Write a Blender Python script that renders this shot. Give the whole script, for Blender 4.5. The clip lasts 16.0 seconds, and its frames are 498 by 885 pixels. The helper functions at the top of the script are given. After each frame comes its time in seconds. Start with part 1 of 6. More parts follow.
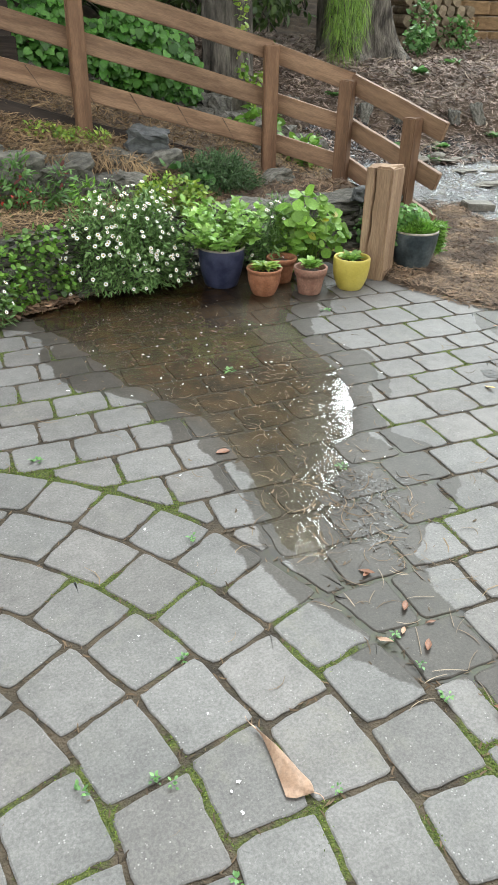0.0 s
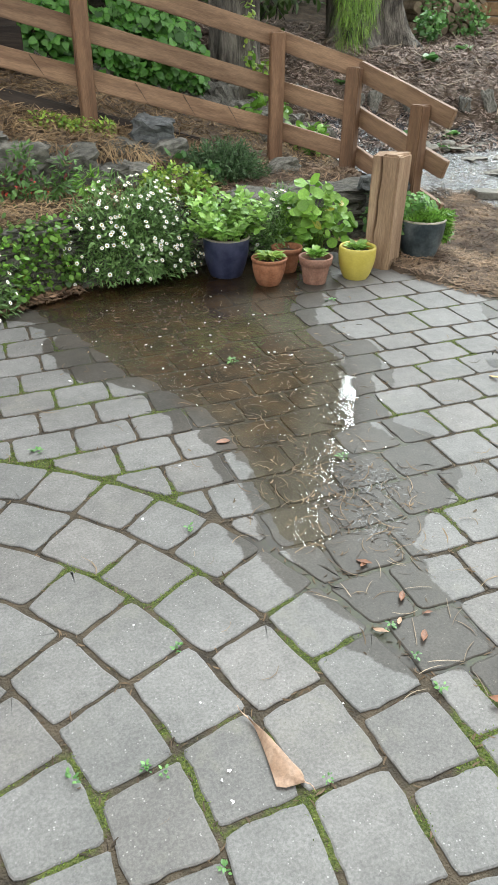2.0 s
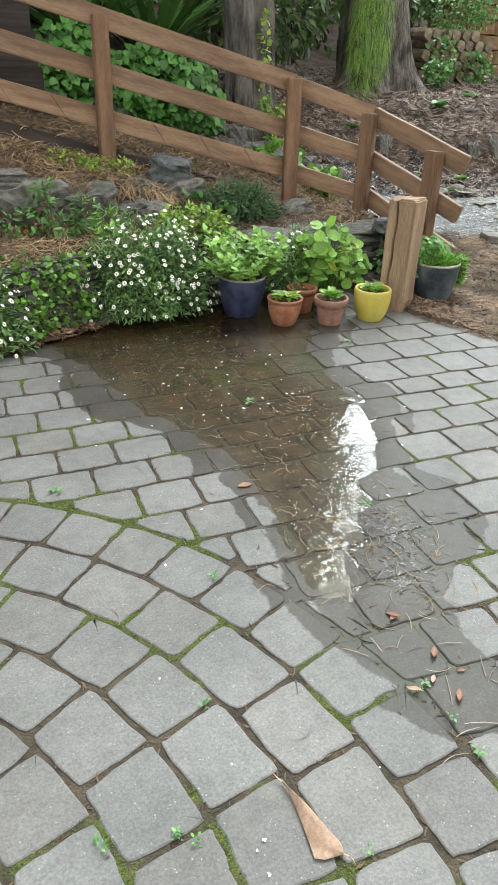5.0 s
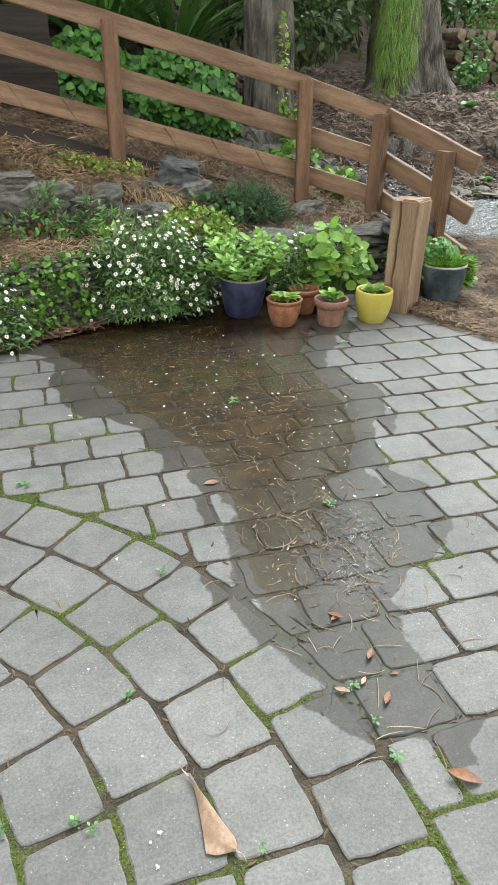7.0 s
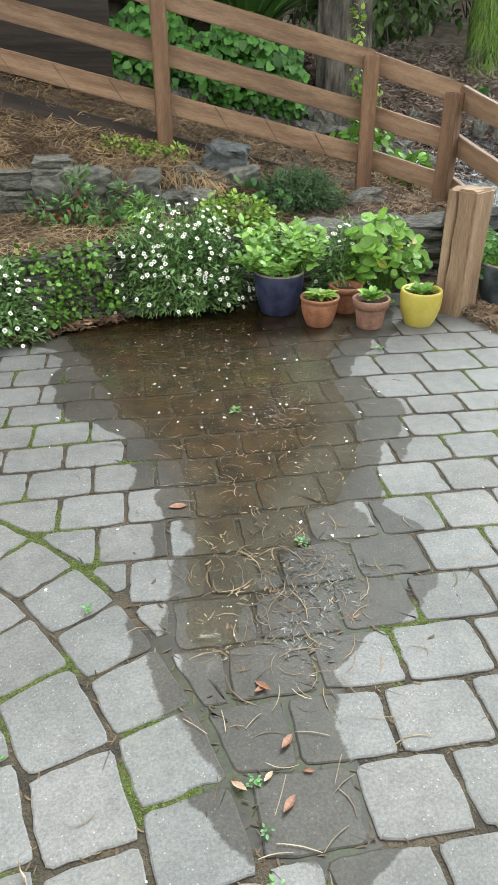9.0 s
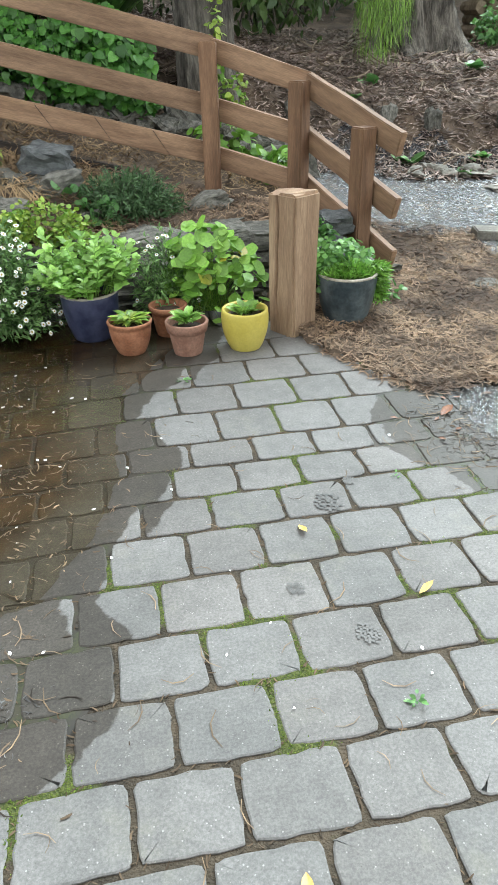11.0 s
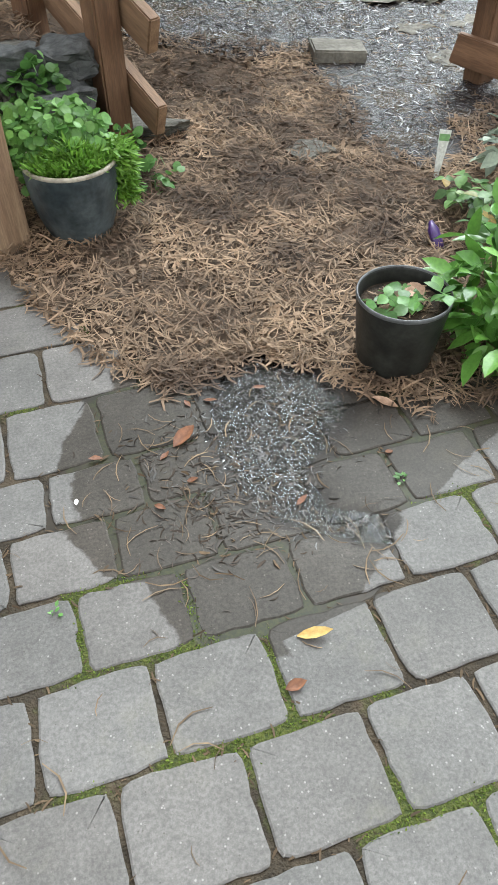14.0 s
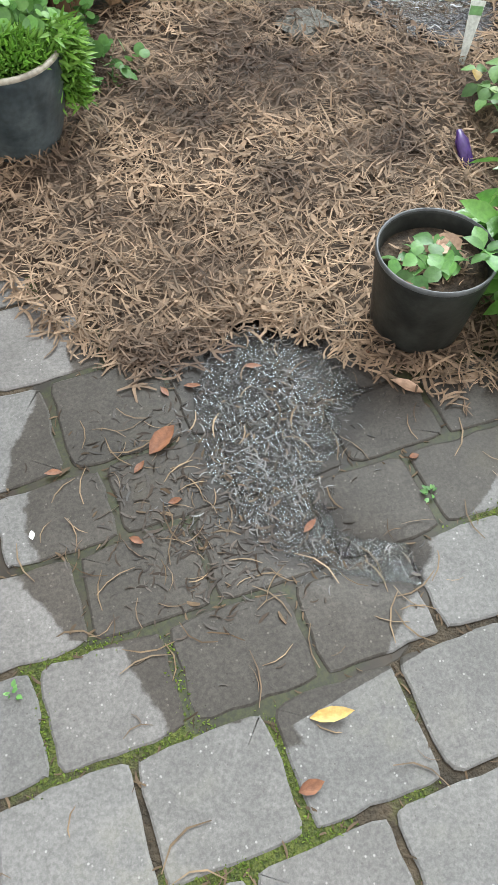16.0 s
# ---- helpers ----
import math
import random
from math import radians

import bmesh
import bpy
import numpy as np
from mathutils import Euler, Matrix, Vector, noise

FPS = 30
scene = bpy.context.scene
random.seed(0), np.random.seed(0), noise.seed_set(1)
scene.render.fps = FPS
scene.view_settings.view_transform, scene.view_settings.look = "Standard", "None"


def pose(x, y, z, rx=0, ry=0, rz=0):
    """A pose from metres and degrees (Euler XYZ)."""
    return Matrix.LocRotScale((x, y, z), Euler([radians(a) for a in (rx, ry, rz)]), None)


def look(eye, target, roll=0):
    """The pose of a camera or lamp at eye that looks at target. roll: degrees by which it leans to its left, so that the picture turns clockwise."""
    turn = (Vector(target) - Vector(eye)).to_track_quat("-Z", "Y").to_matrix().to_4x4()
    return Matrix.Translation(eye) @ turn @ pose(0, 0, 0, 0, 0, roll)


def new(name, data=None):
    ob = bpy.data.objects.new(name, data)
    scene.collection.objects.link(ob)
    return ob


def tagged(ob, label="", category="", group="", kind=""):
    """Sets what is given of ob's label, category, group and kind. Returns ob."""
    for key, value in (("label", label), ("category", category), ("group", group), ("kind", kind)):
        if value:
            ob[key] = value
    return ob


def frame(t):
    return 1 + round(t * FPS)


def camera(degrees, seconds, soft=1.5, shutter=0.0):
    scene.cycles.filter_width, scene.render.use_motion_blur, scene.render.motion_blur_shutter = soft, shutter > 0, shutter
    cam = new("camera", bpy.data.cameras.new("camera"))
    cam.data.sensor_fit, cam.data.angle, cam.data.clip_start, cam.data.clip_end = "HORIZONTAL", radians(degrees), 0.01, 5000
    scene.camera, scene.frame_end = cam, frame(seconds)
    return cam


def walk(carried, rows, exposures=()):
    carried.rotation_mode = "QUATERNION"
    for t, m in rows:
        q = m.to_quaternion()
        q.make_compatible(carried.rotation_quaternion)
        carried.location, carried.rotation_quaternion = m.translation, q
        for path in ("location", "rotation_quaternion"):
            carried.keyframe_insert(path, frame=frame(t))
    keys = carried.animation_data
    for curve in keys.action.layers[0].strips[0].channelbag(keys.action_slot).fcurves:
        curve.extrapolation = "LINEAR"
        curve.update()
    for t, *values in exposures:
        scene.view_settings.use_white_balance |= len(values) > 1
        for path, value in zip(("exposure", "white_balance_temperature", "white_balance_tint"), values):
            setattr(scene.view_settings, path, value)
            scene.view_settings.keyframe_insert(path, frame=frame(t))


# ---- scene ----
cam = camera(38.9, 16.0, 0.95)
PATH = [
    (0, (0.664, 0.427, 1.331), (1.34, 2.007, 0.308), 1.4),
    (0.5, (0.671, 0.426, 1.33), (1.336, 2.014, 0.312), 1.1),
    (1, (0.676, 0.431, 1.33), (1.329, 2.017, 0.302), 0.8),
    (1.5, (0.686, 0.425, 1.321), (1.341, 2.007, 0.287), 0.8),
    (2, (0.707, 0.415, 1.321), (1.346, 1.997, 0.278), 0.8),
    (2.5, (0.721, 0.402, 1.322), (1.355, 1.99, 0.284), 1.1),
    (3, (0.69, 0.431, 1.331), (1.326, 2.025, 0.304), 1.5),
    (3.5, (0.66, 0.453, 1.338), (1.293, 2.058, 0.327), 1.9),
    (4, (0.651, 0.447, 1.338), (1.283, 2.067, 0.349), 1.8),
    (4.5, (0.633, 0.471, 1.335), (1.277, 2.098, 0.366), 1.9),
    (5, (0.64, 0.492, 1.341), (1.302, 2.113, 0.376), 2.0),
    (5.2, (0.63, 0.497, 1.346), (1.308, 2.112, 0.381), 2.1),
    (7.3, (0.951, 0.385, 1.323), (1.445, 2.069, 0.364), 1.0),
    (7.5, (0.983, 0.391, 1.333), (1.439, 2.08, 0.364), 1.0),
    (8, (1.101, 0.482, 1.306), (1.414, 2.193, 0.319), 0.2),
    (8.2, (1.141, 0.516, 1.308), (1.408, 2.228, 0.308), 0.3),
    (10.3, (1.906, 0.742, 1.319), (2.191, 2.449, 0.317), -1.1),
    (10.5, (1.987, 0.801, 1.322), (2.324, 2.505, 0.33), -1.2),
    (11, (2.235, 0.951, 1.277), (2.55, 2.643, 0.258), -1.3),
    (11.5, (2.461, 1.106, 1.289), (2.79, 2.77, 0.229), -1.6),
    (12, (2.651, 1.343, 1.251), (3.003, 2.973, 0.146), -2.0),
    (12.5, (2.809, 1.525, 1.26), (3.203, 3.092, 0.081), -1.9),
    (13, (3.01, 1.668, 1.234), (3.436, 3.147, -0.044), -1.3),
    (13.5, (3.153, 1.795, 1.207), (3.581, 3.19, -0.162), -0.8),
    (14, (3.194, 1.983, 1.214), (3.615, 3.282, -0.248), 0.0),
    (14.5, (3.202, 2.146, 1.203), (3.594, 3.35, -0.345), 0.4),
    (15, (3.253, 2.276, 1.16), (3.639, 3.395, -0.452), 0.4),
    (15.5, (3.313, 2.392, 1.137), (3.706, 3.429, -0.528), 1.5),
    (16, (3.291, 2.393, 1.147), (3.684, 3.384, -0.546), 2.1),
]
EXPOSURE = [(0, 1.06, 7350, 7), (8, 1.05, 7350, 5), (10.3, 1.42, 7050, 4), (10.6, 1.35, 7050, 4), (11.2, 1.12, 7000, 5), (13, 0.79, 7280, 8), (16, 0.95, 7280, 9)]
walk(cam, [(t, look(eye, target, roll)) for t, eye, target, roll in PATH], EXPOSURE)

# ---- light ----
world = bpy.data.worlds.new("overcast")
scene.world = world
world.use_nodes = True
wn = world.node_tree.nodes
sky = wn.new("ShaderNodeTexSky")
sky.sky_type, sky.sun_disc = "NISHITA", False
sky.sun_elevation, sky.sun_rotation = radians(46), radians(32)
sky.air_density, sky.dust_density, sky.ozone_density = 1.0, 1.2, 1.0
cloud = wn.new("ShaderNodeMix")                # an even layer of thin cloud over the whole sky
cloud.data_type, cloud.blend_type = "RGBA", "ADD"
cloud.inputs[0].default_value = 1.0
cloud.inputs[7].default_value = (4.1, 3.85, 3.35, 1)
world.node_tree.links.new(sky.outputs[0], cloud.inputs[6])
world.node_tree.links.new(cloud.outputs[2], wn["Background"].inputs[0])
wn["Background"].inputs[1].default_value = 0.145
sun = new("sun", bpy.data.lights.new("sun", "SUN"))
sun.data.energy, sun.data.angle, sun.data.color = 4.0, radians(42), (0.68, 0.85, 1.0)
sun.matrix_world = look((0.368, 0.589, 0.719), (0, 0, 0))

# ---- layout ----
RING = (-0.24, 1.10)                       # centre of the round paving
RINGS = [(1.759, 1.564, 54, 2.4), (1.564, 1.37, 41, 5.7), (1.37, 1.184, 37, 6.4), (1.184, 0.998, 32, 4.6),
         (0.998, 0.81, 28, 11.0), (0.81, 0.62, 22, 5.0), (0.62, 0.43, 16, 0.0), (0.43, 0.24, 10, 3.0)]
# course lines of the straight paving: far edge at x = 2.2 and at x = 0.9, first head joint, pitch to the right of it
COURSES = [(4.44, 4.17, 2.42, 0.25), (4.22, 3.99, 2.52, 0.25), (4.0, 3.81, 2.40, 0.25), (3.78, 3.63, 2.495, 0.245), (3.56, 3.45, 2.414, 0.233), (3.335, 3.265, 2.307, 0.229),
           (3.11, 3.088, 2.418, 0.216), (2.95, 2.912, 2.334, 0.214), (2.778, 2.74, 2.224, 0.216), (2.603, 2.56, 2.124, 0.216), (2.408, 2.38, 2.036, 0.214), (2.212, 2.20, 2.129, 0.217),
           (2.028, 2.022, 2.028, 0.216), (1.842, 1.842, 1.928, 0.217), (1.662, 1.662, 1.84, 0.217), (1.48, 1.48, 1.94, 0.217), (1.30, 1.30, 1.84, 0.217), (1.12, 1.12, 1.95, 0.217),
           (0.94, 0.94, 1.84, 0.217), (0.76, 0.76, 1.95, 0.217), (0.58, 0.58, 1.84, 0.217), (0.40, 0.40, 1.95, 0.217), (0.22, 0.22, 1.84, 0.217), (0.04, 0.04, 1.95, 0.217)]
LEFT_PITCH = 0.2145
# outlines as (y, left x, right x)
WET_A = [(1.24, 1.66, 1.64), (1.30, 1.52, 1.74), (1.48, 1.41, 1.76), (1.58, 1.36, 1.75), (1.72, 1.32, 1.76), (1.84, 1.31, 1.90), (1.96, 1.32, 2.03), (2.12, 1.33, 2.13), (2.24, 1.37, 2.10),
         (2.37, 1.37, 2.04), (2.52, 1.32, 2.12), (2.70, 1.36, 2.22), (2.86, 1.25, 2.32), (3.05, 1.10, 2.37), (3.31, 0.99, 2.29), (3.56, 0.98, 2.40), (3.72, 1.04, 2.50), (3.86, 0.92, 2.62), (3.98, 0.60, 2.68), (4.20, 0.40, 2.72), (4.6, 0.40, 2.72)]
WET_B = [(2.56, 3.44, 3.42), (2.60, 3.31, 3.66), (2.70, 3.29, 3.80), (2.765, 3.27, 3.84), (2.80, 3.12, 3.92), (2.90, 3.05, 4.12), (3.06, 3.07, 4.3), (3.20, 3.12, 4.4), (3.31, 3.18, 4.4), (3.50, 3.27, 4.4), (3.8, 3.4, 4.4)]
# standing water, and within the first puddle the deeper silty part
POOL_A = [(1.78, 1.50, 1.48), (1.84, 1.42, 1.56), (1.98, 1.40, 1.66), (2.12, 1.42, 1.75), (2.28, 1.44, 1.86), (2.39, 1.45, 1.95), (2.52, 1.43, 2.05), (2.70, 1.42, 2.14), (2.99, 1.30, 2.20), (3.28, 1.16, 2.18), (3.61, 1.10, 2.24), (3.93, 0.95, 2.44), (4.2, 0.9, 2.6), (4.6, 0.9, 2.6)]
SILT_A = [(2.10, 1.52, 1.50), (2.28, 1.44, 1.62), (2.39, 1.45, 1.68), (2.61, 1.42, 1.84), (2.70, 1.42, 1.93), (2.95, 1.32, 2.08), (3.28, 1.20, 2.02), (3.61, 1.12, 2.0), (3.93, 0.98, 2.06), (4.2, 0.9, 2.3), (4.6, 0.9, 2.3)]
POOL_B = [(2.68, 3.74, 3.72), (2.72, 3.66, 3.78), (2.78, 3.58, 3.74), (2.84, 3.50, 3.66), (2.92, 3.47, 3.64), (3.00, 3.45, 3.74), (3.10, 3.44, 3.83), (3.24, 3.48, 3.82), (3.34, 3.56, 3.74), (3.42, 3.66, 3.64)]
DRIFT = [(1.60, 3.60, 0.62, 0.62), (1.80, 2.78, 0.36, 0.52), (1.66, 2.2, 0.22, 0.42)]
WATER_Z = -0.007


def smooth(a, b, v):
    v = np.clip((v - a) / (b - a), 0, 1)
    return v * v * (3 - 2 * v)


def beyond(outline, x, y):
    """Metres outside an outline, below zero inside it."""
    ys, xl, xr = zip(*outline)
    return max(float(np.interp(y, ys, xl)) - x, x - float(np.interp(y, ys, xr)), ys[0] - y)


def dip(x, y):
    """How far the paving has settled under the pools."""
    ripple = 0.05 * noise.noise((x * 3.2, y * 3.2, 7)) + 0.02 * noise.noise((x * 13, y * 13, 8))
    shore = min(beyond(POOL_A, x, y), beyond(POOL_B, x, y)) + ripple
    depth = 0.0105 - 0.0024 * float(smooth(2.5, 2.3, y)) * (x < 2.6) + 0.0022 * noise.noise((x * 15, y * 15, 12))
    return depth * float(smooth(0.05, -0.07, shore)) + 0.010 * float(smooth(0.0, -0.16, beyond(SILT_A, x, y) + ripple))


def damp(x, y):
    return min(beyond(WET_A, x, y), beyond(WET_B, x, y)) < -0.03


def mossy(x, y):
    """How far moss fills the joints: 0 bare, 1 level with the pavers."""
    return float(smooth(-0.12, 0.26, noise.noise((x * 3.4, y * 3.4, 3)) + 0.45 * noise.noise((x * 9, y * 9, 4)) - 0.05 - 0.10 * float(smooth(1.3, 1.9, x)) - 0.8 * damp(x, y) + 0.5 * math.exp(-((x - 3.28) / 0.30) ** 2 - ((y - 2.52) / 0.22) ** 2)))


def mulch_edge(x):
    if x < 3.0:
        return 9.0
    return float(np.interp(x, [3.02, 3.15, 3.26, 3.40, 3.67, 3.84, 4.0, 4.3, 6.0], [4.0, 3.72, 3.47, 3.31, 3.38, 3.22, 3.05, 2.9, 2.5]))


def wall_line(x):
    return float(np.interp(x, [-3.0, 0.5, 1.1, 1.6, 2.2, 3.2, 3.4], [3.6, 3.94, 4.25, 4.42, 4.52, 4.56, 4.58]))


def path_z(x):
    return float(np.interp(x, [-4, 0.46, 2.3, 2.87, 3.35, 3.8, 4.5, 9], [2.2, 1.04, 0.56, 0.42, 0.33, 0.2, 0.1, 0.1]))


def ground_z(x, y):
    """Height of the soil."""
    n = 0.02 * noise.noise((x * 2.1, y * 2.1, 0)) + 0.012 * noise.noise((x * 6, y * 6, 3))
    behind = path_z(x) + float(np.interp(y, [5.42, 6.1, 6.55, 6.95, 7.6, 8.7, 10, 13, 25, 90], [0, 0.13, 0.25, 0.55, 0.80, 0.92, 1.1, 1.8, 5, 9]))
    right = float(np.interp(y, [2.8, 3.6, 4.2, 5.0, 5.42], [-0.02, 0.012, 0.03, 0.06, path_z(max(x, 3.6))]))
    yw = wall_line(x)
    if x < 1.95:
        top = float(np.interp(x, [-3, 0.5, 1.6, 1.95], [1.5, 0.93, 0.68, 0.6]))
        step = float(np.interp(x, [-3, 0.5, 1.6, 1.95], [1.0, 0.66, 0.60, 0.5]))
        bed = float(np.interp(y, [yw, yw + 0.16, 4.88, 4.94, 5.40], [0.30, 0.36, 0.42, step, top]))
    else:
        bed = float(np.interp(y, [yw, yw + 0.16, 4.84, 4.92, 5.40], [0.25, 0.29, 0.36, float(np.interp(x, [1.95, 2.2], [0.5, 0.38])), path_z(x) - 0.03]))
    if y > 5.42:
        z = behind
    elif y > yw + 0.10 and x < 3.55:
        z = bed + (right - bed) * float(smooth(3.28, 3.5, x))
    elif y > mulch_edge(x):
        z = right
    else:
        return -0.07
    return z + n * (0.4 if y < 5.42 else 1.2 + max(0, y - 8) * 0.4)


# ---- materials ----
def node_material(name):
    m = bpy.data.materials.new(name)
    m.use_nodes = True
    t = m.node_tree
    return m, t, t.nodes["Principled BSDF"]


def math_node(t, op, a, b=None, clamp=False):
    n = t.nodes.new("ShaderNodeMath")
    n.operation, n.use_clamp = op, clamp
    for i, v in enumerate((a, b)):
        if v is None:
            continue
        if isinstance(v, (int, float)):
            n.inputs[i].default_value = v
        else:
            t.links.new(v, n.inputs[i])
    return n.outputs[0]


def noise_node(t, vec, scale, detail=4.0, rough=0.55, stretch=None):
    if stretch:
        mp = t.nodes.new("ShaderNodeVectorMath")
        mp.operation = "MULTIPLY"
        mp.inputs[1].default_value = stretch
        t.links.new(vec, mp.inputs[0])
        vec = mp.outputs[0]
    n = t.nodes.new("ShaderNodeTexNoise")
    n.inputs["Scale"].default_value, n.inputs["Detail"].default_value, n.inputs["Roughness"].default_value = scale, detail, rough
    t.links.new(vec, n.inputs["Vector"])
    return n.outputs["Fac"]


def ramp(t, fac, lo, hi):
    n = t.nodes.new("ShaderNodeMapRange")
    n.interpolation_type = "SMOOTHSTEP"
    n.inputs["From Min"].default_value, n.inputs["From Max"].default_value = lo, hi
    t.links.new(fac, n.inputs["Value"])
    return n.outputs["Result"]


def blend(t, fac, a, b, kind="MIX"):
    n = t.nodes.new("ShaderNodeMix")
    n.data_type, n.blend_type = "RGBA", kind
    if isinstance(fac, (int, float)):
        n.inputs[0].default_value = fac
    else:
        t.links.new(fac, n.inputs[0])
    for i, v in ((6, a), (7, b)):
        if isinstance(v, tuple):
            n.inputs[i].default_value = (*v, 1)
        else:
            t.links.new(v, n.inputs[i])
    return n.outputs[2]


def bump(t, shader, height, strength, distance=0.01):
    n = t.nodes.new("ShaderNodeBump")
    n.inputs["Strength"].default_value, n.inputs["Distance"].default_value = strength, distance
    t.links.new(height, n.inputs["Height"])
    t.links.new(n.outputs[0], shader.inputs["Normal"])


def position(t):
    return t.nodes.new("ShaderNodeNewGeometry").outputs["Position"]


def edge_node(t, pos, sep, outlines, ragged=0.05):
    """Metres outside the nearest of some outlines, with a wandering edge."""
    low = None
    for outline in outlines:
        ys = [q[0] for q in outline]
        at = t.nodes.new("ShaderNodeMapRange")
        at.inputs["From Min"].default_value, at.inputs["From Max"].default_value = ys[0], ys[-1]
        t.links.new(sep.outputs[1], at.inputs["Value"])
        sides = []
        for side in (1, 2):
            band = t.nodes.new("ShaderNodeValToRGB")
            stops = band.color_ramp.elements
            while len(stops) < len(outline):
                stops.new(1.0)
            for stop, q in zip(stops, outline):
                stop.position = (q[0] - ys[0]) / (ys[-1] - ys[0])
                stop.color = (q[side] / 5, q[side] / 5, q[side] / 5, 1)
            t.links.new(at.outputs["Result"], band.inputs[0])
            one = t.nodes.new("ShaderNodeSeparateColor")
            t.links.new(band.outputs[0], one.inputs[0])
            sides.append(math_node(t, "MULTIPLY", one.outputs[0], 5.0))
        d = math_node(t, "MAXIMUM", math_node(t, "SUBTRACT", sides[0], sep.outputs[0]), math_node(t, "SUBTRACT", sep.outputs[0], sides[1]))
        d = math_node(t, "MAXIMUM", d, math_node(t, "SUBTRACT", ys[0], sep.outputs[1]))
        low = d if low is None else math_node(t, "MINIMUM", low, d)
    wander = math_node(t, "ADD", math_node(t, "SUBTRACT", noise_node(t, pos, 6.0, 2, 0.5), 0.5), math_node(t, "MULTIPLY", math_node(t, "SUBTRACT", noise_node(t, pos, 45, 4, 0.65), 0.5), 0.26))
    return math_node(t, "ADD", low, math_node(t, "MULTIPLY", wander, ragged * 2))


def surface(name, dark, light, scale=8.0, rough=0.8, relief=0.4, fine=60.0, stretch=None, varied=0.25, islands=False, metal=0.0, coords="object", spec=0.5, depth=0.006, mottle=0.55):
    """A general surface: two colours mixed at two scales, a spread of brightness from piece to piece, fine relief."""
    m, t, s = node_material(name)
    if coords == "object":
        vec = t.nodes.new("ShaderNodeTexCoord").outputs["Object"]
    else:
        vec = position(t)
    big = noise_node(t, vec, scale, 4, 0.6, stretch)
    small = noise_node(t, vec, fine, 3, 0.6, stretch)
    col = blend(t, ramp(t, big, 0.3, 0.7), dark, light)
    col = blend(t, mottle, col, blend(t, ramp(t, small, 0.25, 0.75), (0.55, 0.55, 0.55), (1.25, 1.25, 1.25)), "MULTIPLY")
    rnd = t.nodes.new("ShaderNodeNewGeometry").outputs["Random Per Island"] if islands else t.nodes.new("ShaderNodeObjectInfo").outputs["Random"]
    hsv = t.nodes.new("ShaderNodeHueSaturation")
    t.links.new(col, hsv.inputs["Color"])
    t.links.new(math_node(t, "ADD", math_node(t, "MULTIPLY", rnd, 2 * varied), 1 - varied), hsv.inputs["Value"])
    t.links.new(hsv.outputs[0], s.inputs["Base Color"])
    s.inputs["Metallic"].default_value = metal
    s.inputs["Specular IOR Level"].default_value = spec
    t.links.new(math_node(t, "ADD", math_node(t, "MULTIPLY", math_node(t, "SUBTRACT", small, 0.5), 0.25), rough, True), s.inputs["Roughness"])
    if relief:
        bump(t, s, math_node(t, "ADD", math_node(t, "MULTIPLY", big, 0.6), small), relief, depth)
    return m


def leaf_material(name, dark, light, rough=0.45, thin=0.25, spread=0.35, yellow=None):
    m, t, s = node_material(name)
    geo = t.nodes.new("ShaderNodeNewGeometry")
    rnd = math_node(t, "FRACT", math_node(t, "ADD", geo.outputs["Random Per Island"], t.nodes.new("ShaderNodeObjectInfo").outputs["Random"]))
    col = blend(t, rnd, dark, light)
    if yellow:
        col = blend(t, ramp(t, math_node(t, "FRACT", math_node(t, "MULTIPLY", rnd, 7.31)), 0.92, 0.97), col, yellow)
    vein = noise_node(t, geo.outputs["Position"], 90, 2)
    col = blend(t, 0.5, col, blend(t, ramp(t, vein, 0.3, 0.7), (0.7, 0.7, 0.7), (1.2, 1.2, 1.1)), "MULTIPLY")
    hsv = t.nodes.new("ShaderNodeHueSaturation")
    t.links.new(col, hsv.inputs["Color"])
    t.links.new(math_node(t, "ADD", math_node(t, "MULTIPLY", math_node(t, "FRACT", math_node(t, "MULTIPLY", rnd, 3.7)), 2 * spread), 1 - spread), hsv.inputs["Value"])
    t.links.new(hsv.outputs[0], s.inputs["Base Color"])
    s.inputs["Roughness"].default_value = rough
    tr = t.nodes.new("ShaderNodeBsdfTranslucent")
    t.links.new(hsv.outputs[0], tr.inputs["Color"])
    mix = t.nodes.new("ShaderNodeMixShader")
    mix.inputs[0].default_value = thin
    t.links.new(s.outputs[0], mix.inputs[1])
    t.links.new(tr.outputs[0], mix.inputs[2])
    t.links.new(mix.outputs[0], t.nodes["Material Output"].inputs["Surface"])
    bump(t, s, vein, 0.25, 0.004)
    return m


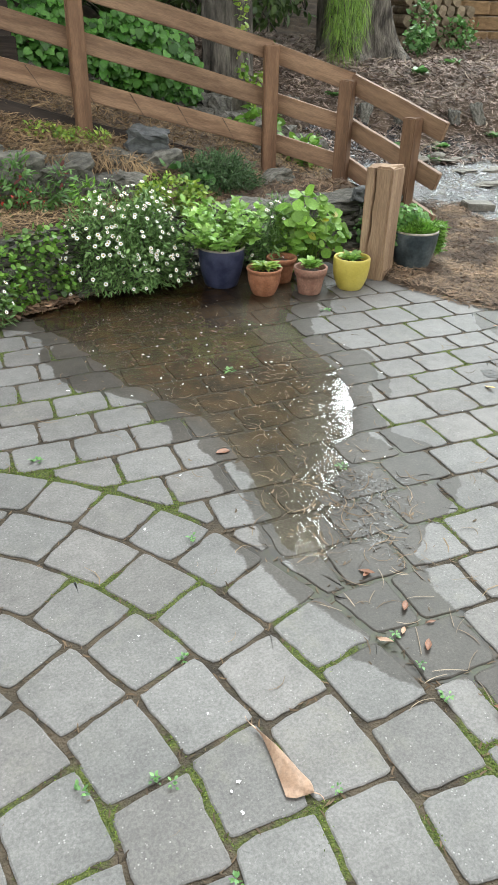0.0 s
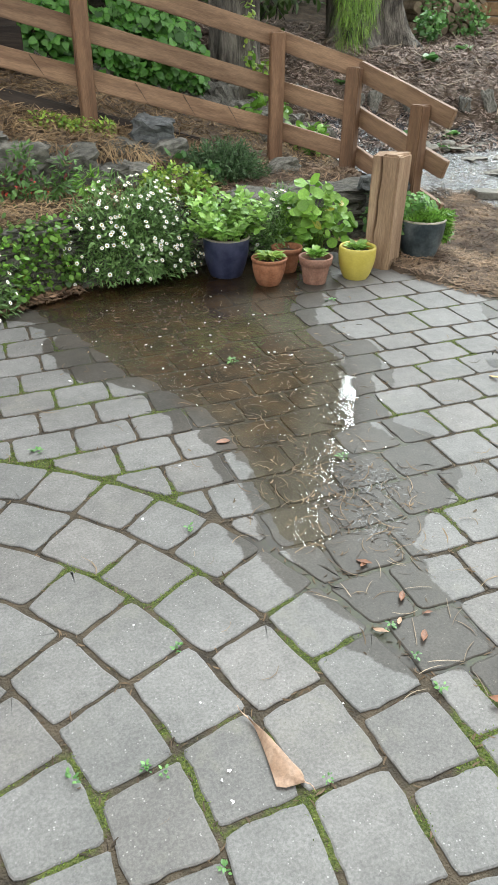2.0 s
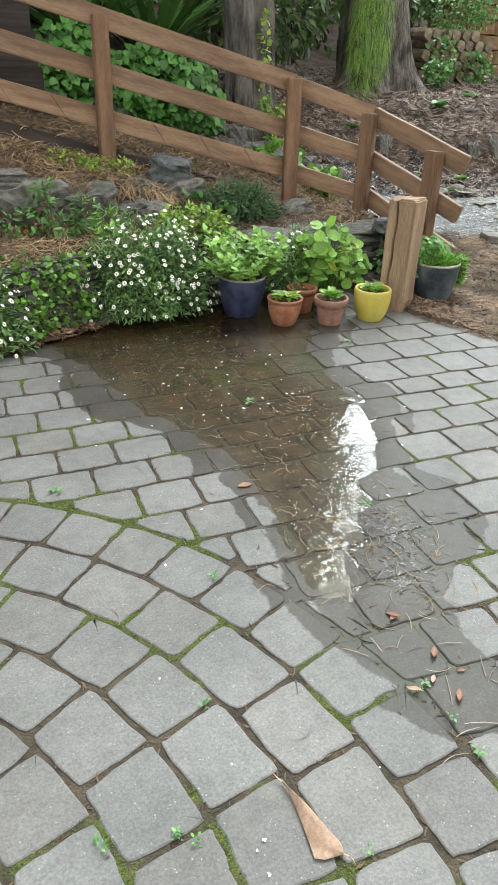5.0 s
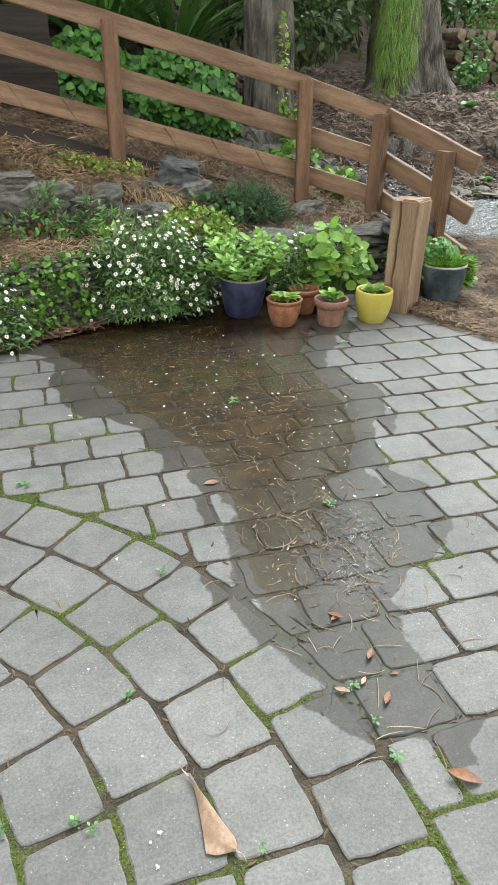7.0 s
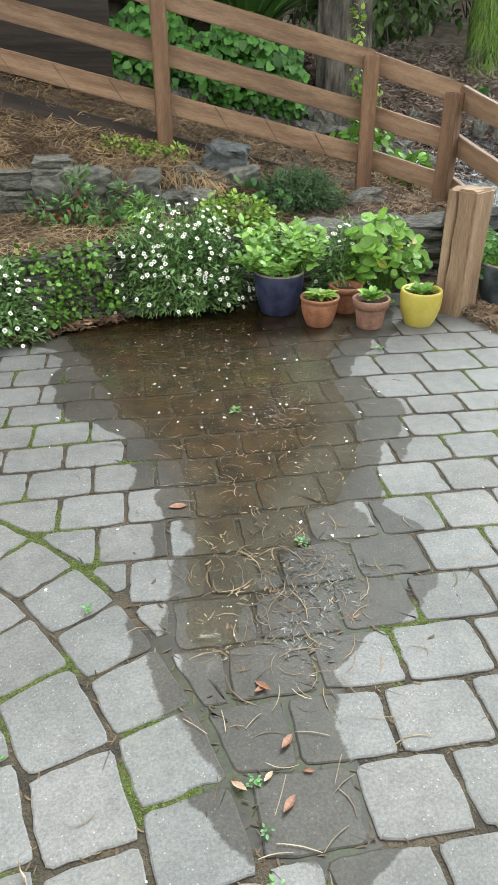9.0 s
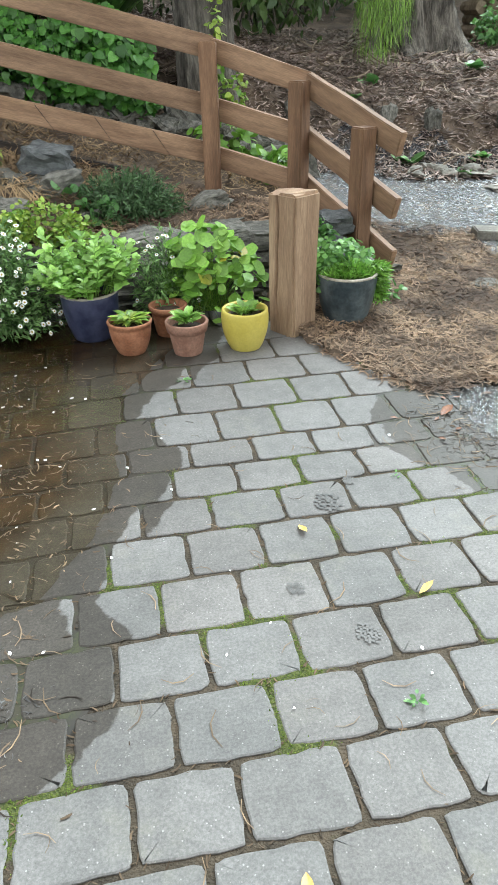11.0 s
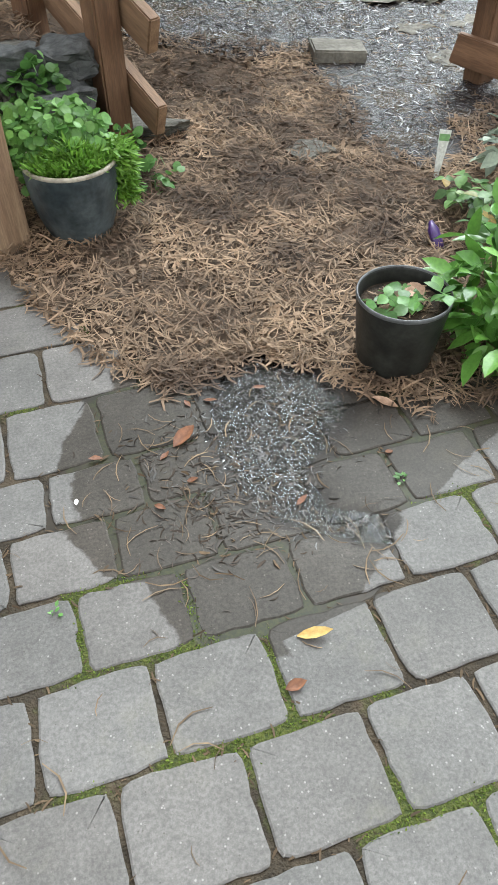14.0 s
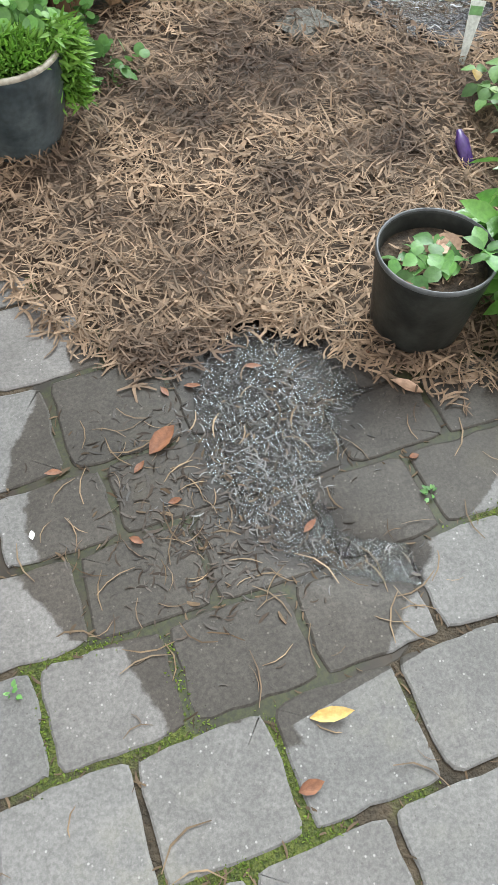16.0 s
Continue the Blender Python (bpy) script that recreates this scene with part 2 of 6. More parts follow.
def paver_material():
    m, t, s = node_material("concrete_paver")
    pos = position(t)
    rnd = t.nodes.new("ShaderNodeObjectInfo").outputs["Random"]
    big, mid, grain = noise_node(t, pos, 3.0, 4), noise_node(t, pos, 22, 5, 0.65), noise_node(t, pos, 135, 5, 0.72)
    col = blend(t, ramp(t, big, 0.3, 0.7), (0.118, 0.114, 0.110), (0.162, 0.156, 0.151))
    col = blend(t, 0.8, col, blend(t, ramp(t, mid, 0.25, 0.75), (0.80, 0.80, 0.79), (1.12, 1.12, 1.12)), "MULTIPLY")
    col = blend(t, 0.5, col, blend(t, ramp(t, grain, 0.32, 0.70), (0.5, 0.5, 0.5), (1.4, 1.4, 1.4)), "MULTIPLY")
    vor = t.nodes.new("ShaderNodeTexVoronoi")
    vor.inputs["Scale"].default_value = 95
    t.links.new(pos, vor.inputs["Vector"])
    fleck = math_node(t, "MULTIPLY", ramp(t, vor.outputs["Distance"], 0.22, 0.12), ramp(t, noise_node(t, pos, 31, 2), 0.52, 0.58))
    chip = t.nodes.new("ShaderNodeTexVoronoi")
    chip.inputs["Scale"].default_value = 330
    t.links.new(pos, chip.inputs["Vector"])
    tone = t.nodes.new("ShaderNodeSeparateColor")
    t.links.new(chip.outputs["Color"], tone.inputs[0])
    col = blend(t, 0.22, col, blend(t, ramp(t, tone.outputs[0], 0.05, 0.95), (0.72, 0.72, 0.72), (1.26, 1.25, 1.24)), "MULTIPLY")
    col = blend(t, math_node(t, "MULTIPLY", fleck, 0.5), col, (0.42, 0.41, 0.39))
    pit = math_node(t, "MULTIPLY", ramp(t, vor.outputs["Distance"], 0.18, 0.10), ramp(t, noise_node(t, pos, 47, 2), 0.55, 0.61))
    col = blend(t, math_node(t, "MULTIPLY", pit, 0.7), col, (0.07, 0.065, 0.055))
    hsv = t.nodes.new("ShaderNodeHueSaturation")
    t.links.new(col, hsv.inputs["Color"])
    t.links.new(math_node(t, "ADD", math_node(t, "MULTIPLY", rnd, 0.18), 0.91), hsv.inputs["Value"])
    col = hsv.outputs[0]
    warm = ramp(t, math_node(t, "FRACT", math_node(t, "MULTIPLY", rnd, 13.7)), 0.35, 1.0)
    col = blend(t, math_node(t, "MULTIPLY", warm, 0.4), col, blend(t, 1.0, col, (1.06, 0.985, 0.95), "MULTIPLY"))
    lichen = math_node(t, "MULTIPLY", ramp(t, noise_node(t, pos, 4.3, 3), 0.52, 0.7), ramp(t, mid, 0.4, 0.65))
    col = blend(t, math_node(t, "MULTIPLY", lichen, 0.25), col, (0.16, 0.15, 0.10))
    sep = t.nodes.new("ShaderNodeSeparateXYZ")
    t.links.new(pos, sep.inputs[0])
    wet = ramp(t, math_node(t, "ADD", edge_node(t, pos, sep, (WET_A, WET_B), 0.06), math_node(t, "MULTIPLY", math_node(t, "SUBTRACT", rnd, 0.5), 0.15)), 0.005, -0.007)
    pool = ramp(t, edge_node(t, pos, sep, (SILT_A,), 0.10), 0.07, -0.16)
    wetcol = blend(t, 1.0, col, (0.44, 0.405, 0.365), "MULTIPLY")
    silt = blend(t, ramp(t, noise_node(t, pos, 9, 5), 0.35, 0.65), (0.016, 0.0085, 0.0034), (0.058, 0.031, 0.011))
    wetcol = blend(t, math_node(t, "MULTIPLY", pool, 0.85), wetcol, silt)
    # paving under the small puddle coloured dark so mirrored sky stands out
    dark_bed = ramp(t, edge_node(t, pos, sep, (POOL_B,), 0.05), 0.05, -0.03)
    wetcol = blend(t, math_node(t, "MULTIPLY", dark_bed, 0.65), wetcol, (0.014, 0.011, 0.010))
    col = blend(t, wet, col, wetcol)
    t.links.new(col, s.inputs["Base Color"])
    t.links.new(math_node(t, "SUBTRACT", 0.74, math_node(t, "MULTIPLY", wet, 0.22)), s.inputs["Roughness"])
    relief = math_node(t, "ADD", math_node(t, "MULTIPLY", mid, 0.8), math_node(t, "ADD", grain, math_node(t, "MULTIPLY", pit, -2.0)))
    bump(t, s, math_node(t, "MULTIPLY", relief, math_node(t, "SUBTRACT", 1.0, math_node(t, "MULTIPLY", wet, 0.4))), 0.25, 0.004)
    t.links.new(math_node(t, "SUBTRACT", 0.6, math_node(t, "MULTIPLY", wet, 0.40)), s.inputs["Specular IOR Level"])
    return m


def joint_material():
    m, t, s = node_material("mossy_joint_soil")
    pos = position(t)
    fine = noise_node(t, pos, 160, 3)
    soil = blend(t, ramp(t, noise_node(t, pos, 14, 4), 0.3, 0.7), (0.031, 0.024, 0.016), (0.088, 0.066, 0.043))
    moss = blend(t, ramp(t, fine, 0.3, 0.7), (0.032, 0.046, 0.009), (0.094, 0.112, 0.022))
    sep = t.nodes.new("ShaderNodeSeparateXYZ")
    t.links.new(pos, sep.inputs[0])
    raised = math_node(t, "ADD", sep.outputs[2], math_node(t, "MULTIPLY", math_node(t, "SUBTRACT", noise_node(t, pos, 30, 3), 0.5), 0.004))
    col = blend(t, ramp(t, raised, -0.0048, -0.0028), soil, moss)
    wet = ramp(t, edge_node(t, pos, sep, (WET_A, WET_B), 0.05), 0.01, -0.01)
    col = blend(t, wet, col, blend(t, 1.0, col, (0.36, 0.32, 0.27), "MULTIPLY"))
    t.links.new(col, s.inputs["Base Color"])
    t.links.new(math_node(t, "SUBTRACT", 0.92, math_node(t, "MULTIPLY", wet, 0.3)), s.inputs["Roughness"])
    bump(t, s, math_node(t, "MULTIPLY", fine, math_node(t, "SUBTRACT", 1.0, wet)), 1.0, 0.010)
    return m


def water_material(name, amount, size, grit, tint, chop, strands=0.0):
    """Clear water with small ripples; grit: below this y the film is broken up by litter; strands: long fine ripples round floating shreds."""
    m, t, s = node_material(name)
    s.inputs["Base Color"].default_value = (*tint, 1)
    s.inputs["Roughness"].default_value, s.inputs["IOR"].default_value, s.inputs["Transmission Weight"].default_value = 0.02, 1.33, 1.0
    pos = position(t)
    sep = t.nodes.new("ShaderNodeSeparateXYZ")
    t.links.new(pos, sep.inputs[0])
    calm = ramp(t, noise_node(t, pos, 5.0, 3), 0.42, 0.60)
    broken = ramp(t, math_node(t, "ADD", sep.outputs[1], math_node(t, "MULTIPLY", math_node(t, "SUBTRACT", noise_node(t, pos, 4.0, 2), 0.5), 0.5)), grit + 0.12, grit - 0.12)
    waves = math_node(t, "ADD", noise_node(t, pos, size, 1), math_node(t, "MULTIPLY", noise_node(t, pos, size * 2.6, 1), 0.32))
    if strands:
        along = math_node(t, "MAXIMUM", noise_node(t, pos, size, 2, 0.5, (0.7, 3.2, 1)), noise_node(t, pos, size, 2, 0.5, (3.2, 0.8, 1)))
        waves = math_node(t, "ADD", math_node(t, "MULTIPLY", waves, 0.55), math_node(t, "MULTIPLY", along, strands))
    height = math_node(t, "MULTIPLY", waves, math_node(t, "ADD", math_node(t, "ADD", math_node(t, "MULTIPLY", calm, 0.5), 0.4), math_node(t, "MULTIPLY", broken, chop)))
    bump(t, s, height, 1.0, amount)
    return m


M_PAVER, M_JOINT = paver_material(), joint_material()
M_WATER, M_CHOPPY = water_material("puddle_water", 0.0017, 30, 2.38, (0.84, 0.72, 0.53), 0.9), water_material("littered_water", 0.0032, 50, 3.45, (0.55, 0.55, 0.55), 1.6, 0.9)
M_SOIL = surface("leaf_litter_soil", (0.058, 0.040, 0.028), (0.145, 0.102, 0.072), 5, 0.95, 0.9, 55, coords="world", varied=0)
M_STRAW = surface("straw_mulch", (0.072, 0.045, 0.031), (0.345, 0.236, 0.155), 3, 0.85, 0.3, 40, varied=0.45, islands=True, coords="world")
M_GOLD = surface("dry_gold_straw", (0.14, 0.088, 0.046), (0.40, 0.275, 0.155), 3, 0.85, 0.3, 40, varied=0.45, islands=True, coords="world")
M_FENCEPOST = surface("stained_post", (0.125, 0.063, 0.034), (0.225, 0.122, 0.069), 4, 0.75, 0.3, 38, (0.6, 5, 5), 0.12)
M_CRUMB = surface("dark_crumbs", (0.045, 0.030, 0.018), (0.15, 0.10, 0.06), 3, 0.9, 0.2, 60, varied=0.4, islands=True, coords="world")
M_WETCHIP = surface("wet_bark_chips", (0.016, 0.011, 0.008), (0.060, 0.040, 0.027), 3, 0.55, 0.2, 60, varied=0.5, islands=True, coords="world")
M_GLINT = surface("soaked_shreds", (0.030, 0.028, 0.028), (0.10, 0.093, 0.088), 3, 0.33, 0.1, 60, varied=0.4, islands=True, coords="world", spec=0.75)
M_BARK = surface("bark_mulch", (0.12, 0.085, 0.071), (0.39, 0.30, 0.255), 3, 0.9, 0.3, 40, varied=0.5, islands=True, coords="world")
M_RAIL = surface("stained_timber", (0.165, 0.092, 0.053), (0.30, 0.182, 0.112), 4, 0.72, 0.3, 38, (0.6, 5, 5), 0.12)
M_POSTWOOD = surface("raw_timber", (0.25, 0.155, 0.098), (0.40, 0.275, 0.178), 4, 0.85, 0.3, 45, (0.5, 5, 5), 0.06)
M_DARKWOOD = surface("dark_old_timber", (0.022, 0.016, 0.013), (0.055, 0.040, 0.032), 5, 0.85, 0.4, 40, (0.3, 4, 4), 0.15)
M_STONE = surface("grey_stone", (0.072, 0.070, 0.061), (0.195, 0.186, 0.162), 7, 0.85, 0.8, 70, varied=0.28)
M_SLATE = surface("blue_grey_slate", (0.048, 0.053, 0.056), (0.128, 0.135, 0.138), 6, 0.7, 0.6, 60, varied=0.2)
M_TRUNK = surface("tree_bark", (0.032, 0.027, 0.023), (0.20, 0.178, 0.152), 4, 0.95, 1.0, 15, (3, 3, 0.8), 0.05, depth=0.03)
M_TERRA = surface("terracotta", (0.23, 0.085, 0.040), (0.36, 0.155, 0.085), 14, 0.85, 0.25, 90, varied=0.1)
M_TERRA_PALE = surface("faded_terracotta", (0.24, 0.115, 0.080), (0.34, 0.185, 0.135), 14, 0.88, 0.25, 90, varied=0.1)
M_BLUE = surface("blue_glaze", (0.018, 0.022, 0.050), (0.058, 0.064, 0.115), 9, 0.35, 0.1, 60, varied=0.05, mottle=0.2, spec=0.28)
M_NAVY = surface("dark_teal_glaze", (0.018, 0.028, 0.034), (0.11, 0.135, 0.145), 6, 0.35, 0.15, 60, varied=0.05, spec=0.28)
M_RIM = surface("worn_glaze_rim", (0.25, 0.22, 0.18), (0.42, 0.38, 0.31), 20, 0.5, 0.1, 90, varied=0.05)
M_YELLOW = surface("yellow_glaze", (0.46, 0.37, 0.065), (0.58, 0.485, 0.12), 5, 0.4, 0.0, 90, varied=0.03, mottle=0.18)
M_BLACK = surface("black_plastic", (0.012, 0.013, 0.012), (0.036, 0.038, 0.034), 12, 0.45, 0.1, 80, varied=0.05, spec=0.28)
M_PLASTIC_RIM = surface("worn_black_plastic", (0.06, 0.065, 0.07), (0.12, 0.125, 0.13), 12, 0.4, 0.1, 80, varied=0.05)
M_COMPOST = surface("potting_compost", (0.02, 0.014, 0.009), (0.075, 0.052, 0.034), 30, 0.95, 0.9, 120)
M_BRICK = surface("tan_blocks", (0.16, 0.095, 0.045), (0.27, 0.165, 0.085), 5, 0.9, 0.5, 60, varied=0.15)
M_LOG = surface("split_log", (0.13, 0.095, 0.062), (0.27, 0.21, 0.15), 9, 0.9, 0.6, 60, varied=0.25)
M_SLABTOP = surface("weathered_slab", (0.14, 0.13, 0.11), (0.27, 0.255, 0.22), 9, 0.9, 0.5, 70, varied=0.15)
M_WHITE = surface("white_petals", (0.72, 0.72, 0.70), (0.86, 0.86, 0.84), 40, 0.6, 0.0, 90, varied=0.06, islands=True)
M_YOLK = surface("daisy_centre", (0.45, 0.30, 0.02), (0.62, 0.44, 0.05), 60, 0.7, 0.2, 120, varied=0.1)
M_NEEDLE = surface("dry_needles", (0.085, 0.052, 0.030), (0.27, 0.19, 0.115), 5, 0.75, 0.0, 40, varied=0.4, islands=True, coords="world")
M_REDFLOWER = surface("red_petals", (0.30, 0.018, 0.012), (0.45, 0.04, 0.025), 20, 0.6, 0.0, 90, varied=0.2, islands=True)
M_DEADLEAF = surface("dead_leaf", (0.30, 0.18, 0.115), (0.46, 0.31, 0.22), 25, 0.65, 0.3, 90, varied=0.15)
M_LITTER = surface("brown_leaf_litter", (0.075, 0.040, 0.024), (0.27, 0.165, 0.105), 8, 0.8, 0.2, 60, varied=0.45, islands=True, coords="world")
M_REDLEAF = surface("red_brown_leaf", (0.13, 0.05, 0.025), (0.27, 0.115, 0.06), 25, 0.55, 0.3, 90, varied=0.3, islands=True)
M_YELLEAF = surface("yellow_leaf", (0.52, 0.31, 0.08), (0.68, 0.49, 0.19), 20, 0.5, 0.2, 90, varied=0.1)
M_TAG = surface("white_plastic_tag", (0.66, 0.68, 0.64), (0.80, 0.82, 0.78), 20, 0.4, 0.0, 90)
M_TAGGREEN = surface("green_tag_print", (0.10, 0.22, 0.09), (0.16, 0.32, 0.13), 20, 0.4, 0.0, 90)
M_PURPLE = surface("purple_plastic", (0.045, 0.018, 0.11), (0.075, 0.03, 0.17), 10, 0.35, 0.0, 90)
M_WIRE = surface("rusty_wire", (0.03, 0.02, 0.015), (0.06, 0.04, 0.03), 20, 0.7, 0.0, 90)

G_MINT = leaf_material("mint_leaves", (0.17, 0.34, 0.07), (0.34, 0.57, 0.14))
G_DAISY = leaf_material("daisy_foliage", (0.095, 0.205, 0.060), (0.225, 0.375, 0.135))
G_NAST = leaf_material("round_bright_leaves", (0.13, 0.30, 0.04), (0.30, 0.53, 0.10), yellow=(0.42, 0.36, 0.05))
G_THYME = leaf_material("fine_green_leaves", (0.095, 0.24, 0.032), (0.21, 0.41, 0.07))
G_CLOVER = leaf_material("clover_leaves", (0.065, 0.185, 0.050), (0.15, 0.33, 0.095))
G_SHRUB = leaf_material("dark_shrub_leaves", (0.044, 0.105, 0.040), (0.120, 0.210, 0.092), rough=0.6)
G_HEART = leaf_material("heart_leaves", (0.026, 0.105, 0.016), (0.100, 0.285, 0.045), rough=0.45)
G_YELLOW = leaf_material("yellow_green_leaves", (0.13, 0.29, 0.045), (0.36, 0.46, 0.085))
G_STRAP = leaf_material("strap_leaves", (0.035, 0.11, 0.022), (0.10, 0.22, 0.05))
G_TREE = leaf_material("tree_leaves", (0.035, 0.075, 0.020), (0.10, 0.165, 0.050))
G_WEEP = leaf_material("weeping_leaves", (0.11, 0.24, 0.03), (0.26, 0.42, 0.075))
G_GLOSSY = leaf_material("glossy_leaves", (0.060, 0.20, 0.035), (0.16, 0.36, 0.075), rough=0.28)
G_SILVER = leaf_material("silver_leaves", (0.22, 0.29, 0.23), (0.38, 0.45, 0.37), rough=0.7)
G_SALVIA = leaf_material("red_tinged_leaves", (0.065, 0.16, 0.045), (0.14, 0.29, 0.075), yellow=(0.13, 0.02, 0.015))
G_HERB = leaf_material("clover_mound_leaves", (0.085, 0.23, 0.055), (0.19, 0.40, 0.105))
G_CREEPER = leaf_material("creeper_leaves", (0.075, 0.175, 0.035), (0.19, 0.33, 0.075), yellow=(0.28, 0.26, 0.06))
G_MOSS = leaf_material("moss_tufts", (0.06, 0.105, 0.012), (0.15, 0.215, 0.032), rough=0.9)


# ---- building helpers ----
def link_mesh(name, verts, faces, material, parent=None, label="", smooth_faces=False):
    me = bpy.data.meshes.new(name)
    me.from_pydata(verts, [], faces)
    me.materials.append(material)
    if smooth_faces:
        me.shade_smooth()
    ob = new(name, me)
    if parent is not None:
        ob.parent = parent
    if label:
        tagged(ob, label)
    return ob


def part(name, bm, material, parent=None, label="", smooth_faces=False):
    me = bpy.data.meshes.new(name)
    bm.normal_update()
    bm.to_mesh(me)
    bm.free()
    me.materials.append(material)
    if smooth_faces:
        me.shade_smooth()
    ob = new(name, me)
    if parent is not None:
        ob.parent = parent
    if label:
        tagged(ob, label)
    return ob


def thing(name, label, category, at=(0, 0, 0), turn=0.0, group="", kind=""):
    ob = new(name)
    ob.matrix_basis = pose(*at, 0, 0, turn)
    ob.empty_display_size = 0.05
    return tagged(ob, label, category, group, kind)


def shared(name, mesh, m, parent, label=""):
    ob = new(name, mesh)
    if parent is not None:
        ob.parent = parent
    ob.matrix_basis = m
    if label:
        tagged(ob, label)
    return ob


def lathe(profile, steps=40, wobble=0.0):
    """A turned body from (radius, z) pairs."""
    bm = bmesh.new()
    rings = []
    for r, z in profile:
        if r < 1e-4:
            rings.append([bm.verts.new((0, 0, z))])
            continue
        ring = []
        for k in range(steps):
            a = 2 * math.pi * k / steps
            q = r * (1 + wobble * noise.noise((math.cos(a) * 1.5, math.sin(a) * 1.5, z * 8)))
            ring.append(bm.verts.new((q * math.cos(a), q * math.sin(a), z)))
        rings.append(ring)
    for a, b in zip(rings, rings[1:]):
        for k in range(steps):
            l = (k + 1) % steps
            if len(a) == 1:
                bm.faces.new((a[0], b[l], b[k])) if len(b) > 1 else None
            elif len(b) == 1:
                bm.faces.new((a[k], a[l], b[0]))
            else:
                bm.faces.new((a[k], a[l], b[l], b[k]))
    bmesh.ops.recalc_face_normals(bm, faces=bm.faces)
    return bm


def beam(length, width, height, rough=0.004, cuts=8, bevel=0.006):
    """A sawn timber along x from 0 to length, centred in y and z, with eased edges and slight waviness."""
    bm = bmesh.new()
    bmesh.ops.create_cube(bm, size=1)
    bmesh.ops.transform(bm, matrix=Matrix.Translation((length / 2, 0, 0)) @ Matrix.Diagonal((length, width, height, 1)), verts=bm.verts)
    bmesh.ops.bevel(bm, geom=bm.edges[:], offset=bevel, segments=2, affect="EDGES")
    for k in range(1, cuts):
        x = length * k / cuts
        bmesh.ops.bisect_plane(bm, geom=bm.verts[:] + bm.edges[:] + bm.faces[:], plane_co=(x, 0, 0), plane_no=(1, 0, 0))
    s = random.random() * 50
    for v in bm.verts:
        v.co.y += rough * noise.noise((v.co.x * 3 + s, v.co.z * 9, 1))
        v.co.z += rough * noise.noise((v.co.x * 3 + s, v.co.y * 9, 7))
    return bm


def between(a, b, up=(0, 0, 1)):
    """A pose at a whose x axis runs to b."""
    x = (Vector(b) - Vector(a)).normalized()
    y = Vector(up).cross(x).normalized()
    z = x.cross(y)
    m = Matrix((x, y, z)).transposed().to_4x4()
    m.translation = a
    return m


def rock_mesh(seed, size, detail=3, crag=0.35):
    bm = bmesh.new()
    bmesh.ops.create_icosphere(bm, subdivisions=detail, radius=1)
    for v in bm.verts:
        p = v.co.copy()
        # flattened facets
        for k in range(9):
            d = Vector((noise.noise((seed, k, 1)), noise.noise((seed, k, 5)), noise.noise((seed, k, 9)))).normalized()
            over = p.dot(d) - (0.62 + 0.2 * noise.noise((seed + k, 3, 3)))
            if over > 0:
                p -= d * over * 0.85
        p *= 1 + crag * 0.3 * noise.noise(v.co * 2.2 + Vector((seed, 0, 0))) + crag * 0.10 * noise.noise(v.co * 7 + Vector((0, seed, 0)))
        v.co = Vector((p.x * size[0], p.y * size[1], p.z * size[2]))
    return bm


def rock(name, at, size, turn, seed, material, label, group=""):
    ob = part(name, rock_mesh(seed, size), material)
    ob.matrix_basis = pose(*at, 6 * noise.noise((seed, 0, 0)), 6 * noise.noise((0, seed, 0)), turn)
    return tagged(ob, label, "rock", group)


# ---- foliage helpers ----
def blade(length, width, fold=0.25, droop=0.25, shape="ovate"):
    """A leaf along y, folded at the midrib: vertices and faces."""
    prof = {"ovate": [(0, 0.08), (0.22, 0.75), (0.5, 1.0), (0.78, 0.62), (1.0, 0.0)],
            "lance": [(0, 0.15), (0.3, 1.0), (0.65, 0.8), (1.0, 0.0)],
            "strap": [(0, 0.6), (0.3, 1.0), (0.6, 0.9), (0.85, 0.5), (1.0, 0.0)],
            "heart": [(-0.12, 0.5), (0.0, 0.88), (0.2, 1.0), (0.45, 0.97), (0.68, 0.76), (0.86, 0.42), (1.0, 0.0)],
            "round": [(-0.1, 0.35), (0.12, 0.85), (0.45, 1.0), (0.8, 0.75), (1.0, 0.25)],
            "tiny": [(0, 0.3), (0.45, 1.0), (1.0, 0.0)]}[shape]
    v, f = [], []
    for t, w in prof:
        z = -droop * length * t * t
        h = w * width / 2
        v += [(-h, t * length, z + fold * h), (0, t * length, z), (h, t * length, z + fold * h)]
    for k in range(len(prof) - 1):
        a = 3 * k
        f += [(a, a + 1, a + 4, a + 3), (a + 1, a + 2, a + 5, a + 4)]
    return np.array(v), f


def scatter(name, template, where, ahead, up, size, material, parent=None, label="", smooth_faces=True):
    """One mesh of many copies of a template: y runs along ahead, z towards up."""
    tv, tf = template
    where, ahead, up, size = np.asarray(where, float), np.asarray(ahead, float), np.asarray(up, float), np.asarray(size, float)
    ahead = ahead / np.linalg.norm(ahead, axis=1, keepdims=True)
    x = np.cross(ahead, up)
    x /= np.linalg.norm(x, axis=1, keepdims=True) + 1e-9
    z = np.cross(x, ahead)
    basis = np.stack((x, ahead, z), 1)
    pts = np.einsum("vk,nkj->nvj", tv, basis) * size[:, None, None] + where[:, None, :]
    n, m = len(where), len(tv)
    verts = pts.reshape(-1, 3).tolist()
    faces = [tuple(i + k * m for i in face) for k in range(n) for face in tf]
    ob = link_mesh(name, verts, faces, material, parent, label, smooth_faces)
    if parent is not None:
        tagged(ob, kind="stuff")
    return ob


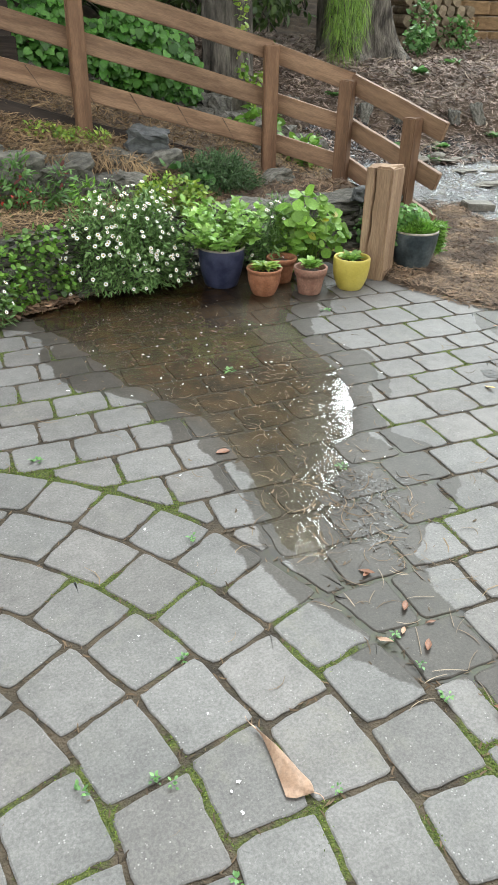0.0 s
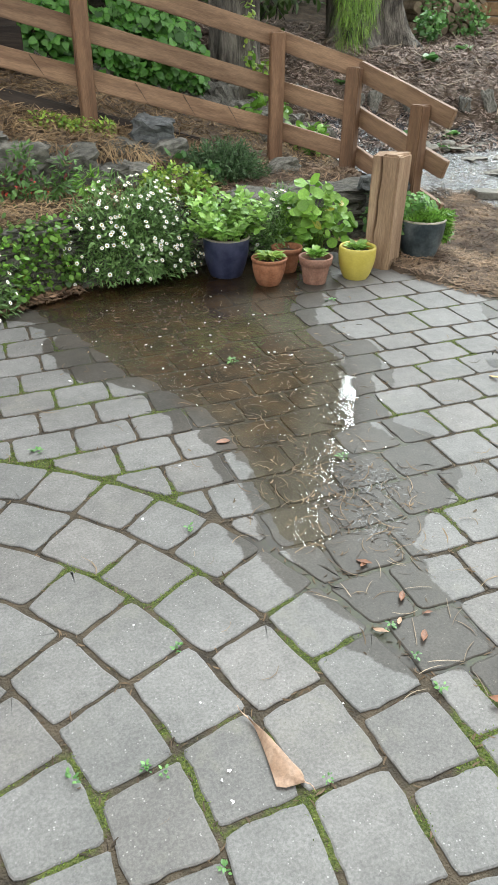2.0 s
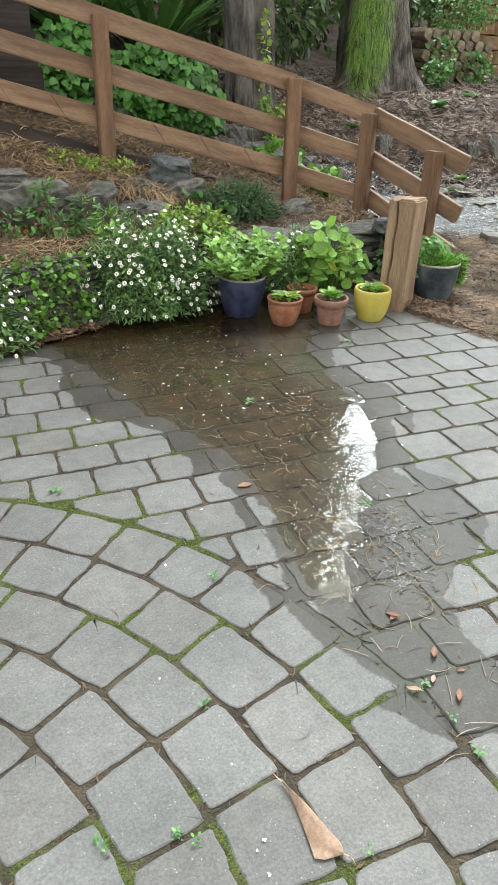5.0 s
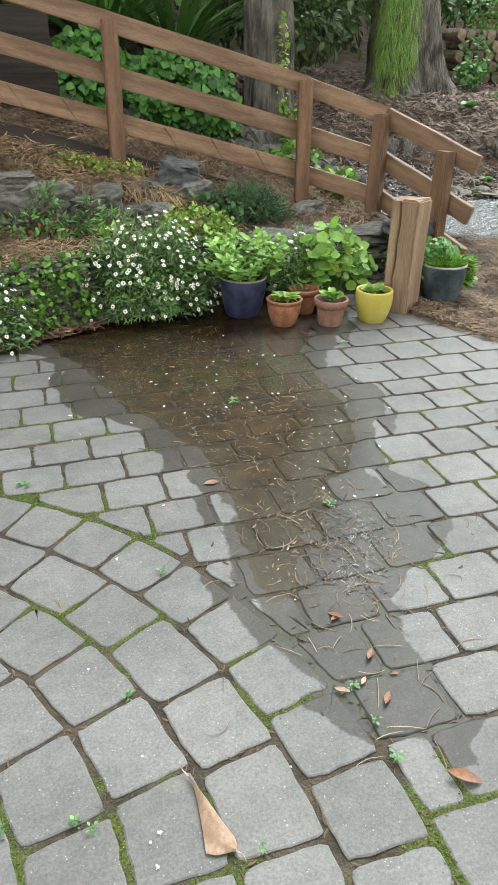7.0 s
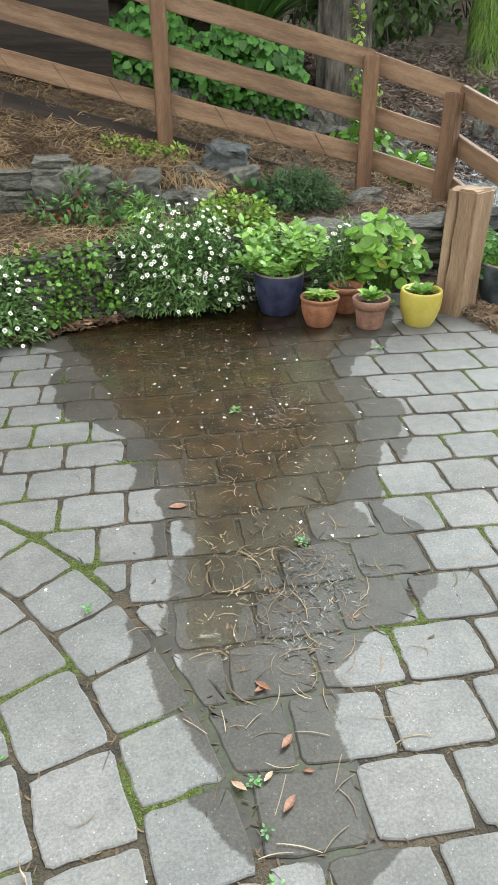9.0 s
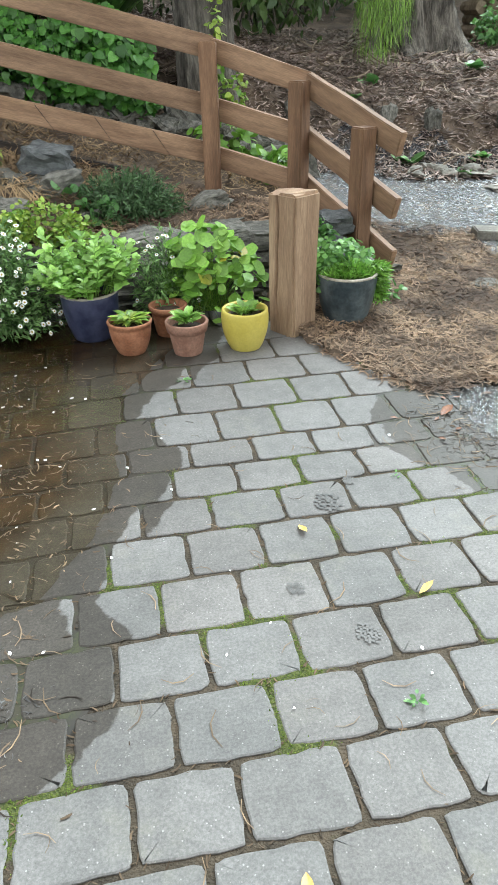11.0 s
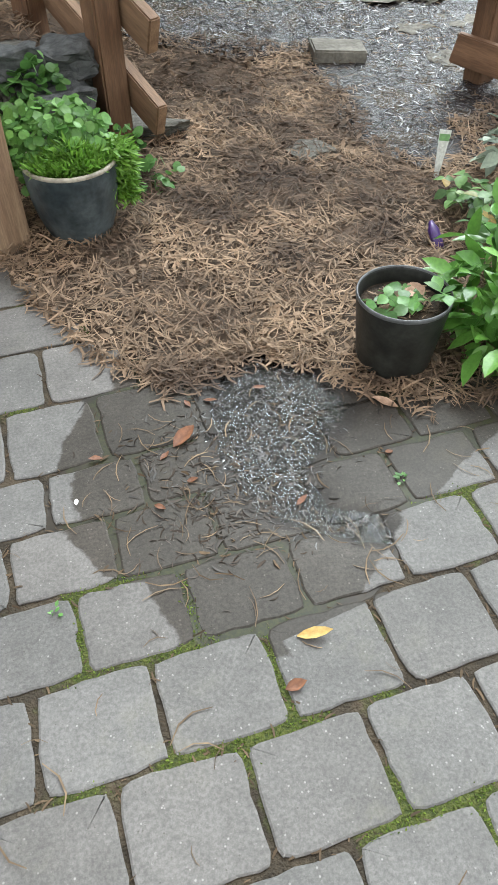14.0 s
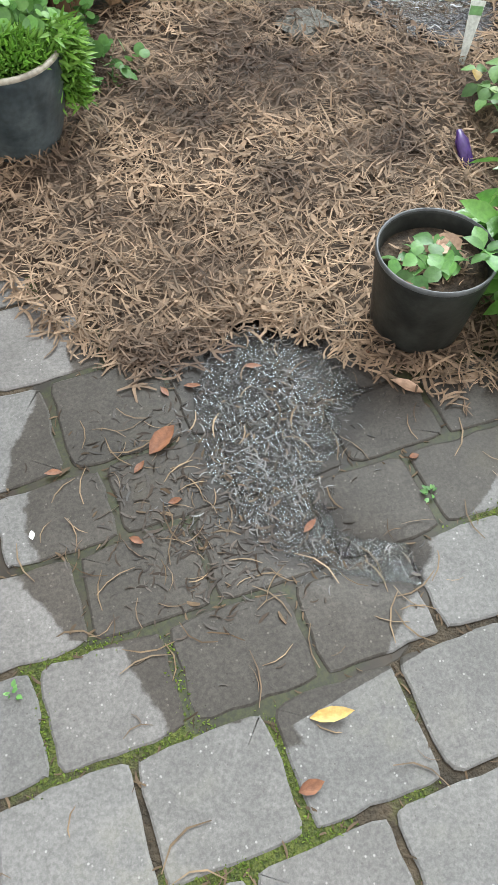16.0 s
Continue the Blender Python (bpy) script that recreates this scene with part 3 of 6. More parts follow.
def single_leaves(template, where, ahead, up, size, material, parent):
    """Large leaves, each a part of its own on one shared mesh."""
    tv, tf = template
    me = bpy.data.meshes.new("leaf")
    me.from_pydata([tuple(v) for v in tv], [], tf)
    me.materials.append(material)
    me.shade_smooth()
    for p, a, u, s in zip(where, ahead, up, size):
        y = Vector(a).normalized()
        x = y.cross(Vector(u)).normalized()
        z = x.cross(y)
        m = Matrix((x, y, z)).transposed().to_4x4() @ Matrix.Scale(float(s), 4)
        m.translation = Vector(p)
        shared("leaf", me, m, parent)


RNG = np.random.default_rng(4)


def bush_leaves(name, centre, radii, count, template, size, material, parent=None, label="", shell=0.55, lift=0.4, base=None, lumps=0.3, lump_scale=3.0, single=False):
    """Leaves in an uneven, lumpy crown."""
    d = RNG.normal(size=(count, 3))
    d /= np.linalg.norm(d, axis=1, keepdims=True)
    d[:, 2] = np.abs(d[:, 2]) if base is not None else d[:, 2]
    lump = np.array([1 + lumps * noise.noise((q[0] * lump_scale + centre[0], q[1] * lump_scale + centre[1], q[2] * lump_scale)) for q in d])
    r = (shell + (1 - shell) * RNG.random(count) ** 0.6) * lump
    p = np.array(centre) + d * r[:, None] * np.array(radii)
    if base is not None:
        p[:, 2] = np.maximum(p[:, 2], base + 0.01)
    ahead = d + RNG.normal(size=(count, 3)) * 0.6 + np.array((0, 0, -0.05))
    up = d * 0.7 + np.array((0, 0, lift + 0.4)) + RNG.normal(size=(count, 3)) * 0.35
    if single:
        return single_leaves(template, p, ahead, up, size * (0.6 + 0.8 * RNG.random(count)), material, parent)
    return scatter(name, template, p, ahead, up, size * (0.6 + 0.8 * RNG.random(count)), material, parent, label)


def stems(name, lines, radius, material, parent=None):
    """Thin tapering stems, each from a start to an end with a bow."""
    verts, faces = [], []
    for a, b, bow in lines:
        a, b = np.array(a, float), np.array(b, float)
        start = len(verts)
        for k in range(4):
            t = k / 3
            c = a + (b - a) * t + np.array(bow) * math.sin(math.pi * t)
            r = radius * (1 - 0.6 * t)
            verts += [tuple(c + np.array((r, 0, 0))), tuple(c + np.array((-r * 0.5, r * 0.87, 0))), tuple(c + np.array((-r * 0.5, -r * 0.87, 0)))]
        for k in range(3):
            for q in range(3):
                i, j = start + 3 * k + q, start + 3 * k + (q + 1) % 3
                faces.append((i, j, j + 3, i + 3))
    ob = link_mesh(name, verts, faces, material, parent, "", True)
    if len(lines) > 1 and parent is not None:
        tagged(ob, kind="stuff")
    return ob


def litter(name, spots, length, width, material, label, category, spread=0.5, parent=None, curl=0.3, lie=None, soft=0.35):
    """Loose strips (chips, straw, needles) lying on the ground."""
    n = len(spots)
    t = np.linspace(0, 1, 4)
    tv, tf = [], []
    for k, q in enumerate(t):
        w = width / 2 * (0.55 + 0.9 * math.sin(math.pi * min(max(q, 0.08), 0.94)))
        bend = curl * length * (q - 0.5) ** 2
        tv += [(-w + bend, (q - 0.5) * length, 0), (w + bend, (q - 0.5) * length, 0.0)]
    for k in range(3):
        tf.append((2 * k, 2 * k + 1, 2 * k + 3, 2 * k + 2))
    ang = RNG.random(n) * 2 * math.pi
    ahead = np.stack((np.cos(ang), np.sin(ang), RNG.normal(size=n) * soft), 1)
    up = np.stack((RNG.normal(size=n) * 0.4, RNG.normal(size=n) * 0.4, np.ones(n)), 1)
    ob = scatter(name, (np.array(tv), tf), spots, ahead, up, 0.5 + RNG.random(n) * 1.0 * (0.5 + spread), material, parent, "")
    return tagged(ob, label, category, "", "stuff")


# ---- ground ----
def grid_lines(lo, hi, step, far):
    a = list(np.arange(lo, hi + step / 2, step))
    left, right, d = [], [], step
    while a[0] - sum(left) > -far and len(left) < 40:
        d *= 1.35
        left.append(d)
    d = step
    while a[-1] + sum(right) < far and len(right) < 40:
        d *= 1.35
        right.append(d)
    pre = list(a[0] - np.cumsum(left))[::-1]
    return pre + a + list(a[-1] + np.cumsum(right))


def build_ground():
    xs, ys = grid_lines(-1.0, 7.0, 0.06, 90), grid_lines(2.6, 10.5, 0.05, 90)
    verts = [(x, y, ground_z(x, y)) for y in ys for x in xs]
    w = len(xs)
    faces = [(j * w + i, j * w + i + 1, (j + 1) * w + i + 1, (j + 1) * w + i) for j in range(len(ys) - 1) for i in range(w - 1)]
    ob = link_mesh("ground", verts, faces, M_SOIL, None, "", True)
    return tagged(ob, "dark brown garden soil under leaf litter and mulch", "soil", "", "structure")


build_ground()


def build_pavement():
    xs, ys = np.arange(-2.6, 4.6, 0.03), np.arange(-2.6, 4.62, 0.03)
    w, verts = len(xs), []
    for y in ys:
        for x in xs:
            z = -0.0054 + 0.0031 * max(mossy(x, y), 0.6 * damp(x, y)) - dip(x, y) + 0.0010 * noise.noise((x * 31, y * 31, 2))
            if y > wall_line(x) + 0.1 or y > mulch_edge(x) + 0.25:
                z = -0.05
            verts.append((x, y, z))
    faces = [(j * w + i, j * w + i + 1, (j + 1) * w + i + 1, (j + 1) * w + i) for j in range(len(ys) - 1) for i in range(w - 1)]
    ob = link_mesh("pavement", verts, faces, M_JOINT, None, "", True)
    return tagged(ob, "grey concrete cobble paving with mossy joints, partly under a puddle", "paving", "", "structure")


pavement = build_pavement()


def inset(poly, gap):
    """A polygon drawn in by a gap, with no side shorter than 12 mm."""
    out = list(poly)
    for i in range(len(poly)):
        a, b = Vector(poly[i]), Vector(poly[(i + 1) % len(poly)])
        side = (b - a).normalized()
        inward = Vector((-side.y, side.x))
        out = clip(out, a + inward * gap, inward)
        if len(out) < 3:
            return []
    kept = []
    for p in out:
        if not kept or math.dist(p, kept[-1]) > 0.012:
            kept.append(p)
    if len(kept) > 1 and math.dist(kept[0], kept[-1]) < 0.012:
        kept.pop()
    return blunt(kept) if len(kept) > 2 else []


def blunt(poly):
    """The thin tips of cut pavers broken off."""
    out = list(poly)
    for i in range(len(poly)):
        p, before, after = Vector(poly[i]), Vector(poly[i - 1]), Vector(poly[(i + 1) % len(poly)])
        u, v = (before - p).normalized(), (after - p).normalized()
        half = 0.5 * math.acos(max(-1.0, min(1.0, u.dot(v))))
        if 0.02 < half < math.radians(31):
            way = (u + v).normalized()
            out = clip(out, p + way * min(0.016 / math.tan(half), 0.07), way)
    return out


def outline(poly, seed, gap, wear=0.0068):
    """A worn outline: drawn in by the joint, rounded at the corners and slightly ragged along the sides."""
    poly = inset(poly, gap)
    around = sum(math.dist(poly[i], poly[i - 1]) for i in range(len(poly)))
    if len(poly) < 3 or area(poly) < 0.0025 or area(poly) < 0.014 * around:
        return [], None
    c = sum((Vector(p) for p in poly), Vector((0, 0))) / len(poly)
    n, out = len(poly), []
    for i in range(n):
        a, b = Vector(poly[i]), Vector(poly[(i + 1) % n])
        side = (b - a).normalized()
        inward = Vector((-side.y, side.x))
        worn_corner = min(1.0, (b - a).length / 0.15)
        for t, turn in ((0.035, 0.0075), (0.11, 0.002), (0.28, 0), (0.43, 0), (0.57, 0), (0.72, 0), (0.89, 0.002), (0.965, 0.0075)):
            p = a + (b - a) * t
            worn = 0.7 * wear * noise.noise((p.x * 17 + seed, p.y * 17, seed)) + 0.8 * wear * noise.noise((p.x * 45, p.y * 45, seed))
            out.append(p + inward * (max(worn, -gap * 0.6) + turn * (0.7 + 0.6 * noise.noise((seed, i, 2)))) * worn_corner)
    return out, c


def paver_geometry(poly, seed, gap):
    """Vertices and faces of one paver, about its own centre, top near z = 0."""
    rim, c = outline(poly, seed, gap)
    if not rim:
        return None
    n = len(rim)
    verts, tilt = [], (0.012 * noise.noise((seed, 1.5, 0)), 0.012 * noise.noise((seed, 7.5, 0)))
    for inset, z in ((0.0045, 0.0), (0.0005, -0.0022), (0.0, -0.04)):
        for p in rim:
            d = (c - p)
            q = p + d.normalized() * inset - c
            verts.append((q.x, q.y, z + tilt[0] * q.x + tilt[1] * q.y - dip(c.x + q.x, c.y + q.y)))
    verts.append((0, 0, -dip(c.x, c.y)))
    for p in rim[::2]:
        q = (p - c) * 0.55
        verts.append((q.x, q.y, tilt[0] * q.x + tilt[1] * q.y - dip(c.x + q.x, c.y + q.y)))
    h = n // 2
    ring = [3 * n + 1 + i for i in range(h)]
    faces = [(ring[i], ring[(i + 1) % h], 3 * n) for i in range(h)]
    for i in range(h):
        j = (i + 1) % h
        faces += [(2 * i, 2 * i + 1, ring[i]), (2 * i + 1, (2 * i + 2) % n, ring[j], ring[i])]
    for k in range(2):
        for i in range(n):
            j = (i + 1) % n
            faces.append((k * n + j, k * n + i, (k + 1) * n + i, (k + 1) * n + j))
    return verts, faces, c


def clip(poly, p0, normal):
    """The part of a polygon on the side of p0 to which normal points."""
    out = []
    for i in range(len(poly)):
        a, b = Vector(poly[i]), Vector(poly[(i + 1) % len(poly)])
        da, db = (a - p0).dot(normal), (b - p0).dot(normal)
        if da >= 0:
            out.append(a)
        if da * db < 0:
            out.append(a + (b - a) * (da / (da - db)))
    return [tuple(p) for p in out]


def area(poly):
    return 0.5 * abs(sum(poly[i][0] * poly[(i + 1) % len(poly)][1] - poly[(i + 1) % len(poly)][0] * poly[i][1] for i in range(len(poly))))


def straight_pavers():
    """Courses of pavers in broken bond, bowed a little, cut along the round paving."""
    centre, edge = Vector(RING), RINGS[0][0] + 0.004
    for row, (far_r, far_l, first, right_pitch) in enumerate(COURSES):
        near_r, near_l = COURSES[row + 1][:2] if row + 1 < len(COURSES) else (far_r - 0.18, far_l - 0.18)
        tops = lambda x: float(np.interp(x, [0.9, 2.2], [far_l, far_r])) + 0.006 * noise.noise((x * 2.1, row, 9))
        lows = lambda x: float(np.interp(x, [0.9, 2.2], [near_l, near_r])) + 0.006 * noise.noise((x * 2.1, row + 1, 9))
        k0 = int((first + 2.4) / LEFT_PITCH)
        for k in range(-k0, int((4.5 - first) / right_pitch) + 1):
            pitch = LEFT_PITCH if k < 0 else right_pitch
            j0, j1 = 0.010 * noise.noise((row * 3.1, k * 1.7, 0)), 0.010 * noise.noise((row * 3.1, (k + 1) * 1.7, 0))
            x0, x1 = first + k * pitch + j0, first + (k + 1) * pitch + j1
            poly = [(x0, lows(x0)), (x1, lows(x1)), (x1, tops(x1)), (x0, tops(x0))]
            mid = Vector(((x0 + x1) / 2, (lows(x0) + tops(x1)) / 2))
            if mid.y > mulch_edge(mid.x) + 0.12 or mid.y > wall_line(mid.x) - 0.02:
                continue
            if (mid - centre).length < edge + 0.2:
                away = (mid - centre).normalized()
                poly = clip(poly, centre + away * edge, away)
                if len(poly) < 3:
                    continue
            yield poly, row * 40 + k


def ring_pavers():
    cx, cy = RING
    for r, (outer, inner, count, phase) in enumerate(RINGS):
        step = 360 / count
        for k in range(count):
            a0, a1 = (radians(phase + (k + s) * step + 1.0 * noise.noise((r * 7.7, (k + s + 0.5) % count, 3))) for s in (-0.5, 0.5))
            poly = [(cx + q * math.cos(a), cy + q * math.sin(a)) for q, a in ((inner, a0), (outer, a0), (outer, a1), (inner, a1))]
            yield poly, 2000 + r * 60 + k


def build_pavers():
    rest_v, rest_f, made = [], [], 0
    for poly, seed in list(straight_pavers()) + list(ring_pavers()):
        made_of = paver_geometry(poly, seed * 0.713, 0.0058 if seed >= 2000 else 0.0056)
        if made_of is None:
            continue
        verts, faces, c = made_of
        z = 0.0012 * noise.noise((seed * 1.3, 0, 4))
        near = c.x > 0.45 and c.x < 4.0 and c.y > 0.85 + 0.12 * abs(c.x - 1.5) * (c.x > 1.5) and c.y < 4.05
        if near and made < 320:
            ob = link_mesh("paver", verts, faces, M_PAVER, pavement)
            ob.matrix_basis = pose(c.x, c.y, z)
            for f in ob.data.polygons[:3 * ((len(verts) - 1) // 7)]:
                f.use_smooth = True
            for e in ob.data.edges:
                e.use_edge_sharp = max(e.vertices) < 2 * ((len(verts) - 1) // 7)
            made += 1
        else:
            n = len(rest_v)
            rest_v += [(v[0] + c.x, v[1] + c.y, v[2] + z) for v in verts]
            rest_f += [tuple(i + n for i in f) for f in faces]
    tagged(link_mesh("far_pavers", rest_v, rest_f, M_PAVER, pavement), kind="stuff")


def build_water(name, shore, label, material, spill=0.06):
    step, verts, faces, index = 0.02, [], [], {}
    x0, x1 = min(q[1] for q in shore) - 0.1, max(q[2] for q in shore) + 0.1
    y0, y1 = shore[0][0] - 0.1, shore[-1][0] + 0.05
    for j in range(int((y1 - y0) / step)):
        for i in range(int((x1 - x0) / step)):
            x, y = x0 + i * step, y0 + j * step
            if y > wall_line(x) - 0.03 or beyond(shore, x, y) + 0.03 * noise.noise((x * 6, y * 6, 5)) > spill:
                continue
            face = []
            for di, dj in ((0, 0), (1, 0), (1, 1), (0, 1)):
                key = (i + di, j + dj)
                if key not in index:
                    index[key] = len(verts)
                    verts.append((x0 + key[0] * step, y0 + key[1] * step, WATER_Z))
                face.append(index[key])
            faces.append(face)
    ob = link_mesh(name, verts, faces, material, None, "", True)
    ob.visible_shadow = False
    return tagged(ob, label, "puddle", "", "structure")


build_water("water", POOL_A, "shallow brown puddle on the paving reflecting trees and sky", M_WATER)
build_water("water", POOL_B, "small puddle at the edge of the mulch reflecting pale sky", M_CHOPPY, 0.0)

# ---- timber fence ----
# post centres, ground height, top
POSTS = [(0.20, 5.37, 1.05, 1.86), (1.575, 5.37, 0.66, 1.52), (2.875, 5.37, 0.38, 1.205), (3.335, 5.12, 0.33, 1.012), (3.53, 4.58, 0.05, 0.832)]


def build_fence():
    fence = thing("fence", "red-brown stained timber post and rail fence along the steps", "fence")
    turns = [0, 0, -14, -50, -70]
    for (x, y, z0, z1), turn in zip(POSTS, turns):
        bm = beam(z1 - z0 + 0.15, 0.095, 0.095, 0.004, 6, 0.007)
        ob = part("post", bm, M_FENCEPOST, fence)
        ob.matrix_basis = pose(x, y, z0 - 0.15, 0, -90, turn)
    # rails lie on the far side of the posts; heights of their middles at the bends
    bends = [(-0.75, 5.445), (1.575, 5.445), (2.895, 5.445), (3.395, 5.165), (3.665, 4.43)]
    levels = [[2.10, 1.485, 1.165, 0.995, 0.765], [1.823, 1.21, 0.865, 0.72, 0.463], [1.545, 0.93, 0.605, 0.465, 0.20]]
    for heights in levels:
        for k in (0, 2, 3):
            if k == 0:
                a, b = (*bends[0], heights[0]), (*bends[2], heights[2] + 0.01)
            else:
                a, b = (*bends[k], heights[k]), (*bends[k + 1], heights[k + 1])
            length = (Vector(b) - Vector(a)).length
            ob = part("rail", beam(length + 0.012, 0.042, 0.116, 0.005, 10, 0.005), M_RAIL, fence)
            ob.matrix_basis = between(a, b)
    # wires bound round the lowest rail
    for k in range(7):
        x = 0.62 + k * 0.32
        z = float(np.interp(x, [-0.75, 1.575, 2.895], [1.545, 0.93, 0.605]))
        ob = stems("wire", [((x, 5.42, z + 0.07), (x + 0.09, 5.42, z - 0.07), (0, -0.004, 0))], 0.003, M_WIRE, fence)
    return fence


build_fence()


def build_edging():
    board = thing("edging_board", "dark weathered timber board edging the path", "timber edging")
    for x0, x1 in ((-1.0, 0.6), (0.62, 2.32)):
        a, b = (x0, 5.44, 1.11 - 0.265 * x0), (x1, 5.44, 1.11 - 0.265 * x1)
        ob = part("board", beam((Vector(b) - Vector(a)).length, 0.045, 0.155, 0.004), M_DARKWOOD, board)
        ob.matrix_basis = between(a, b)


build_edging()


def build_stump_post():
    """A thick sawn post with a deep drying crack and a hacked top."""
    bm = beam(0.70, 0.165, 0.165, 0.006, 14, 0.010)
    bmesh.ops.subdivide_edges(bm, edges=[e for e in bm.edges if e.calc_length() > 0.03 and abs(e.verts[0].co.x - e.verts[1].co.x) < 0.01], cuts=26)
    for v in bm.verts:
        # crack down one face
        if v.co.z > 0.06 and v.co.x > 0.10:
            d = abs(v.co.y - 0.026 + 0.012 * noise.noise((v.co.x * 6, 0, 0)))
            if d < 0.007:
                v.co.z -= 0.035 * (1 - d / 0.007) * min(1.0, (v.co.x - 0.10) * 4)
        if v.co.x > 0.69:
            v.co.x += 0.016 * noise.noise((v.co.y * 22, v.co.z * 22, 2)) - 0.004
        if v.co.x < 0.12:
            f = 1 + 0.05 * noise.noise((v.co.y * 9, v.co.z * 9, 8))
            v.co.y *= f
            v.co.z *= f
    ob = part("timber_post", bm, M_POSTWOOD)
    ob.matrix_basis = pose(3.045, 4.085, -0.055, 0, -90, 33)
    return tagged(ob, "thick raw sawn timber post with a split face and rough top", "post")


build_stump_post()


# ---- pots ----
def pot(name, at, top, bottom, height, material, label, rim=None, rim_drop=0.0, rim_out=0.0, belly=0.0, soil=0.03, wall=0.012):
    ob = thing(name, label, "plant pot", at)
    prof = [(0.0, 0.0), (bottom * 0.96, 0.0), (bottom, 0.006)]
    for k in range(1, 9):
        t = k / 9
        prof.append((bottom + (top - bottom) * t + belly * math.sin(math.pi * t), height * t))
    if rim_drop:
        z = height - rim_drop
        prof = [p for p in prof if p[1] < z - 0.004]
        e = bottom + (top - bottom) * z / height
        prof += [(e, z - 0.002), (e + rim_out, z), (top + rim_out, height - 0.004)]
    else:
        prof.append((top, height - 0.006))
    prof += [(top + rim_out - 0.003, height), (top + rim_out - wall, height - 0.001), (top + rim_out - wall - 0.003, height - 0.006), (top - wall - 0.006, height - soil - 0.02)]
    part("body", lathe(prof, 44, 0.008), material, ob, "", True)
    part("compost", lathe([(0.0, height - soil + 0.006), (top * 0.55, height - soil + 0.004), (top - wall - 0.004, height - soil - 0.004)], 28, 0.06), M_COMPOST, ob, "dark crumbly compost", True)
    if rim:
        r = top + rim_out - wall / 2
        part("rim", lathe([(r - wall * 0.6, height - 0.002), (r - wall * 0.3, height + 0.003), (r + wall * 0.3, height + 0.003), (r + wall * 0.62, height - 0.004), (r + wall * 0.5, height - 0.007)], 44), rim, ob, "worn pale rim", True)
    return ob


P_BLUE, P_T1, P_T2, P_YEL, P_DARK, P_T3, P_BLACK = (2.10, 4.26), (2.27, 4.02), (2.52, 3.935), (2.785, 3.935), (3.315, 4.095), (2.46, 4.20), (3.998, 3.235)
pot("blue_pot", (*P_BLUE, -0.018), 0.135, 0.092, 0.235, M_BLUE, "dark blue glazed pot of mint standing in the puddle", M_RIM, belly=0.012)
pot("terracotta_pot", (*P_T1, -0.01), 0.097, 0.063, 0.155, M_TERRA, "orange-brown terracotta pot with a small leafy rosette", belly=0.010, rim_drop=0.018, rim_out=0.006)
pot("terracotta_pot", (*P_T2, -0.004), 0.090, 0.064, 0.155, M_TERRA_PALE, "faded pink terracotta pot with a broad collar rim", rim_drop=0.045, rim_out=0.008)
pot("terracotta_pot", (*P_T3, -0.01), 0.088, 0.060, 0.15, M_TERRA, "old terracotta pot standing behind smaller pots", rim_drop=0.03, rim_out=0.006)
pot("yellow_pot", (*P_YEL, -0.002), 0.106, 0.072, 0.185, M_YELLOW, "bright yellow glazed round pot with a seedling", belly=0.014, wall=0.013)
pot("glazed_pot", (*P_DARK, 0.025), 0.142, 0.098, 0.235, M_NAVY, "dark teal glazed pot with worn tan rim beside the post", M_RIM, belly=0.012)
pot("nursery_pot", (*P_BLACK, 0.008), 0.118, 0.097, 0.20, M_BLACK, "black plastic nursery pot with seedlings on the mulch", M_PLASTIC_RIM, soil=0.036, wall=0.005)


# ---- added wall behind the camera ----
def build_bounce_wall():
    bm = bmesh.new()
    # unseen wall, added to block low sky and throw pale light on the garden
    bmesh.ops.create_cube(bm, size=1, matrix=Matrix.LocRotScale(Vector((1.5, -3.6, 1.6)), None, Vector((12, 0.2, 3.5))))
    for k in range(20):
        bmesh.ops.create_cube(bm, size=1, matrix=Matrix.LocRotScale(Vector((1.5, -3.49, 0.1 + k * 0.165)), None, Vector((12, 0.03, 0.165))))
    ob = part("wall_south", bm, M_BOUNCE_WALL)
    tagged(ob, "unseen pale board wall added behind the camera to bounce light", "wall", kind="structure")


M_BOUNCE_WALL = surface("pale_bounce_paint", (0.60, 0.58, 0.54), (0.68, 0.66, 0.62), 3, 0.6, 0.15, 40)
build_bounce_wall()


# ---- stone walls ----
def block_mesh(seed, crag=0.10, cuts=3):
    """A rough unit block, from -0.5 to 0.5."""
    bm = bmesh.new()
    bmesh.ops.create_cube(bm, size=1)
    bmesh.ops.bevel(bm, geom=bm.edges[:], offset=0.09, segments=1, affect="EDGES")
    bmesh.ops.subdivide_edges(bm, edges=[e for e in bm.edges if e.calc_length() > 0.4], cuts=cuts, use_grid_fill=True)
    for v in bm.verts:
        p = v.co.copy()
        v.co += Vector((noise.noise(p * 2.3 + Vector((seed, 0, 0))), noise.noise(p * 2.3 + Vector((0, seed, 9))), noise.noise(p * 2.3 + Vector((5, 0, seed))))) * crag * 1.6
        v.co += Vector((noise.noise(p * 6 + Vector((seed, 3, 0))), noise.noise(p * 6 + Vector((0, seed, 1))), 0.6 * noise.noise(p * 6 + Vector((5, 7, seed))))) * crag * 0.5
    me = bpy.data.meshes.new("stone")
    bm.to_mesh(me)
    bm.free()
    return me


def block_set(material, crag, count=6, seed=1.0):
    out = []
    for k in range(count):
        me = block_mesh(seed + k * 3.7, crag)
        me.materials.append(material)
        out.append(me)
    return out


SLATES, ROUGH = block_set(M_STONE, 0.10, 7, 2.0), block_set(M_STONE, 0.16, 6, 40.0)


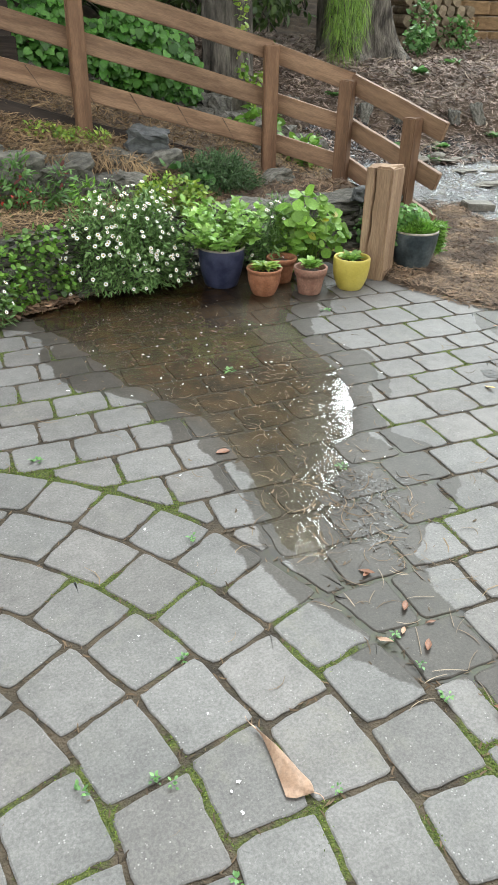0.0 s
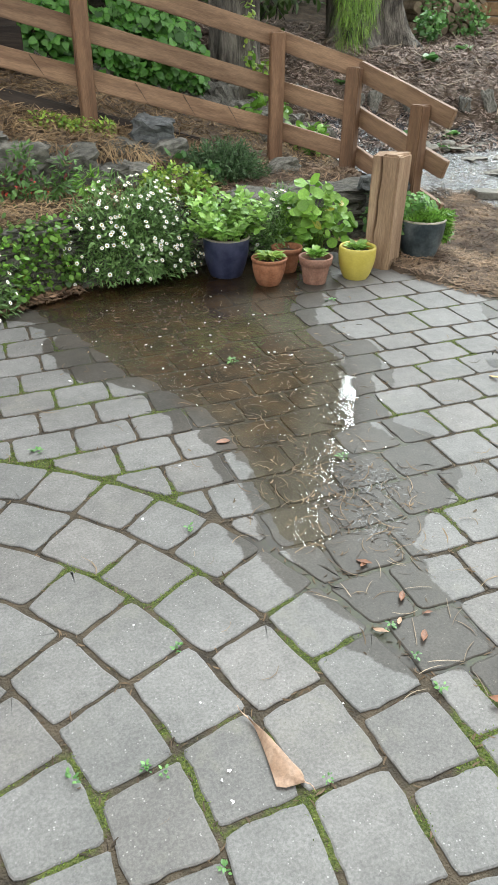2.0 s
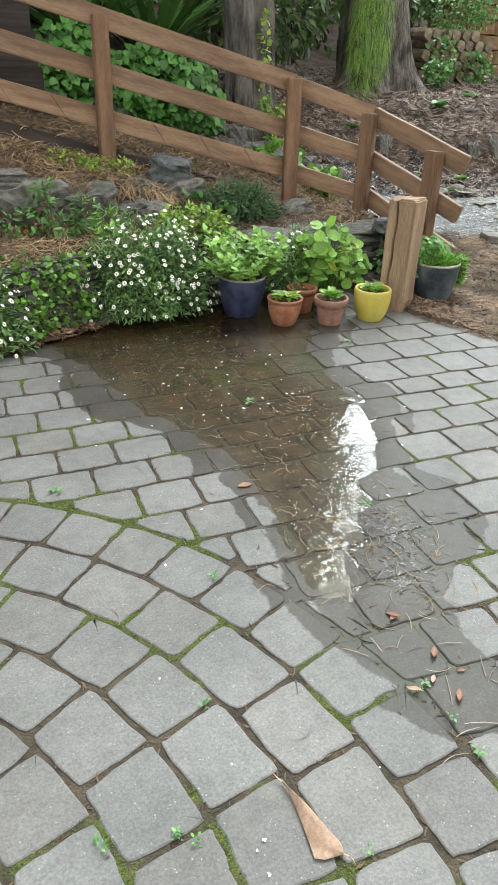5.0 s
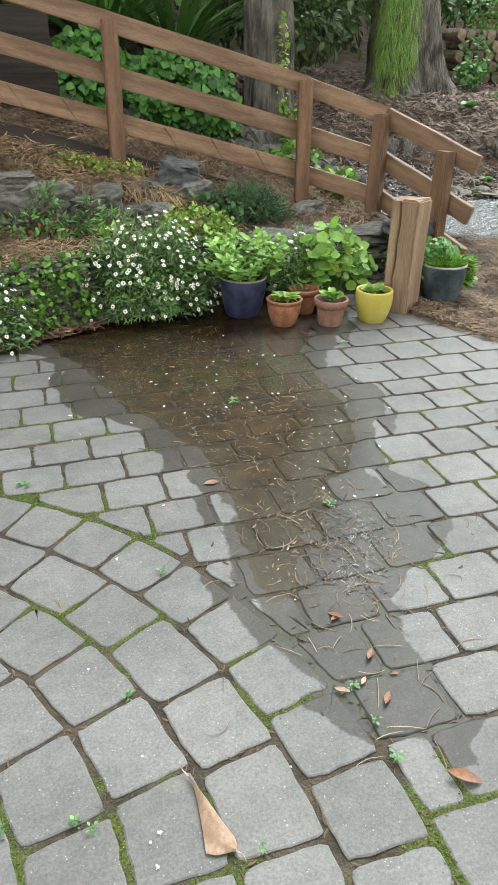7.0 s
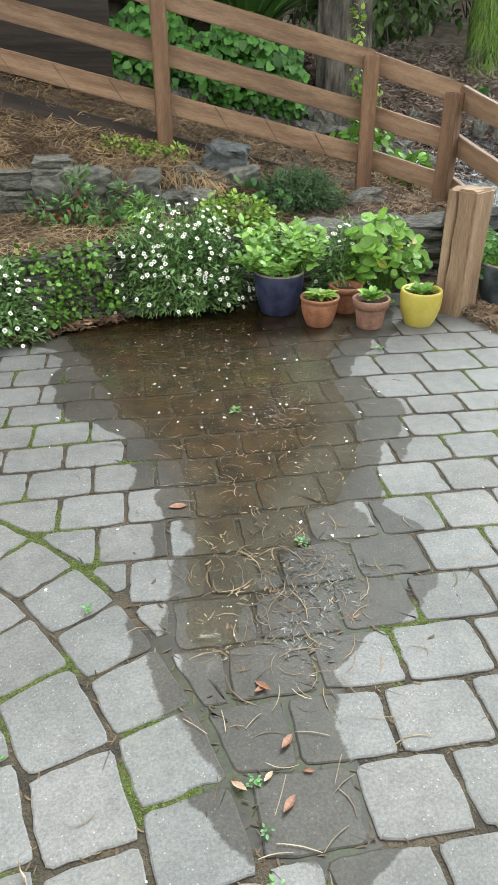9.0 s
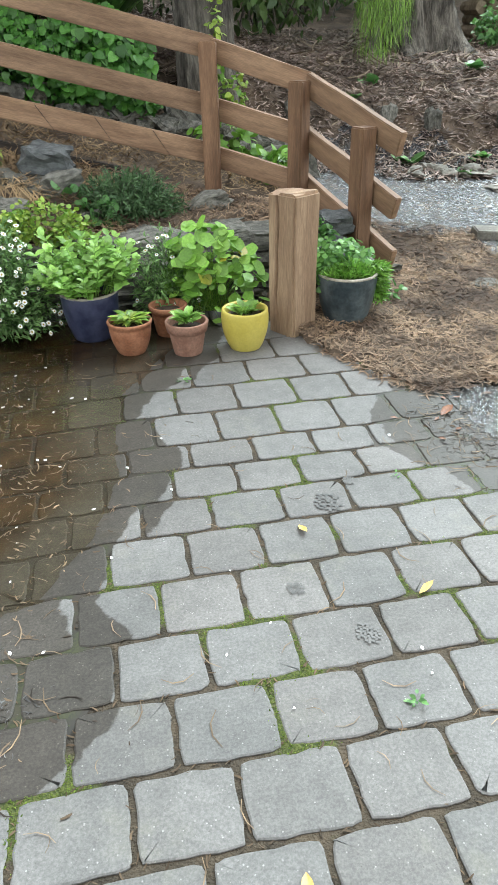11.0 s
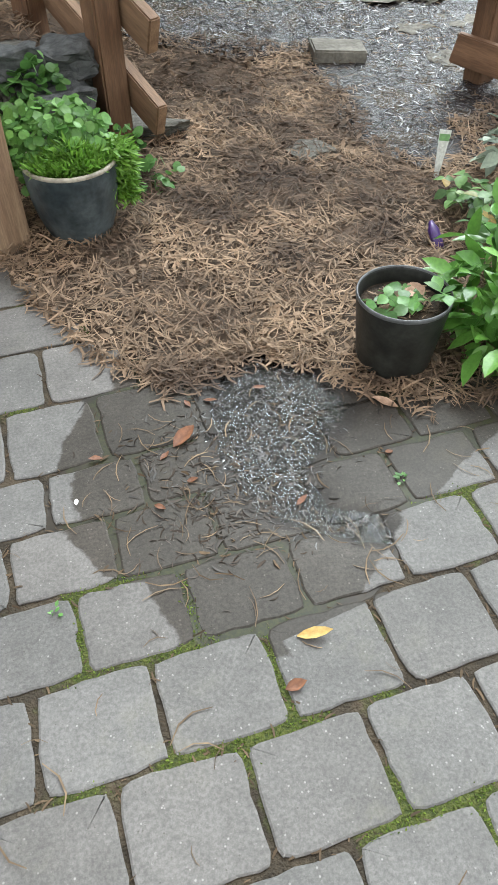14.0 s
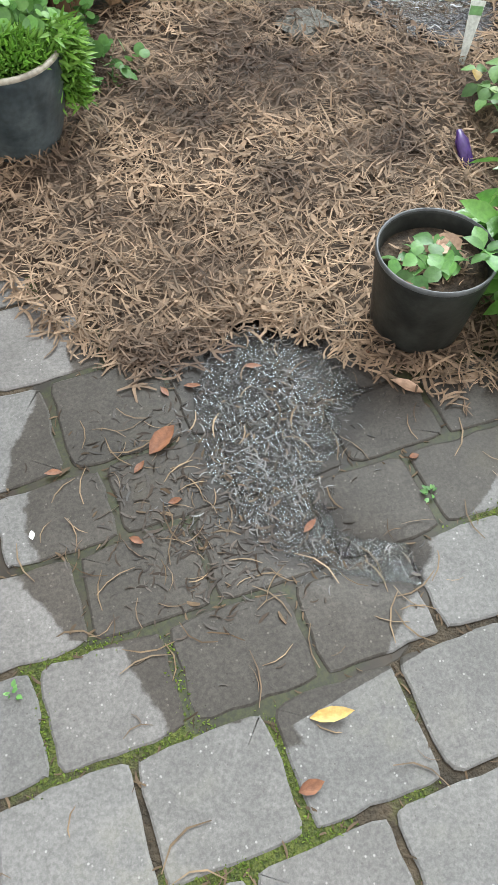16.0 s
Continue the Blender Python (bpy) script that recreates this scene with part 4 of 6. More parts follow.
def dry_wall(label, line, x0, x1, z0, z1, course, length, depth, lean=0.25, meshes=SLATES):
    """Stones laid dry in uneven courses along a line y = line(x)."""
    wall = thing("stone_wall", label, "stone wall", kind="structure")
    z, row = z0, 0
    while z < z1 - 0.01:
        h = course * (0.65 + 0.7 * random.random())
        x = x0 - random.random() * length
        while x < x1:
            l = length * (0.5 + random.random())
            xm = x + l / 2
            slope = math.degrees(math.atan2(line(xm + 0.05) - line(xm - 0.05), 0.1))
            y = line(xm) + depth * 0.5 + (z - z0) * lean + 0.025 * (random.random() - 0.5)
            ztop = z1 + 0.04 * noise.noise((xm * 2, 0, z1))
            if z < ztop:
                m = pose(xm, y, z + h / 2, 4 * (random.random() - 0.5), 4 * (random.random() - 0.5), slope + 6 * (random.random() - 0.5)) @ Matrix.Diagonal((l * 1.02, depth, h * 1.05, 1))
                shared("stone", meshes[random.randrange(len(meshes))], m, wall)
            x += l
        z += h
        row += 1
    return wall


dry_wall("low dry-stacked slate wall overgrown with creepers", wall_line, -0.5, 2.05, -0.02, 0.36, 0.042, 0.21, 0.16)
dry_wall("low wall of long grey stone slabs behind the pots", lambda x: wall_line(x) - 0.02, 2.05, 3.28, -0.02, 0.30, 0.10, 0.42, 0.22, 0.2, ROUGH)
dry_wall("upper dry-stacked slate wall with straw on top", lambda x: 4.80, -0.4, 0.86, 0.36, 0.68, 0.05, 0.2, 0.16)
SLABS = [((1.02, 4.90, 0.53), (0.36, 0.18, 0.24), 3), ((1.37, 4.92, 0.51), (0.32, 0.20, 0.22), -6), ((1.60, 4.88, 0.44), (0.20, 0.18, 0.16), 10),
         ((2.42, 4.72, 0.31), (0.36, 0.24, 0.09), 3), ((2.78, 4.74, 0.32), (0.30, 0.24, 0.09), -4), ((3.12, 4.72, 0.33), (0.34, 0.2, 0.06), 6), ((3.26, 4.66, 0.25), (0.24, 0.2, 0.10), -10)]
for at, size, turn in SLABS:
    ob = shared("stone_slab", ROUGH[random.randrange(6)], pose(*at, 3, -2, turn) @ Matrix.Diagonal((*size, 1)), None)
    tagged(ob, "large rough grey stone slab retaining the terrace", "stone", "terrace slabs")


def rough_rock(name, at, size, turn, label, group):
    ob = shared(name, ROUGH[random.randrange(6)], pose(*at, 30 * (random.random() - 0.5), 30 * (random.random() - 0.5), turn) @ Matrix.Diagonal((size[0] * 1.8, size[1] * 1.8, size[2] * 1.8, 1)), None)
    return tagged(ob, label, "rock", group)


SLATE_ROCK = block_set(M_SLATE, 0.13, 3, 90.0)
for at, size, tilt in (((1.94, 5.17, 0.67), (0.25, 0.18, 0.14), (4, 8, -14)), ((3.40, 4.60, 0.37), (0.19, 0.14, 0.10), (3, -4, -15)), ((3.34, 4.50, 0.265), (0.21, 0.15, 0.12), (3, 4, 25)), ((3.22, 4.56, 0.385), (0.17, 0.13, 0.09), (-4, 3, 12))):
    tagged(shared("slate_boulder", SLATE_ROCK[int(at[0] * 10) % 3], pose(*at, *tilt) @ Matrix.Diagonal((*size, 1)), None), "angular blue-grey slate boulder lying on other stones", "rock")
rough_rock("boulder", (1.96, 5.08, 0.53), (0.15, 0.11, 0.085), 8, "broad grey boulder under the slate one", "terrace boulders")
rough_rock("boulder", (1.70, 5.06, 0.56), (0.10, 0.09, 0.075), 30, "grey-brown boulder in the terrace straw", "terrace boulders")
rough_rock("boulder", (1.72, 4.86, 0.46), (0.11, 0.09, 0.07), -20, "grey boulder in the terrace straw", "terrace boulders")
rough_rock("boulder", (2.80, 5.08, 0.40), (0.125, 0.08, 0.06), 10, "flat grey stone by the fence post", "terrace boulders")
rough_rock("boulder", (2.13, 4.93, 0.40), (0.07, 0.06, 0.05), 0, "small grey stone in the bed", "terrace boulders")
rough_rock("boulder", (3.27, 4.5, 0.22), (0.11, 0.08, 0.07), 5, "rough stone at the end of the wall", "terrace boulders")

# rocks along the far side of the path
for k in range(22):
    x = 0.95 + k * 0.125 + 0.05 * noise.noise((k * 3.3, 0, 0))
    y = 6.22 + 0.12 * noise.noise((k * 2.1, 4, 0)) + 0.05 * (k % 3)
    s = 0.075 + 0.05 * abs(noise.noise((k * 1.9, 8, 0)))
    rough_rock("path_rock", (x, y, ground_z(x, y) + s * 0.35), (s * 1.3, s, s * 0.85), k * 47, "rounded grey rock edging the path", "path rocks")
rough_rock("path_rock", (2.83, 6.36, 0.70), (0.13, 0.11, 0.135), 20, "tall pale grey rock at the foot of the tree", "path rocks")
rough_rock("path_rock", (3.02, 5.85, 0.44), (0.10, 0.08, 0.09), 20, "grey rock beside the path", "path rocks")
rough_rock("path_rock", (3.34, 6.0, 0.42), (0.16, 0.1, 0.12), -10, "broad tan-grey rock beside the path", "path rocks")
rough_rock("path_rock", (3.62, 6.05, 0.36), (0.10, 0.08, 0.14), 10, "upright grey rock beside the path", "path rocks")
for k in range(6):
    x = 3.75 + k * 0.42 + 0.3 * noise.noise((k * 5.1, 0.5, 0))
    y = 6.78 + 0.10 * noise.noise((k * 2.7, 4, 0))
    rough_rock("bank_stone", (x, y, ground_z(x, y) + 0.04), (0.06, 0.04, 0.10 + 0.04 * noise.noise((k, 9.5, 9))), 20 * noise.noise((k, 2, 2)), "upright grey stone retaining the mulched bank", "bank stones")
for k in range(16):
    x, y = 4.45 + 0.6 * RNG.random(), 6.15 + 0.22 * RNG.random()
    s = 0.03 + 0.03 * RNG.random()
    rock("pebble", (x, y, ground_z(x, y) + s * 0.3), (s * 1.3, s, s * 0.7), k * 31, 120.0 + k * 1.3, M_SLABTOP, "smooth pale river pebble below the bank", "river pebbles")


# ---- path ----
def build_path():
    xs, ys = np.arange(3.55, 5.95, 0.025), np.arange(4.0, 6.95, 0.025)
    verts, faces, index = [], [], {}
    for j, y in enumerate(ys):
        for i, x in enumerate(xs):
            d = min(math.hypot((x - 4.35) / 0.85, (y - 5.95) / 0.85), math.hypot((x - 4.9) / 0.5, (y - 5.2) / 0.95), math.hypot((x - 4.62) / 0.22, (y - 4.45) / 0.4), math.hypot((x - 5.35) / 0.6, (y - 5.8) / 0.8))
            if d + 0.25 * noise.noise((x * 4, y * 4, 1)) > 1:
                continue
            f = []
            for di, dj in ((0, 0), (1, 0), (1, 1), (0, 1)):
                key = (i + di, j + dj)
                if key not in index:
                    index[key] = len(verts)
                    px, py = xs[0] + key[0] * 0.025, ys[0] + key[1] * 0.025
                    verts.append((px, py, ground_z(px, py) + 0.012 + 0.006 * noise.noise((px * 25, py * 25, 0))))
                f.append(index[key])
            faces.append(f)
    m, t, s = node_material("wet_gravel")
    pos = position(t)
    vor = t.nodes.new("ShaderNodeTexVoronoi")
    vor.inputs["Scale"].default_value = 85
    t.links.new(pos, vor.inputs["Vector"])
    col = blend(t, ramp(t, vor.outputs["Distance"], 0.1, 0.6), (0.070, 0.067, 0.076), (0.026, 0.024, 0.026))
    col = blend(t, ramp(t, noise_node(t, pos, 7, 4), 0.5, 0.62), col, (0.045, 0.030, 0.018))
    t.links.new(col, s.inputs["Base Color"])
    s.inputs["Roughness"].default_value = 0.22
    s.inputs["Specular IOR Level"].default_value = 0.5
    bump(t, s, math_node(t, "ADD", math_node(t, "MULTIPLY", vor.outputs["Distance"], 0.5), math_node(t, "ADD", noise_node(t, pos, 34, 6), math_node(t, "MULTIPLY", noise_node(t, pos, 12, 3), 1.6))), 1.0, 0.011)
    return tagged(link_mesh("path", verts, faces, m, None, "", True), "wet gravel path glinting with sky light", "path", "", "structure")


build_path()
for k in range(14):
    x, y = 5.08 + 0.26 * (k % 3) + 0.05 * RNG.random(), 5.05 + 0.30 * (k // 3) + 0.06 * RNG.random()
    ob = shared("flagstone", ROUGH[k % 6], pose(x, y, ground_z(x, y) - 0.008, 0, 0, 40 * RNG.random()) @ Matrix.Diagonal((0.20 + 0.08 * RNG.random(), 0.17 + 0.08 * RNG.random(), 0.035, 1)), None)
    ob.data = ob.data.copy()
    ob.data.materials[0] = M_SLABTOP
    tagged(ob, "irregular pale flagstone set in the wet path", "flagstone", "path flagstones")


def build_step_block():
    bm = bmesh.new()
    bmesh.ops.create_cube(bm, size=1)
    bmesh.ops.transform(bm, matrix=Matrix.Diagonal((0.24, 0.15, 0.07, 1)), verts=bm.verts)
    bmesh.ops.bevel(bm, geom=bm.edges[:], offset=0.007, segments=2, affect="EDGES")
    ob = part("paving_block", bm, M_SLABTOP)
    ob.matrix_basis = pose(4.63, 5.13, 0.095, 2, 3, -12)
    tagged(ob, "loose flat tan paving block lying on wet gravel", "paving block")


build_step_block()
ob = shared("flat_stone", ROUGH[2], pose(4.20, 4.36, 0.045, 0, 0, 20) @ Matrix.Diagonal((0.15, 0.13, 0.035, 1)), None)
tagged(ob, "flat brown stone half buried in straw mulch", "stone")


def build_steps():
    """Dark sleepers as risers of the path's upper steps, tall enough to stand in for the shade between them."""
    for k, (y, z) in enumerate(((5.86, 1.12), (6.08, 1.32), (6.30, 1.52))):
        ob = part("step_riser", beam(1.7, 0.09, 0.21, 0.006), M_DARKWOOD)
        ob.matrix_basis = pose(-0.42, y, z, 0, 0, 2)
        tagged(ob, "dark timber sleeper forming a garden step and its shaded gap", "step", "garden steps")


build_steps()


def build_right_fence():
    fence = thing("fence", "short brown timber rail fence beside the wet path", "fence")
    ob = part("post", beam(0.95, 0.095, 0.095, 0.004, 6, 0.007), M_FENCEPOST, fence)
    ob.matrix_basis = pose(5.12, 4.74, -0.12, 0, -90, 20)
    ob = part("post", beam(0.95, 0.095, 0.095, 0.004, 6, 0.007), M_FENCEPOST, fence)
    ob.matrix_basis = pose(5.62, 4.30, -0.12, 0, -90, 20)
    for z in (0.20, 0.49, 0.74):
        a, b = (4.985, 4.755, z), (6.2, 3.75, z - 0.30)
        ob = part("rail", beam((Vector(b) - Vector(a)).length, 0.042, 0.115, 0.004, 8, 0.005), M_FENCEPOST, fence)
        ob.matrix_basis = between(a, b)


build_right_fence()


# ---- trees ----
def trunk_mesh(base, radius, height, lean, lobes, flare, seed, cut=0.0):
    bm = bmesh.new()
    steps, rings = 64, []
    zs = np.concatenate((np.linspace(-0.25, 0.5, 12), np.linspace(0.6, height, 22)))
    for z in zs:
        t = max(z, 0) / height
        ring = []
        for k in range(steps):
            a = 2 * math.pi * k / steps
            r = radius * (1 - 0.35 * t) * (1 + 0.17 * math.cos(lobes * a + seed) + 0.12 * math.cos((lobes + 2) * a + 2 * seed + z) - 0.16 * max(0.0, math.cos(6 * a + 2.2 * seed + 1.2 * math.sin(z * 1.7))) ** 6 + 0.11 * math.cos(9 * a + seed + 2.2 * math.sin(z * 1.4)) * (0.5 + 0.5 * math.sin(z * 2.3 + 3 * a)))
            root = max(0.0, math.cos((lobes + 1) * a + seed * 1.7)) ** 2
            r += radius * flare * (0.25 + root) * math.exp(-max(z, -0.1) * 5.5)
            r *= 1 + 0.09 * noise.noise((math.cos(a) * 4, math.sin(a) * 4, z * 2 + seed)) + 0.06 * noise.noise((math.cos(a) * 12, math.sin(a) * 12, z * 4))
            ring.append(bm.verts.new((r * math.cos(a) + lean[0] * z + 0.06 * math.sin(z * 1.3 + seed), r * math.sin(a) + lean[1] * z, z)))
        rings.append(ring)
    for a, b in zip(rings, rings[1:]):
        for k in range(steps):
            l = (k + 1) % steps
            bm.faces.new((a[k], a[l], b[l], b[k]))
    bmesh.ops.recalc_face_normals(bm, faces=bm.faces)
    return bm


TINY = blade(1.0, 0.45, 0.2, 0.2, "tiny")


def crown(name, clumps, leaf, count, parent, material=G_TREE):
    """Leaf clumps: centre and radii each; many small leaves with gaps between."""
    p, d = [], []
    for (cx, cy, cz), rad in clumps:
        q = RNG.normal(size=(count, 3))
        q /= np.linalg.norm(q, axis=1, keepdims=True)
        r = RNG.random(count) ** 0.45 * (1 + 0.35 * np.array([noise.noise((v[0] * 2 + cx, v[1] * 2 + cy, v[2] * 2)) for v in q]))
        p.append(np.array((cx, cy, cz)) + q * r[:, None] * np.array(rad))
        d.append(q)
    p, d = np.concatenate(p), np.concatenate(d)
    n = len(p)
    return scatter(name, TINY, p, d + RNG.normal(size=(n, 3)) * 0.7 + np.array((0, 0, -0.4)), d + RNG.normal(size=(n, 3)) * 0.6 + np.array((0, 0, 0.8)), leaf * (0.6 + 0.8 * RNG.random(n)), material, parent)


def limb(parent, a, b, r):
    stems("limb", [(a, b, (0.1, 0.05, 0.2))], r, M_TRUNK, parent)


def tree(label, at, radius, height, lean, lobes, flare, seed, clumps, leaf=0.14, count=420):
    ob = thing("tree", label, "tree", at)
    part("trunk", trunk_mesh(at, radius, height, lean, lobes, flare, seed), M_TRUNK, ob, "", True)
    top = (lean[0] * height, lean[1] * height, height * 0.95)
    local = [((c[0] - at[0], c[1] - at[1], c[2] - at[2]), r) for c, r in clumps]
    for c, r in local[::2]:
        limb(ob, top, c, radius * 0.3)
    crown("crown", local, leaf, count, ob)
    return ob


def clump_field(x0, x1, y0, y1, z0, z1, r, n, gap=None):
    out = []
    while len(out) < n:
        c = (x0 + (x1 - x0) * RNG.random(), y0 + (y1 - y0) * RNG.random(), z0 + (z1 - z0) * RNG.random())
        az, el = math.degrees(math.atan2(c[0] - 1.6, c[1] - 1.2)), math.degrees(math.atan2(c[2] - 1.2, math.hypot(c[0] - 1.6, c[1] - 1.2)))
        if gap and gap[0] < az < gap[1] and el > gap[2]:
            n -= 1
            continue
        s = r * (0.6 + 0.8 * RNG.random())
        out.append((c, (s, s, s * 0.7)))
    return out


# bearings and height of the gap left in the far crowns for mirrored sky
OPEN_SKY = (29, 75, 17)
# trunk as seen; the crown is out of view, added to shade the left
tree("grey twin-stemmed tree with furrowed bark, unseen crown added for shade", (2.97, 6.66, 0.62), 0.19, 4.4, (0.02, 0.05), 3, 0.35, 1.3,
     clump_field(-3.0, 2.6, 6.8, 9.4, 3.2, 5.8, 0.7, 46), 0.17, 260)
# crown out of view, placed to keep sky out of the puddle's left side
tree("second grey stem growing beside the twin tree", (3.23, 6.95, 0.70), 0.10, 4.2, (0.05, 0.04), 2, 0.4, 4.1,
     clump_field(0.4, 5.1, 8.0, 9.6, 3.3, 7.3, 0.62, 108), 0.17, 280)
# unseen clumps; the last two groups are added to break up puddle glints
tree("large pale-barked tree with flaring roots on the bank", (5.42, 8.75, 0.98), 0.34, 3.6, (0.03, 0.12), 4, 0.75, 2.2,
     clump_field(3.0, 5.4, 8.6, 9.8, 4.4, 8.2, 0.5, 24) + clump_field(4.6, 5.7, 8.6, 9.8, 4.9, 6.8, 0.5, 14) + clump_field(5.8, 7.0, 8.6, 9.8, 3.3, 5.0, 0.18, 4))
# two trees out of view, added as the dark treeline mirrored in the water
tree("unseen dark evergreen added far behind the garden", (-2.6, 12.0, 1.6), 0.22, 4.0, (0, 0), 3, 0.4, 5.0,
     clump_field(-6.5, 3.5, 11.0, 14.0, 2.6, 9.5, 1.1, 52, OPEN_SKY), 0.22, 380)
tree("unseen dark evergreen added far behind the wall", (8.4, 14.5, 1.9), 0.25, 3.0, (0, 0), 3, 0.4, 6.0,
     clump_field(3.5, 14.0, 13.0, 16.0, 2.6, 6.6, 1.1, 40, OPEN_SKY), 0.22, 380)


# ---- bushes and undergrowth behind the fence ----
def plant(name, label, category="plant", group=""):
    return thing(name, label, category, group=group)


def hedge(label, boxes, leaf, count, template, material, name="shrub", category="shrub", dead=None, single=False):
    ob = plant(name, label, category)
    for c, r in boxes:
        bush_leaves("foliage", c, r, count, template, leaf, material, ob, shell=0.45, lumps=0.45, single=single)
        if dead:
            lines = [((c[0] + (RNG.random() - 0.5) * r[0], c[1] + (RNG.random() - 0.5) * r[1] * 0.5, c[2] - r[2]), (c[0] + (RNG.random() - 0.5) * 2 * r[0], c[1], c[2] + r[2] * 0.5), (0, 0, 0)) for _ in range(12)]
            stems("stem", lines, 0.012, M_TRUNK, ob)
    return ob


HEART, OVATE, LANCE, ROUND, STRAP = blade(1, 0.95, 0.18, 0.3, "heart"), blade(1, 0.55, 0.3, 0.3, "ovate"), blade(1, 0.22, 0.3, 0.3, "lance"), blade(1, 1.05, -0.1, 0.1, "round"), blade(1, 0.075, 0.3, 0.45, "strap")


def heart_bed():
    ob = plant("heart_leaf_plant", "dense bed of large glossy heart-shaped leaves behind the fence")
    n = 2700
    x = 1.12 + 1.52 * RNG.random(n)
    y = 6.22 + 0.55 * RNG.random(n)
    t = RNG.random(n)
    top = 1.52 - 0.12 * (x - 1.1) + 0.08 * np.sin(x * 9) - 0.12 * (y < 6.35)
    low = 0.90 - 0.09 * (x - 1.1)
    p = np.stack((x, y - 0.10 * np.sin(t * 3.1), low + (top - low) * t), 1)
    ahead = np.stack((RNG.normal(size=n) * 0.6, -0.7 - 0.4 * RNG.random(n), -0.55 + RNG.normal(size=n) * 0.25), 1)
    up = np.stack((RNG.normal(size=n) * 0.3, -0.75 + 0 * x, 0.75 + 0 * x), 1)
    scatter("leaves", HEART, p, ahead, up, 0.056 * (0.55 + 0.8 * RNG.random(n)), G_HEART, ob)
    lines = [((a, 6.6, 0.7), (a + 0.1 * (RNG.random() - 0.5), 6.35, b), (0, 0, 0.1)) for a, b in zip(1.2 + 1.4 * RNG.random(50), 1.0 + 0.4 * RNG.random(50))]
    stems("stalk", lines, 0.005, G_HEART, ob)


heart_bed()


def strap_plant(at, count, length, label):
    ob = plant("strap_leaf_plant", label)
    a = RNG.random(count) * 2 * math.pi
    p = np.array(at) + np.stack((np.cos(a) * 0.12 * RNG.random(count), np.sin(a) * 0.1 * RNG.random(count), 0.05 * RNG.random(count)), 1)
    ahead = np.stack((np.cos(a) * 0.7, np.sin(a) * 0.7, 0.9 + 0.5 * RNG.random(count)), 1)
    scatter("leaves", STRAP, p, ahead, np.tile((0, 0, 1.0), (count, 1)) + 0.3 * np.stack((-np.cos(a), -np.sin(a), 0 * a), 1), length * (0.6 + 0.6 * RNG.random(count)), G_STRAP, ob)


strap_plant((1.75, 7.15, 1.25), 90, 0.9, "clump of long arching green strap leaves behind the bed")
strap_plant((2.35, 7.1, 1.2), 80, 0.85, "clump of long arching green strap leaves by the tree")
strap_plant((1.1, 7.3, 1.5), 60, 0.9, "clump of long arching green strap leaves above the steps")
hedge("dark ivy-like undergrowth on the shaded bank", [((3.9, 8.4, 1.75), (0.7, 0.4, 0.5)), ((4.5, 9.3, 2.0), (0.9, 0.5, 0.7)), ((3.3, 8.6, 2.0), (0.6, 0.5, 0.6)), ((6.4, 10.2, 2.2), (0.9, 0.5, 0.6))], 0.10, 700, OVATE, G_TREE, dead=True)
hedge("dense dark shrubbery at the back of the garden", [((0.0, 8.2, 2.2), (1.5, 0.7, 0.9)), ((1.9, 8.3, 2.2), (1.2, 0.6, 0.9)), ((-2.2, 7.6, 2.3), (1.4, 0.8, 1.0)), ((5.2, 11.0, 2.4), (1.8, 0.6, 0.9)), ((8.3, 11.6, 2.6), (1.6, 0.6, 0.8))], 0.13, 1100, OVATE, G_TREE, dead=True)
hedge("sunny yellow-green bush beside the log pile", [((7.0, 9.5, 1.95), (0.42, 0.3, 0.4)), ((7.5, 9.7, 2.1), (0.4, 0.3, 0.35))], 0.045, 900, OVATE, G_CLOVER)
hedge("low green plants growing below the tree", [((3.05, 5.98, 0.62), (0.20, 0.12, 0.16)), ((3.32, 5.72, 0.46), (0.16, 0.12, 0.12))], 0.055, 130, HEART, G_THYME, "low_plant", "plant")
hedge("yellow-green creeper climbing the tree trunk", [((3.08, 6.42, 1.25), (0.05, 0.04, 0.45)), ((3.2, 6.4, 0.85), (0.10, 0.05, 0.14))], 0.035, 90, HEART, G_YELLOW, "creeper", "creeper")
hedge("ivy and weeds over the log pile", [((6.55, 9.0, 1.35), (0.22, 0.16, 0.28)), ((7.1, 9.0, 1.25), (0.25, 0.16, 0.22)), ((6.3, 8.7, 1.2), (0.18, 0.12, 0.16))], 0.045, 200, HEART, G_CLOVER, "ivy", "creeper")


def weeping():
    ob = plant("weeping_foliage", "bright green weeping needle foliage hanging by the tree")
    for cx, cy, top, drop, n, wide in ((4.72, 7.7, 2.5, 1.45, 1900, 0.17), (4.88, 7.75, 2.4, 1.1, 1300, 0.15), (4.62, 7.72, 2.0, 0.75, 800, 0.12), (4.95, 7.8, 2.1, 0.9, 600, 0.1)):
        a = RNG.random(n) * 2 * math.pi
        r = wide * np.sqrt(RNG.random(n))
        t = RNG.random(n)
        p = np.stack((cx + r * np.cos(a) * (0.5 + 0.7 * t), cy + r * np.sin(a), top - drop * t), 1)
        ahead = np.stack((0.45 * np.cos(a) + 0.2 * RNG.normal(size=n), 0.3 * np.sin(a), -0.8 + 0.25 * RNG.normal(size=n)), 1)
        scatter("needles", blade(1, 0.03, 0.3, 0.25, "strap"), p, ahead, np.stack((np.cos(a), np.sin(a), 0.2 + 0 * a), 1), 0.10 * (0.5 + 0.9 * RNG.random(n)), G_WEEP, ob)
    stems("branches", [((4.9, 8.2, 2.6), (4.78 + 0.2 * math.cos(k), 7.7 + 0.2 * math.sin(k), 1.5), (0, 0, 0.15)) for k in range(9)], 0.008, M_TRUNK, ob)


weeping()


